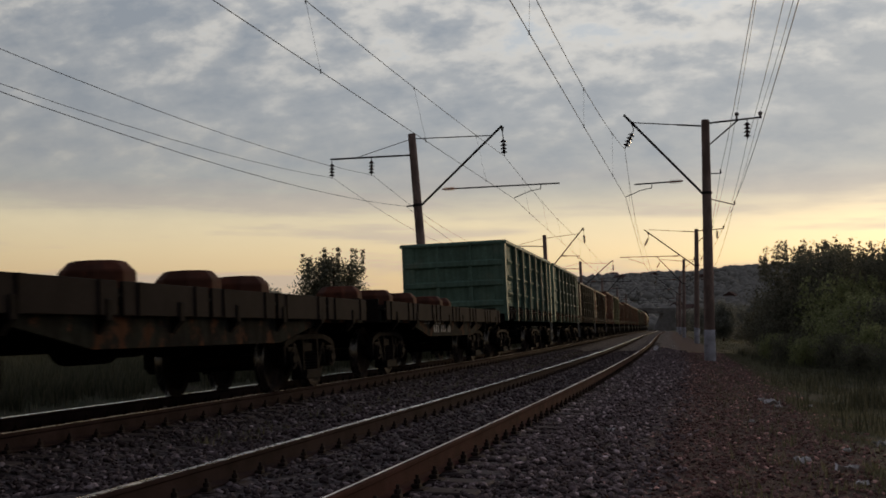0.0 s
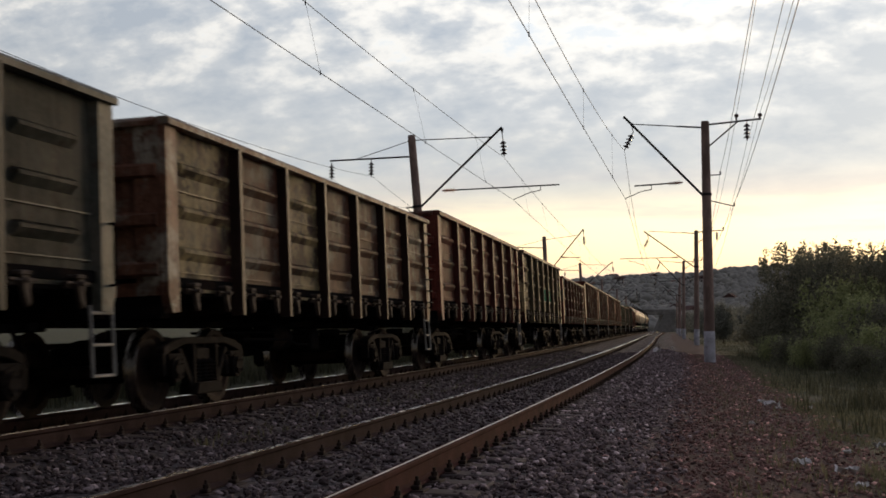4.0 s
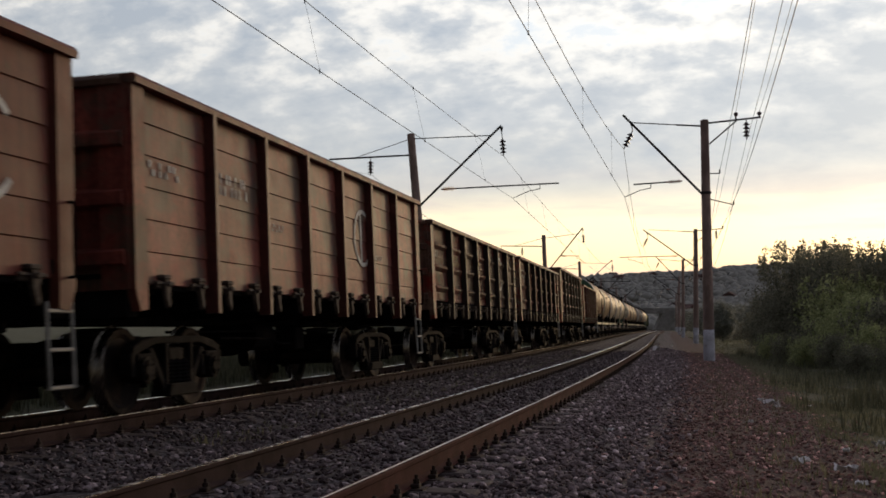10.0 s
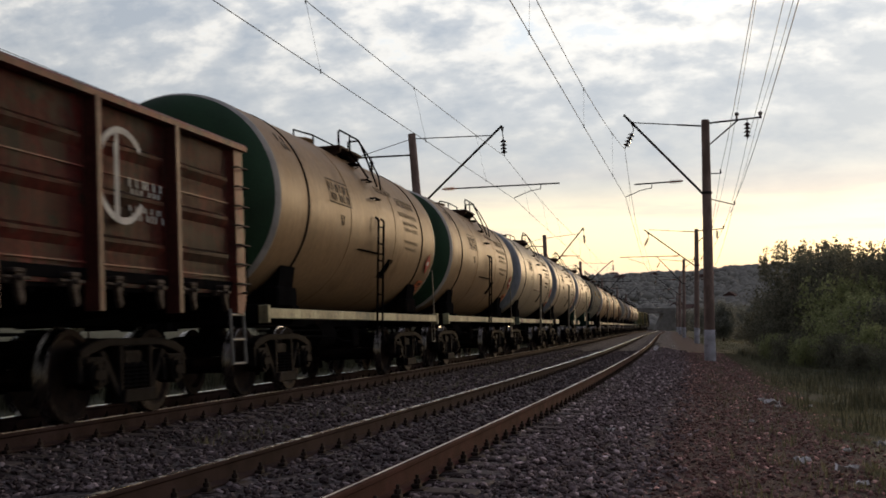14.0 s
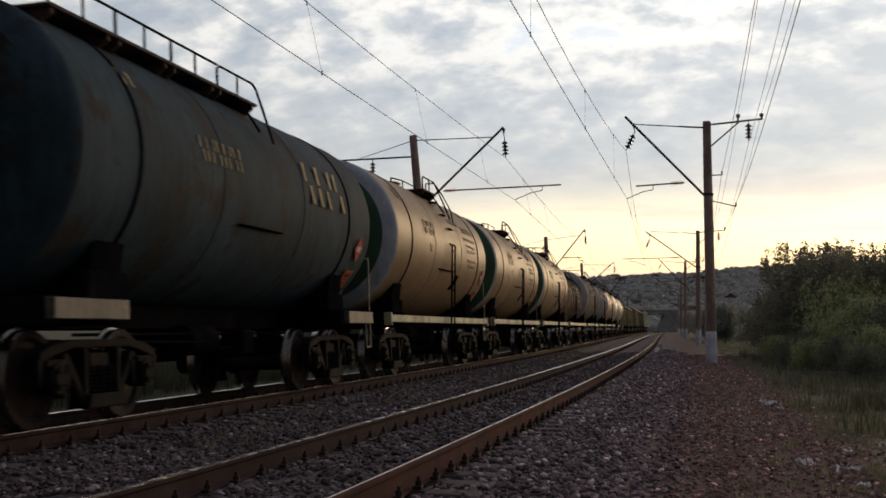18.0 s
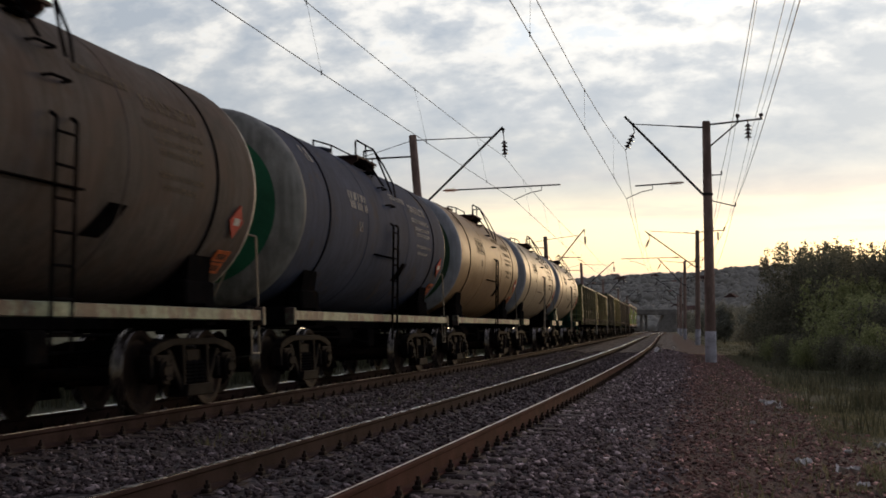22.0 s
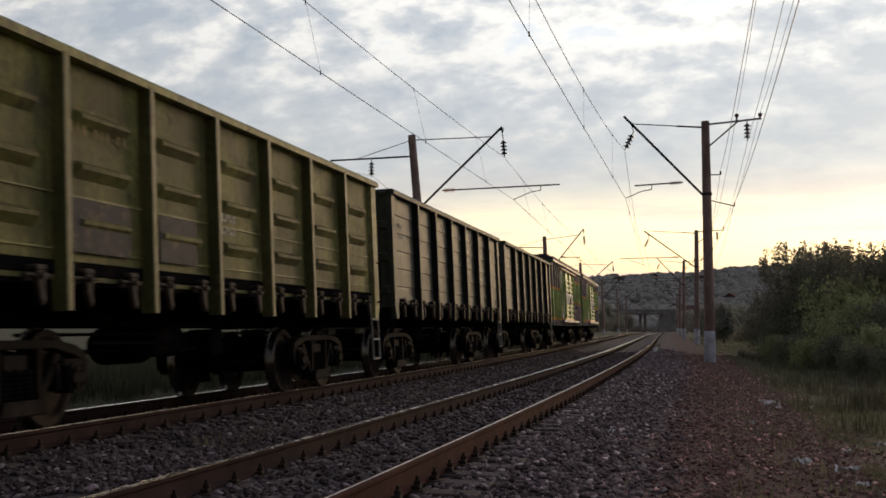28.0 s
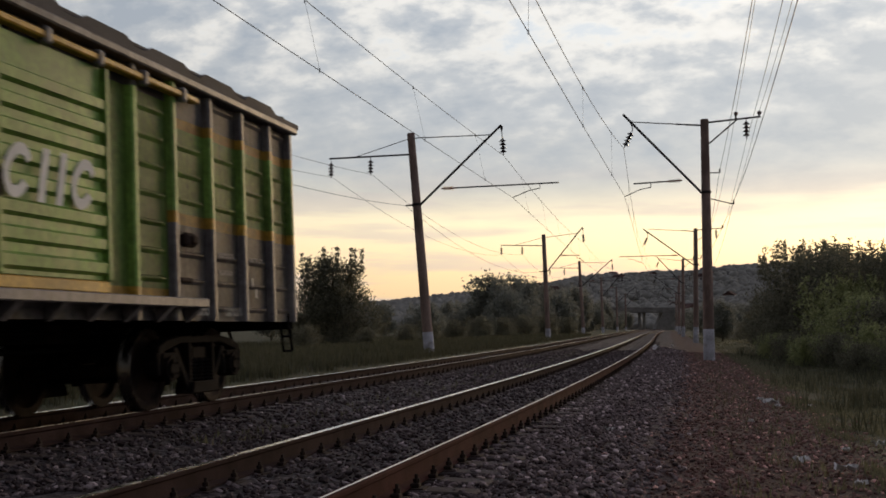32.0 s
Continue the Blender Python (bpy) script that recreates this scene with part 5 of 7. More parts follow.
def walk_bearer_mesh(bm):
    prism(bm, [(0.5, WALK_Z), (1.06, WALK_Z), (1.06, WALK_Z - 0.06), (0.9, WALK_Z - 0.16), (0.5, WALK_Z - 0.1)], "y", -0.025, 0.025)


def tank_rail_mesh(bm):
    z = WALK_Z + 0.04
    pipe(bm, [(1.06, -0.6, z), (1.06, -0.6, z + 0.22), (1.06, -0.5, z + 0.27), (1.06, 0.65, z + 0.27), (1.06, 0.8, z + 0.22), (1.25, 0.55, z - 0.15), (1.42, 0.34, z - 0.5), (1.48, 0.30, z - 0.66)], 0.018)


def rail_post_mesh(bm):
    z = WALK_Z + 0.04
    rod(bm, (1.06, 0, z), (1.06, 0, z + 0.27), 0.015, 6)


def ladder_rail_mesh(bm):
    z = WALK_Z + 0.04
    pipe(bm, [(1.06, 0.0, z - 0.02), (1.24, -0.06, z - 0.25), (1.42, -0.06, z - 0.55)], 0.018)


def step_rail_mesh(bm):
    """Bent rail that follows the steps down the barrel on the far side of them."""
    z = WALK_Z + 0.04
    pipe(bm, [(0.85, 0.72, z), (0.85, 0.72, z + 0.26), (1.06, 0.70, z + 0.26), (1.30, 0.46, z - 0.08), (1.50, 0.34, z - 0.46), (1.54, 0.32, z - 0.72)], 0.016)
    pipe(bm, [(0.55, -1.5, z - 0.02), (0.55, -1.5, z + 0.16), (0.6, -0.62, z + 0.2), (0.6, 0.7, z + 0.2)], 0.016)
    for y in (-0.6, 0.68):
        rod(bm, (0.6, y, z - 0.02), (0.6, y, z + 0.2), 0.015, 6)


def hatch_dome_mesh(bm):
    lathe(bm, [(0.34, 0.0), (0.34, 0.08), (0.38, 0.09), (0.38, 0.12), (0.3, 0.15), (0.0, 0.16)], 24, Matrix.Translation((0, 0.1, TZ + TR - 0.03)))
    lathe(bm, [(0.1, 0), (0.1, 0.22), (0.06, 0.26), (0, 0.26)], 12, Matrix.Translation((0, 0.9, TZ + TR - 0.02)))


def tank_step_mesh(bm):
    box(bm, -0.01, 0.15, -0.17, 0.17, -0.012, 0.012)
    for k in (-0.15, 0.15):
        rod(bm, Vector((0, k, -0.08)), Vector((0.13, k, -0.01)), 0.01, 5)


def foot_loop_mesh(bm):
    pipe(bm, [(-0.02, -0.17, 0), (0.1, -0.17, 0), (0.1, 0.17, 0), (-0.02, 0.17, 0)], 0.016)


def on_barrel(deg, y):
    return Matrix.Translation((TR * math.cos(radians(deg)), y, TZ + TR * math.sin(radians(deg))))


def tank_ladder_mesh(bm):
    for k in (-0.18, 0.18):
        pipe(bm, [(1.52, 0.12 + k, TZ + 0.1), (1.58, 0.12 + k, TZ + 0.05), (1.47, 0.12 + k, 0.72)], 0.02)
    for i in range(7):
        t = (i + 0.4) / 7.0
        x, z = 1.58 + (1.47 - 1.58) * t, TZ + 0.05 + (0.72 - TZ - 0.05) * t
        rod(bm, (x, -0.06, z), (x, 0.30, z), 0.015, 6)


def foot_patch_mesh(bm):
    """A slanting dark painted panel low on the barrel."""
    low, high = radians(-37), radians(-22)
    inner, outer = [], []
    for i in range(7):
        a = low + (high - low) * i / 6
        c, z = (TR + 0.004) * math.cos(a), TZ + (TR + 0.004) * math.sin(a)
        inner.append(bm.verts.new((c, 0.95 + 0.28 * i / 6, z)))
        outer.append(bm.verts.new((c, 1.36 + 0.28 * i / 6, z)))
    for i in range(6):
        bm.faces.new((inner[i], outer[i], outer[i + 1], inner[i + 1]))
    bmesh.ops.solidify(bm, geom=bm.faces[:], thickness=0.003)


def drip_ledge_mesh(bm):
    a = radians(-20)
    m = Matrix.Translation((TR * math.cos(a), 0, TZ + TR * math.sin(a)))
    box(bm, -0.01, 0.05, -0.9, 0.65, -0.008, 0.008, 0, m)


def end_rail_mesh(bm):
    pipe(bm, [(1.33, 5.38, 0.62), (1.33, 5.38, 2.15), (1.15, 5.38, 2.2), (0.6, 5.42, 1.2)], 0.014)
    pipe(bm, [(1.33, 5.12, 0.62), (1.33, 5.12, 1.1)], 0.013)
    pipe(bm, [(1.33, 5.38, 0.62), (1.33, 5.12, 0.62)], 0.013)


def placard_mesh(bm):
    a = radians(-40)
    m = Matrix.Translation(((TR + 0.01) * math.cos(a), 0, TZ + (TR + 0.01) * math.sin(a))) @ Matrix.Rotation(-a, 4, "Y")
    box(bm, 0, 0.012, -0.2, 0.2, -0.17, 0.17, 0, m)


def diamond_mesh(bm):
    a = radians(-19)
    m = Matrix.Translation(((TR + 0.01) * math.cos(a), 0, TZ + (TR + 0.01) * math.sin(a))) @ Matrix.Rotation(-a, 4, "Y") @ Matrix.Rotation(math.pi / 4, 4, "X")
    box(bm, 0, 0.012, -0.15, 0.15, -0.15, 0.15, 0, m)


def barrel_point(y, deg):
    a = radians(deg)
    return ((TR + 0.005) * math.cos(a), y, TZ + (TR + 0.005) * math.sin(a))


def barrel_oval(car, y, deg, a, b, mat, label):
    """A filled oval of paint that follows the barrel."""
    bm = bmesh.new()
    rings = [[bm.verts.new(barrel_point(y + q * a * math.cos(t), deg + q * b * math.sin(t))) for t in [2 * math.pi * i / 28 for i in range(28)]] for q in (0.1, 0.4, 0.7, 1.0)]
    bm.faces.new(rings[0])
    for p, q in zip(rings, rings[1:]):
        for i in range(28):
            bm.faces.new((p[i], p[(i + 1) % 28], q[(i + 1) % 28], q[i]))
    bmesh.ops.solidify(bm, geom=bm.faces[:], thickness=0.003)
    part("painted_emblem", bm, mat, car, None, label)


def barrel_frame(car, y0, y1, d0, d1, mat, w=0.018):
    """A thin painted outline round the number."""
    bm = bmesh.new()
    k = math.degrees(w / TR)
    for p0, p1, q0, q1 in ((y0, y1, d0, d0 + k), (y0, y1, d1, d1 + k), (y0, y0 + w, d0, d1), (y1, y1 + w, d0, d1)):
        n = 6
        lo = [bm.verts.new(barrel_point(p0, q0 + (q1 - q0) * i / n)) for i in range(n + 1)]
        hi = [bm.verts.new(barrel_point(p1, q0 + (q1 - q0) * i / n)) for i in range(n + 1)]
        for i in range(n):
            bm.faces.new((lo[i], hi[i], hi[i + 1], lo[i + 1]))
    bmesh.ops.solidify(bm, geom=bm.faces[:], thickness=0.002)
    part("number_frame", bm, mat, car, None, "thin painted outline")


M["orange"] = material("faded_orange_placard", (0.55, 0.13, 0.04), 0.6)
M["placard"] = material("red_hazard_paint", (0.42, 0.05, 0.04), 0.6)
def diamond_core_mesh(bm):
    a = radians(-19)
    m = Matrix.Translation(((TR + 0.01) * math.cos(a), 0, TZ + (TR + 0.01) * math.sin(a))) @ Matrix.Rotation(-a, 4, "Y")
    box(bm, 0.012, 0.015, -0.09, 0.09, -0.045, 0.045, 0, m)


def placard_line_mesh(bm):
    a = radians(-40)
    m = Matrix.Translation(((TR + 0.01) * math.cos(a), 0, TZ + (TR + 0.01) * math.sin(a))) @ Matrix.Rotation(-a, 4, "Y")
    box(bm, 0.012, 0.015, -0.2, 0.2, -0.008, 0.008, 0, m)
    for z in (-0.09, 0.08):
        for i in range(3):
            box(bm, 0.012, 0.015, -0.13 + i * 0.1, -0.07 + i * 0.1, z - 0.04, z + 0.04, 0, m)


M["pale_steel"] = material("pale_galvanised_steel", (0.30, 0.26, 0.20), 0.6, spec=0.2)
M["walkway"] = material("rusted_walkway_plate", (0.07, 0.045, 0.04), 0.8)


def tank(u, body, ring, head, sill, label, full_sill=True, marks=(), strap=None, wide=5, mid_strap=False, frame=None, long_walk=False, slim=False):
    car = empty("tank_wagon", None, label, "freight wagon", "tank wagons in the train")
    turns = (Matrix.Identity(4), Matrix.Rotation(math.pi, 4, "Z"))
    strap = strap or M["under"]
    pale = label.startswith("cream")
    part("barrel", cached("barrel", barrel_mesh, True), body, car)
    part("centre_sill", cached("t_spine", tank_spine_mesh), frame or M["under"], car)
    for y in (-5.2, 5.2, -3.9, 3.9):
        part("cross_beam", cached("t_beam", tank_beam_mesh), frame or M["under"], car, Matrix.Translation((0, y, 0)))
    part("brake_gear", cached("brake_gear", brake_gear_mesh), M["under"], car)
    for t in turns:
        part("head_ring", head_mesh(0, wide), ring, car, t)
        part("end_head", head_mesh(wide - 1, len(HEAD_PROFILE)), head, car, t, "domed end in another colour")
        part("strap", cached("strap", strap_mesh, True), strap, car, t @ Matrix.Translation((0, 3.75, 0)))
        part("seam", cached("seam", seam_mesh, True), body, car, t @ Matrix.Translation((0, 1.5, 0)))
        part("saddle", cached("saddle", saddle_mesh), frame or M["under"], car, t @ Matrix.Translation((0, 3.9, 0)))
        if full_sill:
            part("side_sill", cached("t_sill", sill_mesh), sill, car, t)
        else:
            for flip in (1, -1):
                part("side_sill", cached("t_stub%d" % flip, (lambda bm: stub_sill_mesh(bm)) if flip > 0 else (lambda bm: box(bm, 1.30, 1.40, -5.35, -3.9, 1.02, 1.22, 0.01))), sill, car, t)
        part("coupler", cached("coupler", coupler_mesh), M["under"], car, t @ Matrix.Translation((0, 5.6, 0)))
        part("end_handrail", cached("t_erail", end_rail_mesh), frame or M["pale_steel"], car, t)
        if not long_walk:
            part("ladder", cached("t_ladder", tank_ladder_mesh), M["pale_steel"] if pale else M["under"], car, t)
        if not long_walk:
            part("painted_panel", cached("t_patch", foot_patch_mesh), M["under"], car, t, "dark painted panel")
        for deg in (68, 61, 54, 46) if not long_walk else ():
            part("step", cached("t_step", tank_step_mesh), M["under"], car, t @ on_barrel(deg, 0.12))
        for deg in (31, 17) if not long_walk else ():
            part("foot_loop", cached("t_loop", foot_loop_mesh), M["under"], car, t @ on_barrel(deg, 0.12))
        part("drip_ledge", cached("t_ledge", drip_ledge_mesh), M["pale_steel"] if pale else strap, car, t)
        part("orange_placard", cached("placard", placard_mesh), M["orange"], car, t @ Matrix.Translation((0, 4.45, 0)), "orange number panel")
        part("hazard_diamond", cached("diamond", diamond_mesh), M["placard"], car, t @ Matrix.Translation((0, 4.45, 0)), "red hazard diamond")
        part("hazard_band", cached("diamond_core", diamond_core_mesh), M["white_mark"], car, t @ Matrix.Translation((0, 4.45, 0)), "white band on the hazard diamond")
        part("placard_marks", cached("placard_line", placard_line_mesh), M["dark_mark"], car, t @ Matrix.Translation((0, 4.45, 0)), "dark line and bars on the placard")
    if mid_strap:
        for y in (-2.1, -0.7, 0.7, 2.1):
            part("strap", cached("strap", strap_mesh, True), strap, car, Matrix.Translation((0, y, 0)))
    reach = 4 if long_walk else 1
    for i in range(7 * reach):
        part("walkway_plank", cached("t_plank", plank_mesh), M["walkway"], car, Matrix.Translation((0, -0.5 + (i - 7 * (reach - 1)) * 0.2, 0)))
    for k in range(reach):
        for y in (-0.5, 0.65):
            part("walkway_bearer", cached("t_bearer", walk_bearer_mesh), M["walkway"], car, Matrix.Translation((0, y - k * 1.4, 0)))
        part("rail_post", cached("t_rpost", rail_post_mesh), M["under"], car, Matrix.Translation((0, 0.1 - k * 1.4, 0)))
        part("walkway_rail", cached("t_rail", tank_rail_mesh) if k == 0 else cached("t_rail2", lambda bm: pipe(bm, [(1.06, -0.6, WALK_Z + 0.04), (1.06, -0.6, WALK_Z + 0.31), (1.06, 0.8, WALK_Z + 0.31)], 0.018)), M["under"], car, Matrix.Translation((0, -k * 1.4, 0)))
    part("ladder_rail", cached("t_lrail", ladder_rail_mesh), M["under"], car)
    if not long_walk:
        part("step_rail", cached("t_srail", step_rail_mesh), M["under"], car)
    part("hatch_dome", cached("t_dome", hatch_dome_mesh, True), body, car)
    for y in (-3.9, 3.9):
        bogie(car, y)
    for y, z, n, w, h, mk in marks:
        bars(car, 0, y, z, n, w, h, M[mk], (TZ, TR))
    if slim:
        # an older, thinner barrel that sits lower on the same frame
        press = Matrix.Translation((0, 0, 1.25 * 0.16)) @ Matrix.Diagonal((0.84, 1, 0.84, 1))
        still = ("centre_sill", "cross_beam", "brake_gear", "side_sill", "coupler", "end_handrail", "bogie")
        for ob in car.children:
            if not ob.name.startswith(still):
                ob.matrix_basis = press @ ob.matrix_basis
    TRAIN.append((car, u))
    return car


# ---- covered wagon ----
BL, BH = 15.0, 3.74
M["box_green"] = paint("bright_green_wagon_paint", (0.20, 0.345, 0.075), (0.24, 0.35, 0.095), 0.6, 0.3, (0.14, 0.20, 0.06), 0.74, rough=0.5, spec=0.2)
M["box_grey"] = paint("slate_grey_wagon_paint", (0.175, 0.162, 0.168), (0.22, 0.205, 0.20), 0.6, 0.35, (0.07, 0.06, 0.06), 0.74, rough=0.5, spec=0.2)
M["box_yellow"] = paint("ochre_stripe_paint", (0.50, 0.30, 0.05), (0.36, 0.24, 0.06), 0.62, 0.3, (0.2, 0.12, 0.04), 0.74, rough=0.5, spec=0.2)
M["box_end"] = paint("deep_green_end_paint", (0.05, 0.21, 0.065), (0.06, 0.2, 0.07), 0.6, 0.3, (0.04, 0.12, 0.05), 0.74, dark=0.75, light=1.15)
M["box_roof"] = material("dirty_roof_sheet", (0.09, 0.085, 0.09), 0.7, scale=1)
BOX_POSTS = [-6.25, -5.3, -4.34, -3.35, -2.2, 2.66, 3.61, 4.63, 5.63, 6.62]


def ribbed_sheet(bm, x, w, z0, z1, ribs, hh, half, out):
    """One pressed sheet with short raised ribs at the heights given."""
    zs = [z0] + [z + k for z in ribs for k in (-hh, hh * 0.05, hh * 0.55, hh)] + [z1]
    ys = [-w / 2, -w * half, -w * (half - 0.03), w * (half - 0.03), w * half, w / 2]
    grid = []
    for k, z in enumerate(zs):
        on = 0 < k < len(zs) - 1 and (k - 1) % 4 in (1, 2)
        grid.append([bm.verts.new((x + (out if on and 2 <= q <= 3 else 0), y, z)) for q, y in enumerate(ys)])
    for r0, r1 in zip(grid, grid[1:]):
        for q in range(len(ys) - 1):
            bm.faces.new((r0[q], r0[q + 1], r1[q + 1], r1[q]))
    bmesh.ops.solidify(bm, geom=bm.faces[:], thickness=0.012)
    bmesh.ops.recalc_face_normals(bm, faces=bm.faces[:])


def box_panel_mesh(w, z0, z1):
    def build(bm):
        ribs = [z for z in [1.14 + 0.3 * k for k in range(9)] if z0 + 0.05 < z < z1 - 0.05]
        ribbed_sheet(bm, 1.415, w, z0, z1, ribs, 0.035, 0.36, 0.03)
    return cached("boxpanel%.2f_%.2f_%.2f" % (w, z0, z1), build)


def arc_strip(bm, inner, outer, x0, x1):
    """A flat curved band between two rows of (y, z) points, x0 to x1 thick."""
    rows = [[bm.verts.new((x, *p)) for p in pts] for x, pts in ((x0, inner), (x1, inner), (x1, outer), (x0, outer))]
    n = len(inner)
    fs = []
    for k in range(n - 1):
        for q in range(4):
            u, v = rows[q], rows[(q + 1) % 4]
            fs.append(bm.faces.new((u[k], u[k + 1], v[k + 1], v[k])))
    for k in (0, n - 1):
        fs.append(bm.faces.new([r[k] for r in rows]))
    bmesh.ops.recalc_face_normals(bm, faces=fs)


def box_post_mesh(z0, z1):
    def build(bm):
        prism(bm, [(1.41, -0.08), (1.48, -0.06), (1.5, -0.03), (1.5, 0.03), (1.48, 0.06), (1.41, 0.08)], "z", z0, z1)
    return cached("boxpost%.2f_%.2f" % (z0, z1), build)


def box_door_mesh(w, z0, z1):
    def build(bm):
        out = [(1.475, z1), (1.475, z0), (1.50, z0)]
        z = z0 + 0.13
        while z < z1 - 0.12:
            out += [(1.50, z - 0.09), (1.545, z - 0.06), (1.55, z + 0.03), (1.50, z + 0.06)]
            z += 0.225
        prism(bm, out + [(1.50, z1)], "y", -w / 2, w / 2)
    return cached("boxdoor%.2f_%.2f_%.2f" % (w, z0, z1), build)


def door_stile_mesh(bm):
    box(bm, 1.49, 1.56, -0.03, 0.03, 1.37, 3.42, 0.006)


def roof_mesh(bm):
    pts = [(-1.56, BH - 0.03), (-1.56, BH + 0.04), (-1.42, BH + 0.09), (-1.05, BH + 0.17), (-0.5, BH + 0.24), (0, BH + 0.26), (0.5, BH + 0.24), (1.05, BH + 0.17), (1.42, BH + 0.09), (1.56, BH + 0.04), (1.56, BH - 0.03)]
    prism(bm, pts, "y", -BL / 2 - 0.12, BL / 2 + 0.12)
    for i in range(11):
        y = -BL / 2 + 0.5 + i * (BL - 1.0) / 10
        for (a, b), (c, d) in zip(pts[1:-1], pts[2:-1]):
            rod(bm, (a * 1.0, y, b), (c, y, d), 0.018, 5)
        if i < 10:
            # the sheets between the seams bulge a little over the eaves
            y1 = y + (BL - 1.0) / 10
            for k in (-1, 1):
                prism(bm, [(y + 0.06, BH + 0.05), (y + 0.3, BH + 0.15), (y1 - 0.3, BH + 0.15), (y1 - 0.06, BH + 0.05)], "x", k * 1.05, k * 1.5)


def box_floor_mesh(bm):
    box(bm, -1.40, 1.40, -BL / 2, BL / 2, 1.0, 1.12)
    box(bm, -0.3, 0.3, -BL / 2 - 0.1, BL / 2 + 0.1, 0.8, 1.0)
    for y in (-BL / 2, BL / 2 - 0.2):
        box(bm, -1.42, 1.42, y, y + 0.2, 0.9, 1.15)


def stripes(y):
    """Heights at which grey, ochre and green follow one another: grey skirts and shoulders at both ends, green between."""
    if y > 4.0:
        return [(1.0, 2.07, "box_grey"), (2.07, 2.2, "box_yellow"), (2.2, 3.15, "box_green"), (3.15, 3.27, "box_yellow"), (3.27, BH - 0.05, "box_grey")]
    if y > 3.2:
        return [(1.0, 2.07, "box_grey"), (2.07, 2.2, "box_yellow"), (2.2, BH - 0.05, "box_green")]
    if y < -4.3:
        return [(1.0, 1.22, "box_grey"), (1.22, 1.34, "box_yellow"), (1.34, 2.5, "box_green"), (2.5, 2.62, "box_yellow"), (2.62, BH - 0.05, "box_grey")]
    return [(1.0, 1.22, "box_grey"), (1.22, 1.34, "box_yellow"), (1.34, 3.4, "box_green"), (3.4, BH - 0.05, "box_grey")]


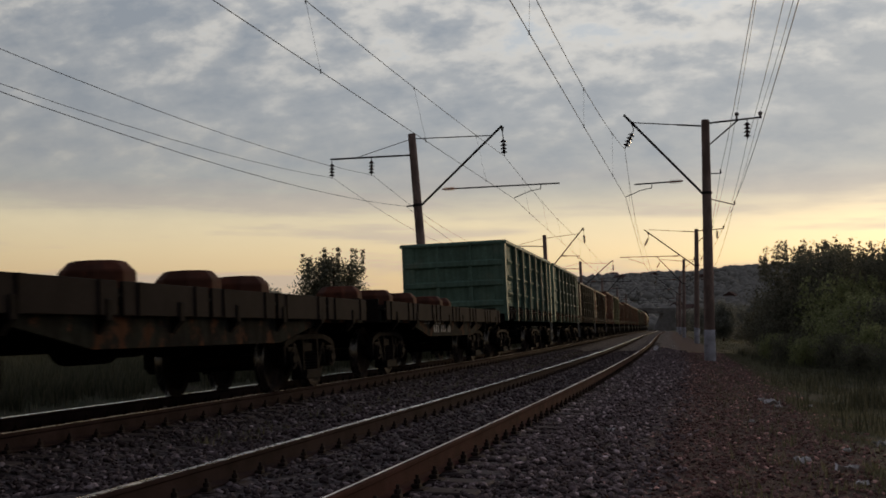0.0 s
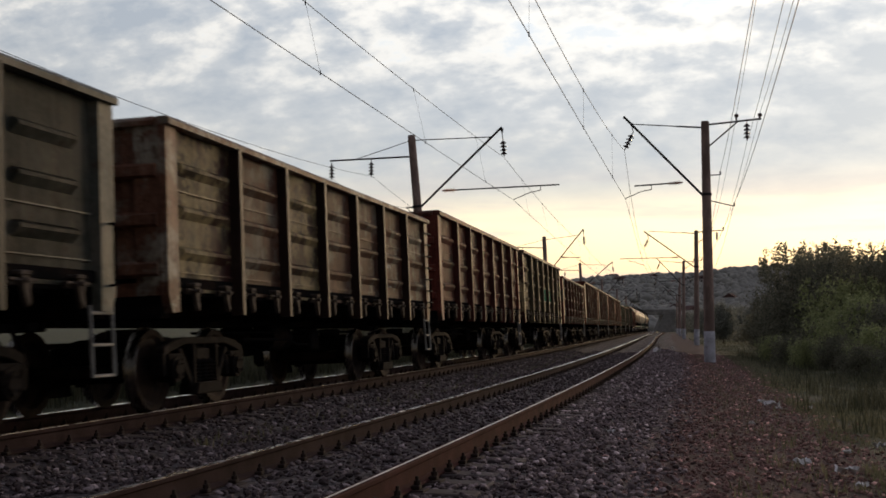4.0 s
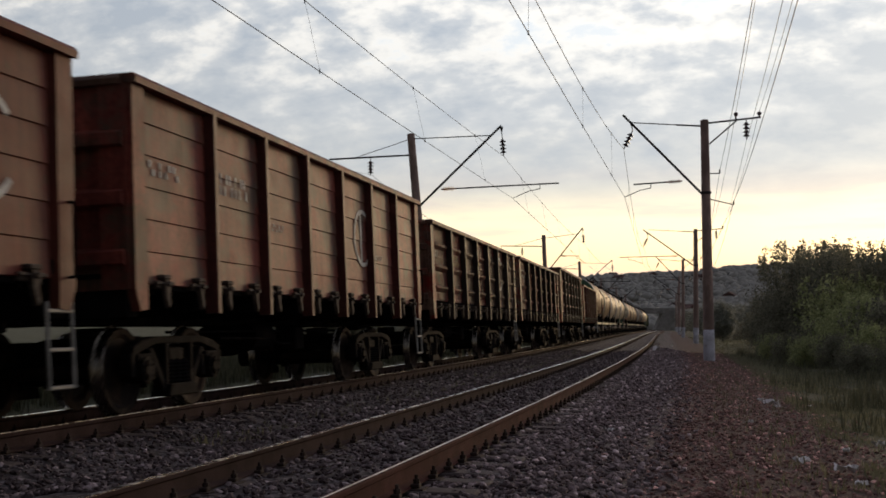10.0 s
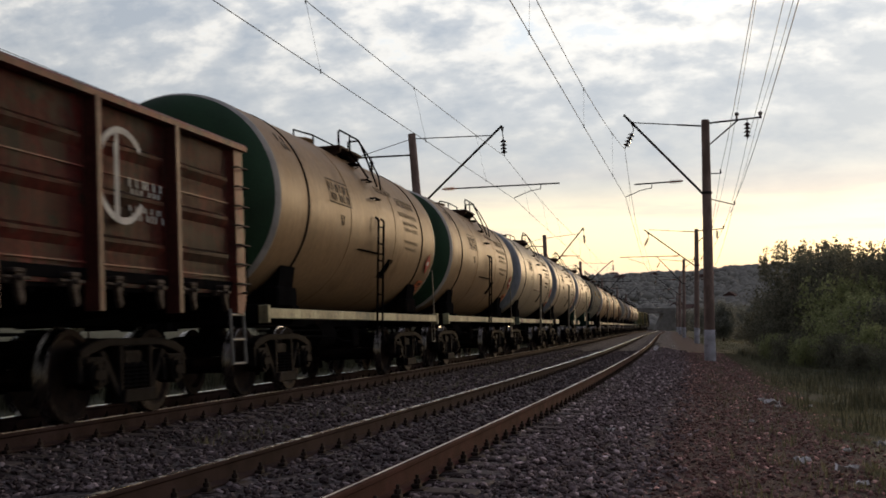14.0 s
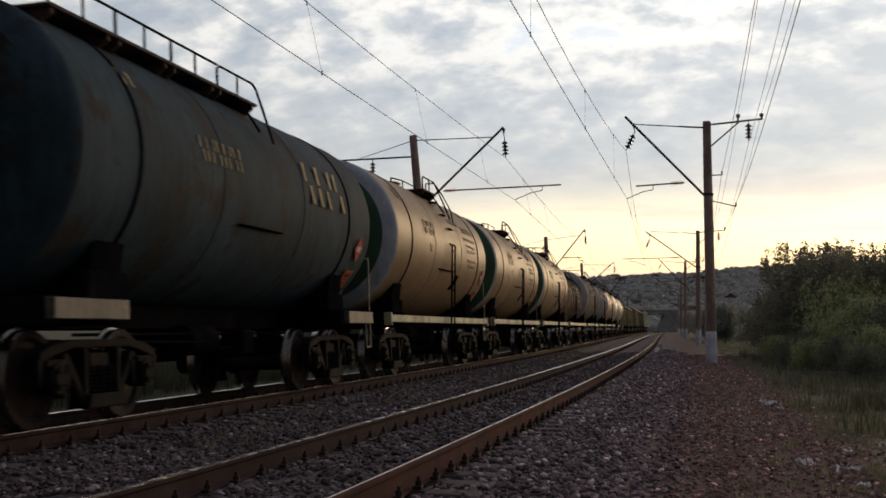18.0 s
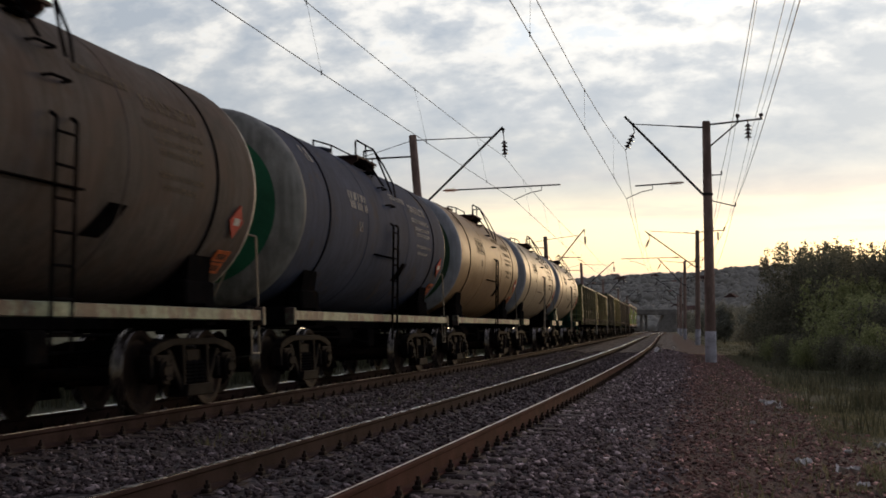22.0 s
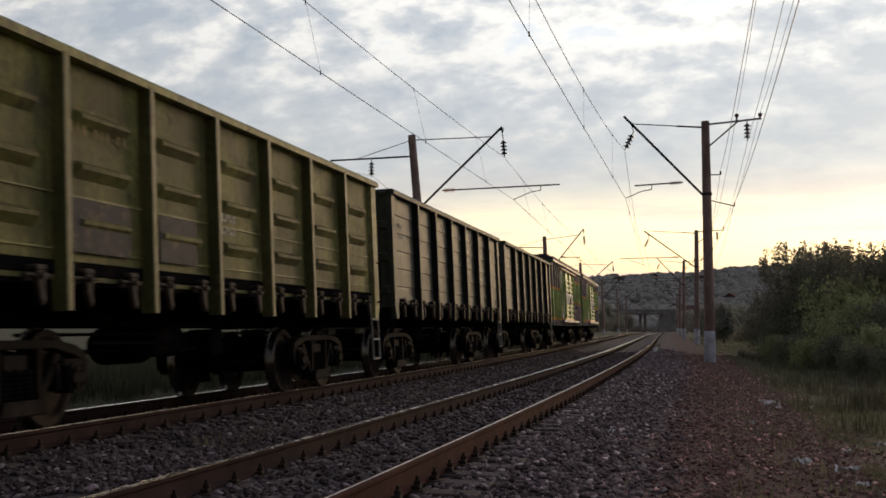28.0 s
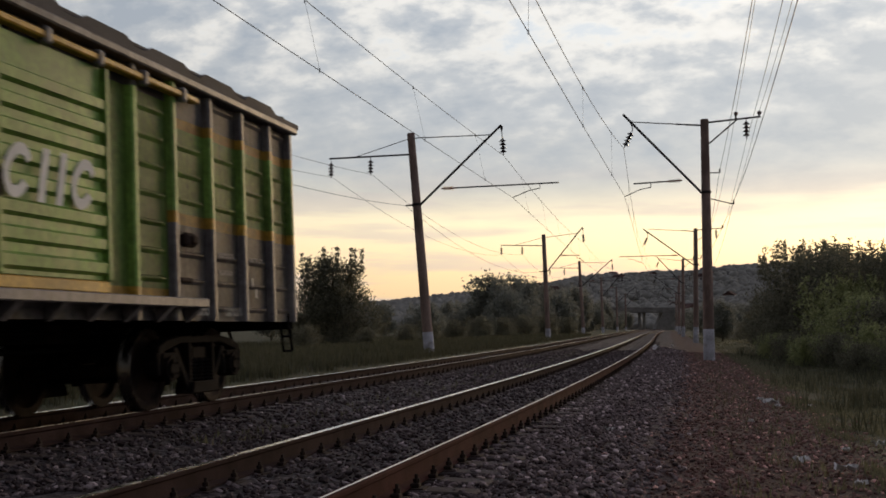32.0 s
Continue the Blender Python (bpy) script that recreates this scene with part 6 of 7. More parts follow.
def boxcar(u, label):
    car = empty("covered_wagon", None, label, "freight wagon", "covered wagons at the tail of the train")
    turns = (Matrix.Identity(4), Matrix.Rotation(math.pi, 4, "Z"))
    part("underframe", cached("b_floor", box_floor_mesh), M["under"], car)
    part("brake_gear", cached("brake_gear", brake_gear_mesh), M["under"], car)
    part("roof", cached("b_roof", roof_mesh), M["box_roof"], car)
    for k in (-1, 1):
        for x in (0.95, 1.15):
            part("roof_board", cached("b_board%.2f" % x, lambda bm: box(bm, x - 0.08, x + 0.08, -BL / 2 + 0.7, BL / 2 - 0.7, BH + 0.23, BH + 0.27, 0.008)), M["box_roof"], car, Matrix.Rotation(0 if k > 0 else math.pi, 4, "Z"))
        for i in range(12):
            part("board_bracket", cached("b_bbr", lambda bm: box(bm, 0.85, 1.24, -0.02, 0.02, BH + 0.1, BH + 0.23)), M["box_roof"], car, Matrix.Rotation(0 if k > 0 else math.pi, 4, "Z") @ Matrix.Translation((0, -BL / 2 + 0.9 + i * (BL - 1.8) / 11, 0)))
    edges = [-BL / 2] + BOX_POSTS + [BL / 2]
    for k, t in enumerate(turns):
        for a, b in zip(edges, edges[1:]):
            segs = [(a, b, True)]
            for p, q, _ in segs:
                for z0, z1, mk in stripes((p + q) / 2):
                    part("side_panel", box_panel_mesh(q - p - 0.02, z0, z1), M[mk], car, t @ Matrix.Translation((0, (p + q) / 2, 0)))
        for y in [-BL / 2 + 0.06] + BOX_POSTS + [BL / 2 - 0.06]:
            for z0, z1, mk in stripes(y):
                dark = M["box_grey"] if mk == "box_grey" else M["box_green"] if mk == "box_green" else M[mk]
                part("post", box_post_mesh(z0, z1), dark, car, t @ Matrix.Translation((0, y, 0)))
        for y, w in ((-1.06, 1.98), (1.02, 1.92)):
            d = part("sliding_door", box_door_mesh(w, 1.37, 3.42), M["box_green"], car, t @ Matrix.Translation((0, y, 0)), "ribbed green sliding door")
            for k in (-1, 1):
                part("door_stile", cached("b_stile", door_stile_mesh), M["box_green"], car, t @ Matrix.Translation((0, y + k * (w / 2 - 0.03), 0)))
            part("kick_strip", cached("b_kick%.1f" % w, lambda bm: box(bm, 1.48, 1.53, -w / 2, w / 2, 1.25, 1.36, 0.01)), M["box_yellow"], car, t @ Matrix.Translation((0, y, 0)), "ochre stripe at the foot of the door")
        part("door_lock", cached("b_lock", lambda bm: (box(bm, 1.50, 1.56, -0.05, 0.03, 1.42, 3.42, 0.01), box(bm, 1.55, 1.61, -0.08, 0.06, 1.98, 2.25, 0.02))), M["iron"], car, t)
        part("door_track", cached("b_track", lambda bm: box(bm, 1.46, 1.58, -4.3, 4.1, 3.46, 3.53, 0.015)), M["box_yellow"], car, t, "ochre door track with hangers")
        for i in range(9):
            part("door_hanger", cached("b_hang", lambda bm: box(bm, 1.5, 1.60, -0.05, 0.05, 3.41, 3.57, 0.02)), M["box_grey"], car, t @ Matrix.Translation((0, -3.9 + i * 0.95, 0)))
        part("door_sill", cached("b_sill", lambda bm: box(bm, 1.44, 1.64, -4.3, 4.1, 1.14, 1.24, 0.01)), M["box_grey"], car, t)
        for i in range(12):
            part("sill_bracket", cached("b_brk", lambda bm: prism(bm, [(1.42, 1.14), (1.62, 1.14), (1.44, 0.98)], "y", -0.05, 0.05)), M["box_grey"], car, t @ Matrix.Translation((0, -4.1 + i * 0.73, 0)))
        part("eave_rail", cached("b_eave", lambda bm: box(bm, 1.40, 1.57, -BL / 2 - 0.05, BL / 2 + 0.05, BH - 0.11, BH - 0.02, 0.015)), M["box_grey"], car, t)
        part("end_wall", cached("b_end", lambda bm: [box(bm, -1.42, 1.42, -0.02, 0.02, 1.0, BH)] + [prism(bm, [(0.02, z - 0.06), (0.07, z - 0.03), (0.07, z + 0.03), (0.02, z + 0.06)], "x", -1.35, 1.35) for z in (1.4, 1.9, 2.4, 2.9, 3.4)]), M["box_end"], car, t @ Matrix.Translation((0, BL / 2, 0)))
        part("gable", cached("b_gable", lambda bm: prism(bm, [(-1.42, BH), (-1.05, BH + 0.15), (-0.5, BH + 0.22), (0.5, BH + 0.22), (1.05, BH + 0.15), (1.42, BH)], "y", -0.02, 0.02)), M["box_grey"], car, t @ Matrix.Translation((0, BL / 2, 0)))
        part("grab_rail", cached("b_grab", lambda bm: pipe(bm, [(1.42, 0, 2.25), (1.42, 0.14, 2.25), (1.42, 0.14, 1.55), (1.42, 0, 1.55)], 0.014)), M["under"], car, t @ Matrix.Translation((0, BL / 2, 0)))
        part("coupler", cached("coupler", coupler_mesh), M["under"], car, t @ Matrix.Translation((0, 7.85, 0)))
        part("step_ladder", cached("b_step", lever_mesh), M["under"], car, t @ Matrix.Translation((0.02, BL / 2 - 0.4, 0)))
        part("ventilator", cached("b_vent", lambda bm: (box(bm, 1.42, 1.52, -0.13, 0.13, 1.82, 1.98, 0.03), box(bm, 1.5, 1.56, -0.05, 0.09, 1.85, 1.95, 0.02), box(bm, 1.42, 1.47, -0.2, 0.12, 1.42, 1.48, 0.02))), M["iron"], car, t @ Matrix.Translation((0, 3.95, 0)))
    for y in (-5.1, 5.1):
        bogie(car, y)
    # plain leaning strokes and rounds in place of the painted word and emblem on the doors
    for yy, hh, round_one in ((-1.95, 0.66, 0), (-1.42, 0.48, 1), (-0.9, 0.48, 0), (-0.4, 0.48, 1), (0.12, 0.48, 1), (0.66, 0.48, 0), (1.22, 0.48, 1)):
        bm = bmesh.new()
        if round_one:
            aa = [radians(30 + 300 * i / 16) for i in range(17)]
            arc_strip(bm, *[[(yy + 0.24 + 0.06 * math.sin(q) + r * 0.21 * math.cos(q), 2.0 + hh / 2 + r * hh / 2 * math.sin(q)) for q in aa] for r in (0.58, 1.0)], 1.553, 1.557)
        else:
            for k in (0.0, 0.3):
                prism(bm, [(yy + k, 2.0), (yy + k + 0.11, 2.0), (yy + k + 0.22, 2.0 + hh), (yy + k + 0.11, 2.0 + hh)], "x", 1.553, 1.557)
        part("lettering", bm, M["white_clean"], car, None, "plain white leaning stroke of paint")
    bm = bmesh.new()
    for a0, a1, cz in ((10, 200, 2.85), (190, 380, 1.95)):
        aa = [radians(a0 + (a1 - a0) * i / 14) for i in range(15)]
        arc_strip(bm, *[[(-3.35 + r * math.cos(q), cz + r * math.sin(q)) for q in aa] for r in (0.5, 0.64)], 1.503, 1.507)
    part("painted_emblem", bm, M["white_mark"], car, None, "large white curved emblem in plain shapes")
    for y, z, n, w, h in ((-6.3, 3.35, 4, 0.10, 0.12), (-6.3, 3.12, 4, 0.13, 0.2), (-5.15, 3.12, 4, 0.13, 0.2), (4.85, 1.75, 7, 0.07, 0.07), (4.85, 1.55, 6, 0.07, 0.06), (5.85, 1.75, 7, 0.07, 0.06), (5.9, 1.3, 1, 0.3, 0.25), (3.9, 1.06, 8, 0.08, 0.1), (5.0, 1.06, 8, 0.08, 0.1)):
        bars(car, 1.452, y, z, n, w, h, M["white_mark"])
    TRAIN.append((car, u))
    return car


# ---- flat wagon and its load ----
M["flat_side"] = paint("grey_green_flat_wagon_paint", (0.028, 0.031, 0.026), (0.018, 0.019, 0.017), 0.52, 0.5, RUST, 0.6, rough=0.85, spec=0.02)
M["deck"] = material("dark_deck_timber", (0.021, 0.016, 0.015), 0.9, scale=2, grain=30)
M["load"] = material("red_brown_cast_block", (0.15, 0.055, 0.035), 0.8, scale=2, grain=25, tint=(0.08, 0.035, 0.025), tint_at=0.5)
FL = 13.4


def flat_sill_mesh(bm):
    prism(bm, [(-FL / 2, 1.22), (FL / 2, 1.22), (FL / 2, 1.0), (4.4, 1.0), (2.6, 0.72), (-2.6, 0.72), (-4.4, 1.0), (-FL / 2, 1.0)], "x", 1.36, 1.42)
    box(bm, 1.36, 1.50, -FL / 2, FL / 2, 1.22, 1.26)


def flat_deck_mesh(bm):
    for i in range(60):
        y = -FL / 2 + i * FL / 60
        box(bm, -1.42, 1.42, y + 0.006, y + FL / 60 - 0.006, 1.26, 1.315)


def flat_board_mesh(bm):
    box(bm, 1.44, 1.49, -1.05, 1.05, 1.06, 1.40, 0.006)
    for y in (-0.7, 0.7):
        box(bm, 1.49, 1.51, y - 0.04, y + 0.04, 1.06, 1.40)


def stake_mesh(bm):
    box(bm, 1.42, 1.54, -0.06, 0.06, 0.98, 1.20, 0.012)
    prism(bm, [(1.42, 0.98), (1.52, 0.98), (1.42, 0.86)], "y", -0.05, 0.05)


def flat_under_mesh(bm):
    box(bm, -0.3, 0.3, -FL / 2, FL / 2, 0.85, 1.24)
    for y in np.linspace(-FL / 2 + 0.15, FL / 2 - 0.15, 9):
        box(bm, -1.36, 1.36, y - 0.08, y + 0.08, 1.0, 1.24)


def load_mesh(bm):
    lathe(bm, [(0.0, 0.0), (0.36, 0.0), (0.43, 0.06), (0.43, 0.26), (0.31, 0.38), (0.0, 0.38)], 8)
    bmesh.ops.bevel(bm, geom=bm.edges[:], offset=0.015, segments=1, affect="EDGES")


def flat(u, loads, label):
    car = empty("flat_wagon", None, label, "freight wagon", "flat wagons in the train")
    turns = (Matrix.Identity(4), Matrix.Rotation(math.pi, 4, "Z"))
    part("underframe", cached("f_under", flat_under_mesh), M["under"], car)
    part("deck", cached("f_deck", flat_deck_mesh), M["deck"], car)
    part("brake_gear", cached("brake_gear", brake_gear_mesh), M["under"], car)
    for t in turns:
        part("side_sill", cached("f_sill", flat_sill_mesh), M["flat_side"], car, t)
        for y in np.linspace(-FL / 2 + 0.9, FL / 2 - 0.9, 8):
            part("stake_pocket", cached("f_stake", stake_mesh), M["bogie"], car, t @ Matrix.Translation((0, float(y), 0)))
        for i in range(6):
            part("drop_side", cached("f_board", flat_board_mesh), M["deck"], car, t @ Matrix.Translation((0.03, -FL / 2 + 1.15 + i * 2.22, -0.02)), "folded drop side board")
        part("coupler", cached("coupler", coupler_mesh), M["under"], car, t @ Matrix.Translation((0, 6.9, 0)))
        part("end_board", cached("f_end", lambda bm: box(bm, -1.4, 1.4, -0.03, 0.03, 1.0, 1.42, 0.01)), M["deck"], car, t @ Matrix.Translation((0, FL / 2, 0)))
    for y in (-4.86, 4.86):
        bogie(car, y)
    if len(loads) > 4:
        bars(car, 1.425, -2.2, 0.80, 8, 0.25, 0.34, M["white_mark"])
        bars(car, 1.425, -3.1, 0.98, 5, 0.12, 0.12, M["white_mark"])
        bars(car, 1.425, 2.3, 0.95, 6, 0.12, 0.1, M["white_mark"])
    TRAIN.append((car, u))
    for y, x in loads:
        b = part("cast_block", cached("load", load_mesh), M["load"])
        tagged(b, "red-brown eight-sided cast block on a flat wagon", "cargo", "cast blocks on the flat wagons")
        TRAIN.append((b, u, Matrix.Translation((x, y, 1.317)) @ Matrix.Rotation(0.39, 4, "Z")))
    return car


# ---- the train, from the wagons that pass first to the tail ----
flat(13.19, [(-3.6, 0.4), (-0.75, 0.5), (1.7, 0.5), (3.5, 0.5)], "grey-green flat wagon with cast blocks on its dark deck")
flat(27.81, [(-6.1, 0.5), (-3.7, 0.5), (-1.5, 0.5), (1.4, 0.5), (3.0, 0.4)], "grey-green flat wagon with white number and cast blocks on its deck")

M["p_teal"] = paint("blue_green_wagon_paint", (0.195, 0.315, 0.25), (0.22, 0.32, 0.25), 0.6, 0.3, (0.08, 0.11, 0.08), 0.72, dark=0.75, light=1.18)
M["p_slate"] = paint("dark_grey_green_wagon_paint", (0.10, 0.105, 0.088), (0.14, 0.135, 0.11), 0.55, 0.5, (0.075, 0.058, 0.045), 0.64)
M["p_patchy"] = paint("patched_red_brown_paint", (0.15, 0.07, 0.045), (0.24, 0.19, 0.15), 0.56, 0.5)
M["p_maroon"] = paint("maroon_wagon_paint", (0.18, 0.046, 0.034), (0.13, 0.052, 0.038), 0.55, 0.5)
M["p_beige"] = paint("faded_olive_beige_paint", (0.39, 0.32, 0.18), (0.19, 0.135, 0.08), 0.54, 0.5, (0.05, 0.034, 0.025), 0.585)
M["p_rust"] = paint("dark_rust_brown_paint", (0.15, 0.04, 0.03), (0.09, 0.04, 0.03), 0.55, 0.6)
M["p_orange"] = paint("orange_brown_wagon_paint", (0.142, 0.036, 0.023), (0.122, 0.034, 0.022), 0.56, 0.45, dark=0.7, light=1.2)
M["p_brown"] = paint("brown_wagon_paint", (0.118, 0.030, 0.022), (0.098, 0.028, 0.021), 0.56, 0.45, dark=0.65, light=1.2)
M["p_redpatch"] = paint("rusty_brown_with_red_patches", (0.14, 0.085, 0.062), (0.19, 0.045, 0.032), 0.58, 0.6, (0.16, 0.11, 0.075), 0.66)
M["p_olive"] = paint("olive_green_wagon_paint", (0.155, 0.175, 0.078), (0.19, 0.20, 0.09), 0.6, 0.4, (0.06, 0.06, 0.035), 0.66)
M["p_olive2"] = paint("yellow_olive_wagon_paint", (0.265, 0.255, 0.092), (0.21, 0.195, 0.083), 0.58, 0.4, (0.07, 0.055, 0.035), 0.66)
M["p_dgreen"] = paint("dark_green_wagon_paint", (0.06, 0.085, 0.055), (0.075, 0.09, 0.06), 0.58, 0.45)
M["p_redpanel"] = paint("faded_red_panel_paint", (0.19, 0.036, 0.030), (0.16, 0.06, 0.045), 0.57, 0.45, (0.06, 0.045, 0.035), 0.62)
M["p_umber"] = paint("umber_grey_wagon_paint", (0.064, 0.068, 0.056), (0.056, 0.062, 0.054), 0.56, 0.5, (0.05, 0.045, 0.04), 0.66)

WM, YM = "white_mark", "yellow_mark"
small = [(5, 2.35, 5, 0.11, 0.10, WM), (5, 2.15, 7, 0.09, 0.07, WM), (5, 1.75, 6, 0.11, 0.09, WM)]
NUM = (1, 2.72, 8, 0.155, 0.26, WM)
OPEN = [("p_teal", 0, [NUM, (2, 2.0, 5, 0.12, 0.1, WM), (6, 2.6, 3, 0.11, 0.1, WM)], "blue-green open wagon with stamped ribs and a round emblem", 3.6),
        ("p_teal", 0, [NUM, (6, 2.6, 3, 0.11, 0.1, WM)], "blue-green open wagon with a pale round emblem", 3.6),
        ("p_slate", 0, [(0, 2.72, 8, 0.155, 0.26, WM)], "dark grey-green open wagon with dented panels", None),
        ("p_patchy", 2, small, "red-brown open wagon with pale worn patches", None),
        ("p_maroon", 2, [], "maroon open wagon streaked with rust", None),
        ("p_beige", 0, [NUM], "faded olive-beige open wagon with green patches", None),
        ("p_rust", 2, small, "dark rust-brown open wagon", None),
        ("p_orange", 1, [(1, 2.72, 8, 0.155, 0.26, WM), (5.36, 2.40, 6, 0.13, 0.19, WM), (5.36, 2.14, 7, 0.115, 0.18, WM), (6, 2.0, 4, 0.1, 0.06, WM), (6, 1.86, 4, 0.1, 0.06, WM), (4, 2.75, 3, 0.13, 0.14, WM)], "orange-brown open wagon with a round white emblem", 3.2),
        ("p_brown", 1, [(5.36, 2.40, 6, 0.13, 0.19, WM), (5.36, 2.14, 7, 0.115, 0.18, WM), (6, 2.0, 4, 0.1, 0.06, WM)], "brown open wagon with a round white emblem", 3.2),
        ("p_orange", 1, [(1, 2.72, 8, 0.155, 0.26, WM), (1, 2.45, 4, 0.11, 0.08, WM), (1, 2.3, 7, 0.11, 0.08, WM), (1, 1.95, 6, 0.11, 0.09, WM), (0, 2.1, 3, 0.11, 0.12, WM), (0, 2.9, 5, 0.1, 0.08, WM)], "orange-brown open wagon with rows of white lettering", 5.0),
        ("p_maroon", 1, [(0, 2.5, 4, 0.2, 0.16, WM), (1, 2.5, 7, 0.16, 0.26, WM), (2, 2.2, 6, 0.12, 0.1, WM), (5.1, 2.1, 6, 0.1, 0.08, WM)], "maroon open wagon with small white lettering", 2.3),
        ("p_redpatch", 2, [(1, 2.5, 8, 0.155, 0.24, YM), (0, 2.62, 3, 0.16, 0.14, WM), (2, 2.2, 5, 0.1, 0.09, WM), (2, 2.05, 5, 0.1, 0.07, WM)], "dark brown open wagon with red painted panels and pale lettering", 3.2),
        ("p_redpatch", 2, [(0, 2.72, 8, 0.155, 0.26, WM)], "rusty open wagon with red patches", None),
        ("p_redpatch", 2, [(3, 2.9, 4, 0.12, 0.1, WM), (4, 2.8, 5, 0.12, 0.1, WM)], "dark rusty open wagon with worn brown panels", None),
        ("p_maroon", 2, [(1, 2.3, 6, 0.12, 0.1, WM), (3, 2.72, 5, 0.14, 0.2, WM), (5.36, 2.40, 6, 0.13, 0.19, WM), (5.36, 2.14, 7, 0.115, 0.16, WM)], "dark maroon open wagon with a white ring emblem", 3.2)]
ODD = {6: ("p_redpanel", (3, 4, 6)), 11: ("p_redpanel", (0, 1, 3)), 12: ("p_redpanel", (0, 1, 2, 4, 5)), 13: ("p_redpanel", (0, 2, 3, 4)), 14: ("p_redpanel", (0, 1, 3, 4)),
       3: ("p_beige", (0, 2)), 4: ("p_rust", (2, 5))}
M["green_patch"] = material("fresh_green_paint_patch", (0.03, 0.16, 0.095), 0.9, tint=(0.14, 0.15, 0.09), tint_at=0.57, tint_scale=3, spec=0.0)
for i, (mk, kd, marks, lb, emblem) in enumerate(OPEN):
    car = gondola(48.45 - GL / 2 + 13.95 * i, M[mk], kd, marks, lb, squat=i in (2, 3, 6, 11, 12, 14), alt=ODD.get(i))
    if i == 5:
        for bay, width in ((3, 1.25), (4, 1.1)):
            bm = bmesh.new()
            box(bm, 1.532, 1.536, -width / 2, width / 2, 1.93, 2.38)
            part("paint_patch", bm, M["green_patch"], car, Matrix.Translation((0, -GL / 2 + 0.28 + BAY * (bay + 0.5), 0)), "fresh green painted patch")
    if emblem:
        if i < 2:
            disc_mark(car, emblem - 0.1, 2.58, 0.43, M["beige_mark"], 1.506, 1.7, 0.93)
            fan_mark(car, emblem - 0.1, 2.58, M["beige_mark"])
        else:
            disc_mark(car, emblem, 2.42, 0.42, M["white_mark"], 1.511 if kd == 1 else 1.546, 1.3, 0.86, 285)
            bm = bmesh.new()
            prism(bm, [(emblem - 0.16, 2.0), (emblem - 0.07, 2.0), (emblem - 0.07, 2.82), (emblem - 0.12, 2.82), (emblem - 0.16, 2.72)], "x", *((1.511, 1.515) if kd == 1 else (1.546, 1.55)))
            part("painted_emblem", bm, M["white_mark"], car, None, "plain pale upright stroke of paint")

M["t_beige"] = material("dusty_beige_tank_paint", (0.275, 0.18, 0.10), 0.50, dark=0.8, light=1.12, scale=0.6, grain=9, bump=0.04, tint=(0.20, 0.122, 0.064), tint_at=0.6, tint_scale=0.8, streak=0.14, spec=0.04)
M["t_cream"] = material("cream_white_tank_paint", (0.39, 0.32, 0.225), 0.45, dark=0.85, light=1.1, scale=0.6, grain=9, bump=0.03, tint=(0.36, 0.29, 0.20), tint_at=0.62, tint_scale=0.8, streak=0.10, spec=0.05)
M["t_green"] = material("deep_green_tank_end", (0.024, 0.070, 0.034), 0.6, scale=1, spec=0.3)
M["t_teal"] = material("teal_green_tank_end", (0.015, 0.085, 0.06), 0.55, scale=1, spec=0.3)
M["t_white"] = material("dirty_white_ring_paint", (0.42, 0.40, 0.37), 0.55, dark=0.75, light=1.1, streak=0.3)
M["t_drip"] = material("white_ring_paint_with_dark_drips", (0.30, 0.30, 0.28), 0.55, dark=0.75, light=1.1, streak=0.45)
M["t_vivid"] = material("grass_green_tank_end", (0.02, 0.14, 0.07), 0.55, scale=1, spec=0.3)
M["t_lilac"] = material("pale_blue_grey_ring_paint", (0.32, 0.34, 0.38), 0.55, dark=0.8, light=1.1, streak=0.3)
M["t_dark"] = material("slate_blue_tank_paint", (0.032, 0.054, 0.068), 0.8, dark=0.6, light=1.3, scale=0.8, tint=(0.028, 0.024, 0.022), tint_at=0.58, streak=0.3, spec=0.05)
M["t_blue"] = material("dark_blue_tank_paint", (0.062, 0.076, 0.118), 0.85, dark=0.7, light=1.2, scale=0.8, tint=(0.075, 0.068, 0.074), tint_at=0.62, streak=0.3, spec=0.03)
M["t_rust"] = material("rust_red_tank_paint", (0.092, 0.030, 0.019), 0.85, dark=0.5, light=1.4, scale=0.7, tint=(0.022, 0.016, 0.014), tint_at=0.5, streak=0.5, spec=0.04)
M["t_taupe"] = material("sooty_grey_tank_paint", (0.112, 0.098, 0.091), 0.85, dark=0.6, light=1.2, scale=0.7, tint=(0.096, 0.075, 0.066), tint_at=0.52, streak=0.3, spec=0.05)
M["sill_cream"] = paint("cream_sill_paint", (0.38, 0.36, 0.22), (0.25, 0.25, 0.17), 0.6, 0.4, (0.1, 0.08, 0.05), 0.66)
M["sill_green"] = paint("pale_green_sill_paint", (0.19, 0.24, 0.175), (0.12, 0.13, 0.10), 0.52, 0.4, (0.1, 0.08, 0.05), 0.62)
M["sill_dull"] = paint("dull_brown_sill_paint", (0.12, 0.10, 0.085), (0.08, 0.07, 0.06), 0.6, 0.4)
M["frame_green"] = material("dark_green_frame_paint", (0.02, 0.07, 0.055), 0.6)
DM, FM = "dark_mark", "faded_mark"
M["t_logo"] = material("worn_black_emblem_paint", (0.045, 0.045, 0.04), 0.7, tint=(0.12, 0.085, 0.05), tint_at=0.6, tint_scale=4)
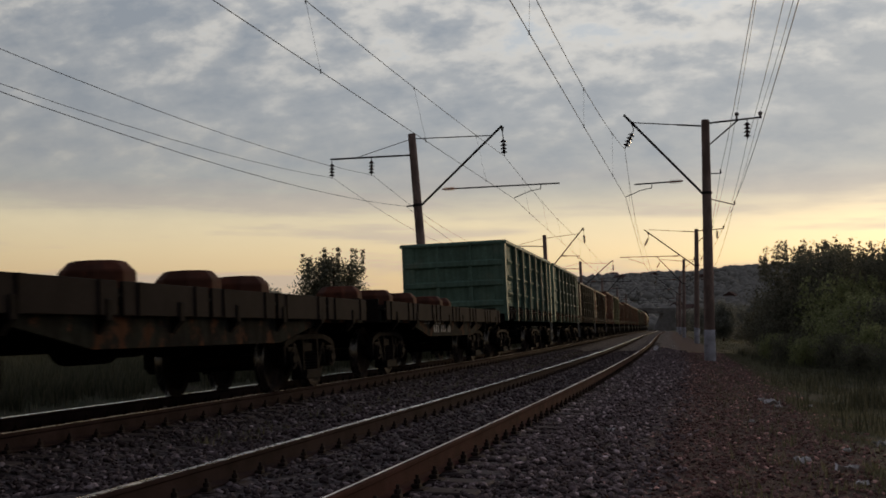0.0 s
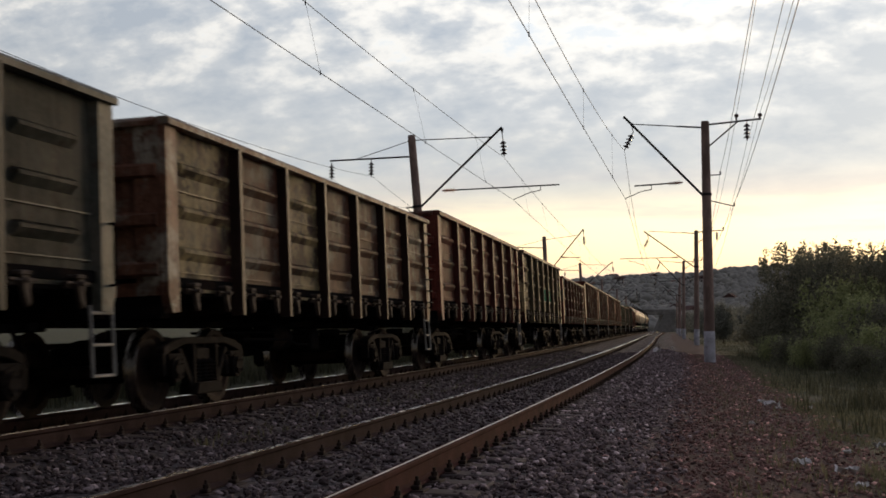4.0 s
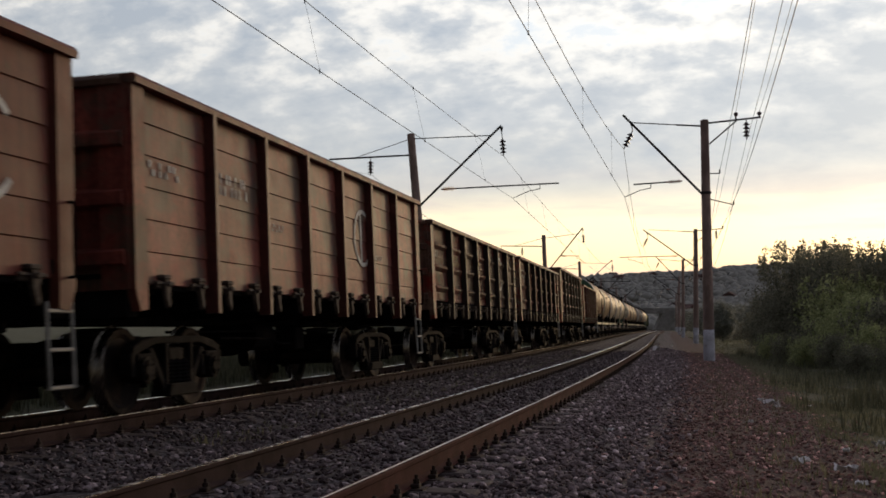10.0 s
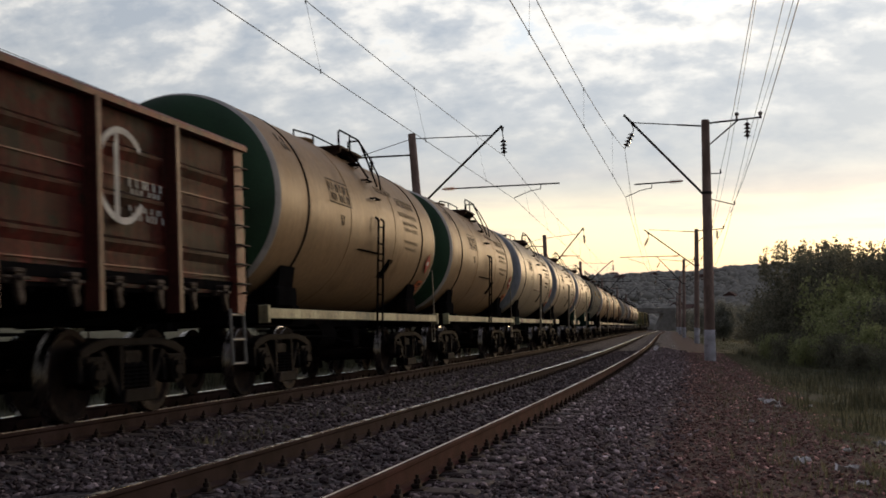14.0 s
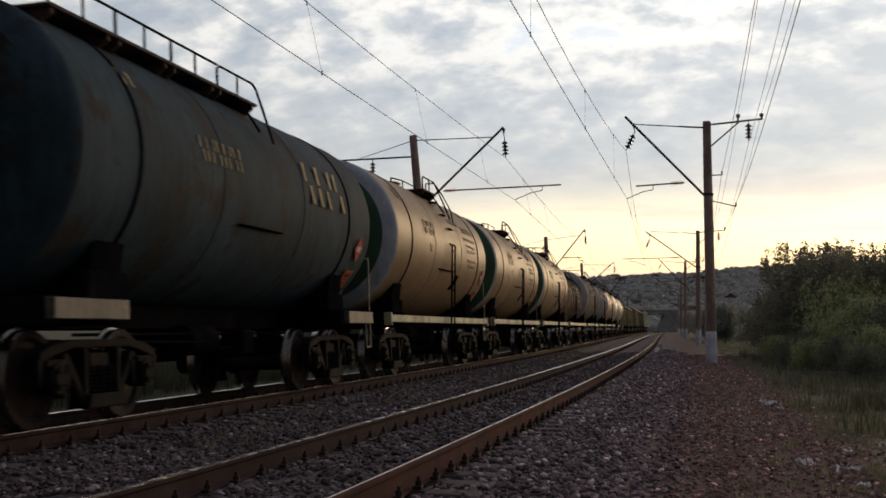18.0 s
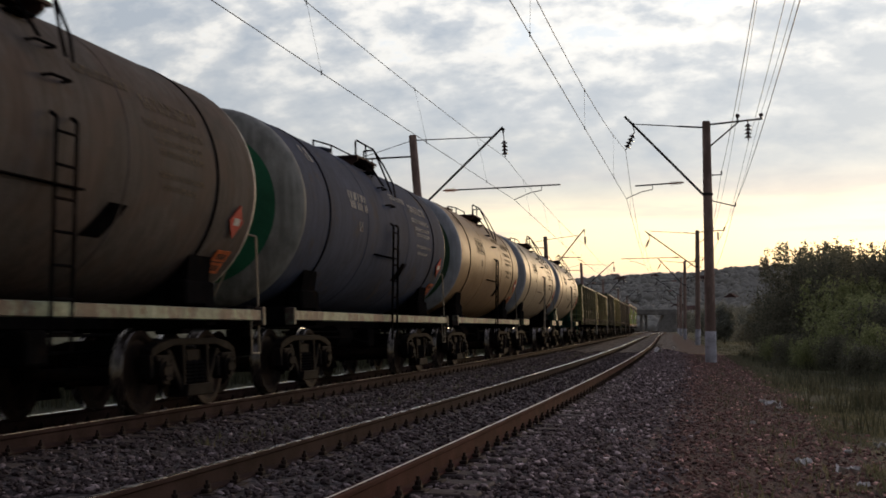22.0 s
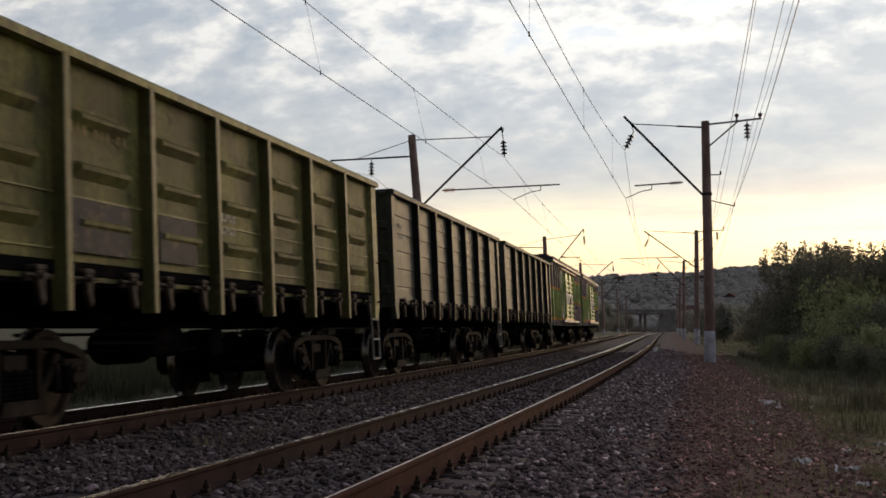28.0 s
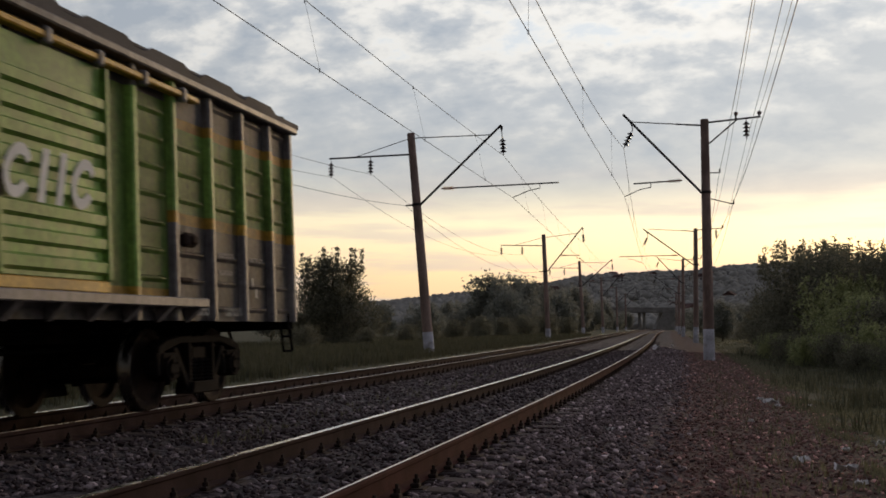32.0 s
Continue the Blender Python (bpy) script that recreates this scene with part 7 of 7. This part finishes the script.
num_t = [(-2.6, TZ + 0.15, 8, 0.14, 0.30, DM), (-2.1, TZ - 0.2, 2, 0.12, 0.16, DM), (-4.3, TZ + 0.7, 2, 0.2, 0.28, DM), (0.6, TZ + 0.62, 12, 0.1, 0.12, FM),
         (2.0, TZ + 0.50, 12, 0.12, 0.17, FM), (1.9, TZ + 0.30, 17, 0.09, 0.09, FM), (2.1, TZ + 0.15, 14, 0.09, 0.07, FM), (2.2, TZ + 0.03, 13, 0.09, 0.07, FM), (2.2, TZ - 0.20, 13, 0.09, 0.06, FM), (2.3, TZ - 0.33, 10, 0.09, 0.06, FM)]
TANKS = [("t_beige", "t_white", "t_green", "sill_cream", "beige tank wagon with a green end and white ring", {"wide": 3}),
         ("t_beige", "t_white", "t_green", "sill_cream", "beige tank wagon with a green domed end", {"wide": 3}),
         ("t_cream", "t_lilac", "t_teal", "sill_green", "cream tank wagon with a teal end", {}),
         ("t_cream", "t_lilac", "t_teal", "sill_green", "cream tank wagon with a teal end and grey ring", {"full_sill": False}),
         ("t_cream", "t_lilac", "t_teal", "sill_green", "cream tank wagon with dark ladder and teal end", {"full_sill": False, "frame": "frame_green"}),
         ("t_dark", "t_dark", "t_dark", "sill_dull", "slate-blue tank wagon with pale lettering and long walkway", {"full_sill": False, "long_walk": True, "dark": True}),
         ("t_beige", "t_lilac", "t_green", "sill_cream", "dusty beige tank wagon with grey ring", {}),
         ("t_beige", "t_white", "t_green", "sill_cream", "dusty beige tank wagon with deep green end", {"wide": 3}),
         ("t_beige", "t_white", "t_green", "sill_green", "orange-beige tank wagon with deep green end", {"wide": 3}),
         ("t_rust", "t_taupe", "t_taupe", "sill_cream", "rust-red tank wagon with dark straps", {"mid_strap": True, "slim": True, "pale": True}),
         ("t_taupe", "t_white", "t_teal", "sill_green", "sooty grey tank wagon with green end", {"wide": 6}),
         ("t_blue", "t_drip", "t_vivid", "sill_green", "dull blue tank wagon with dirty white ring and green end", {"wide": 6, "pale": True}),
         ("t_beige", "t_lilac", "t_green", "sill_green", "beige tank wagon with wide grey ring and green end", {"wide": 5}),
         ("t_cream", "t_lilac", "t_teal", "sill_green", "cream-white tank wagon with teal end", {"full_sill": False}),
         ("t_cream", "t_lilac", "t_teal", "sill_green", "cream-white tank wagon on a green frame", {"full_sill": False, "frame": "frame_green"})]
for i, (bd, rg_, hd, sl_, lb, kw) in enumerate(TANKS):
    kw = dict(kw)
    marks = num_t
    if kw.pop("pale", False):
        marks = [(a, b_, c_, d_, e_, WM) for a, b_, c_, d_, e_, f_ in num_t]
    if kw.pop("dark", False):
        marks = [(-2.2, TZ + 0.12, 8, 0.17, 0.30, YM), (1.6, TZ + 0.0, 4, 0.5, 0.62, YM), (-3.8, TZ + 0.7, 2, 0.2, 0.2, YM)]
    if "frame" in kw:
        kw["frame"] = M[kw["frame"]]
    car = tank(250.36 + 12.02 * i, M[bd], M[rg_], M[hd], M[sl_], lb, marks=marks, **kw)
    if bd in ("t_cream", "t_beige") and i not in (6, 8):
        barrel_frame(car, -2.68, -1.46, 4.5, 19.0, M[DM])
    if i == 7:
        barrel_oval(car, 2.55, 32, 0.62, 15, M["t_logo"], "dark grey oval emblem in plain paint")
        barrel_oval(car, 2.62, 32, 0.42, 10, M[bd], "beige round inside the dark emblem")
        barrel_oval(car, 2.72, 30, 0.25, 8, M["t_logo"], "dark grey blot inside the emblem")

M["dark_patch"] = material("painted_over_blue_grey_patch", (0.05, 0.05, 0.058), 0.7, tint=(0.16, 0.12, 0.09), tint_at=0.6, tint_scale=4, tint2=(0.14, 0.14, 0.07), tint2_at=0.62)
OPEN2 = [("p_olive", 0, [(1, 2.72, 8, 0.155, 0.24, WM), (2, 2.1, 5, 0.32, 0.36, WM), (3, 2.1, 5, 0.32, 0.36, WM), (4, 2.1, 5, 0.32, 0.36, WM), (6, 2.6, 4, 0.2, 0.3, WM)], "olive green open wagon with large white lettering"),
         ("p_olive2", 0, [NUM], "olive open wagon with stamped ribs"),
         ("p_dgreen", 1, [(3, 2.0, 4, 0.4, 0.42, WM), (4, 2.0, 4, 0.4, 0.42, WM), (5, 2.0, 4, 0.4, 0.42, WM), (6, 2.75, 3, 0.3, 0.4, WM)], "dark green open wagon with large white lettering"),
         ("p_olive2", 0, [(1, 2.72, 8, 0.155, 0.26, YM), (3, 2.2, 5, 0.12, 0.1, WM), (3, 2.05, 5, 0.12, 0.08, WM)], "yellow-olive open wagon with a worn blue patch"),
         ("p_umber", 1, [(0, 2.8, 4, 0.13, 0.1, WM), (0, 2.6, 6, 0.13, 0.1, WM), (2.0, 3.0, 1, 0.36, 0.27, WM), (2.55, 3.0, 1, 0.36, 0.27, WM), (3.1, 3.0, 1, 0.36, 0.27, WM), (3.6, 3.0, 1, 0.36, 0.27, WM), (4.05, 3.0, 1, 0.36, 0.27, WM), (4.55, 3.0, 1, 0.36, 0.27, WM), (5.1, 3.0, 1, 0.36, 0.27, WM), (4, 2.75, 6, 0.12, 0.1, WM), (4, 2.55, 8, 0.1, 0.08, WM), (5, 2.3, 9, 0.1, 0.08, WM), (5, 2.15, 8, 0.1, 0.07, WM), (5, 2.0, 9, 0.1, 0.07, WM)], "umber-grey open wagon with lapped sheet sides"),
         ("p_umber", 1, [(1, 2.75, 8, 0.155, 0.22, WM), (0, 2.7, 6, 0.1, 0.1, WM), (3, 2.9, 3, 0.3, 0.26, WM), (4, 2.3, 9, 0.1, 0.09, WM), (4, 2.14, 8, 0.1, 0.07, WM), (4, 1.98, 9, 0.1, 0.07, WM), (5, 2.3, 9, 0.1, 0.08, WM), (5, 2.15, 8, 0.1, 0.07, WM), (5, 2.0, 9, 0.1, 0.07, WM)], "grey-brown open wagon with white lettering")]
for i, (mk, kd, marks, lb) in enumerate(OPEN2):
    car = gondola(431.61 + 13.92 * i, M[mk], kd, marks, lb, squat=i < 2)
    if i == 3:
        for bay, width in ((1, 1.2), (2, 0.95)):
            bm = bmesh.new()
            box(bm, 1.532, 1.536, -width / 2, width / 2, 1.62, 2.12)
            part("paint_patch", bm, M["dark_patch"], car, Matrix.Translation((0, -GL / 2 + 0.28 + BAY * (bay + 0.5) - 0.1, 0)), "dark blue-grey painted-over patch")
boxcar(516.65, "green and grey covered wagon with ochre stripes and ribbed doors")
boxcar(533.57, "green and grey covered wagon at the tail with white emblem")

SPEED = 16.4


def motions():
    """The train rolls towards and past the camera at 59 km/h; each axle turns with it."""
    for thing, u, *local in TRAIN:
        rows = []
        for i in range(33):
            m = on_line(u - SPEED * i, -ALONG)
            rows.append((float(i), m @ local[0] if local else m))
        walk(thing, rows)
    first = WHEELSETS[0]
    turn = SPEED / WHEEL_R / FPS
    walk(first, [(i / FPS, Matrix.Rotation(turn * i, 4, "X")) for i in range(32 * FPS + 1)])
    for w in WHEELSETS[1:]:
        w.rotation_mode = "QUATERNION"
        w.animation_data_create()
        w.animation_data.action = first.animation_data.action
        w.animation_data.action_slot = first.animation_data.action_slot


motions()
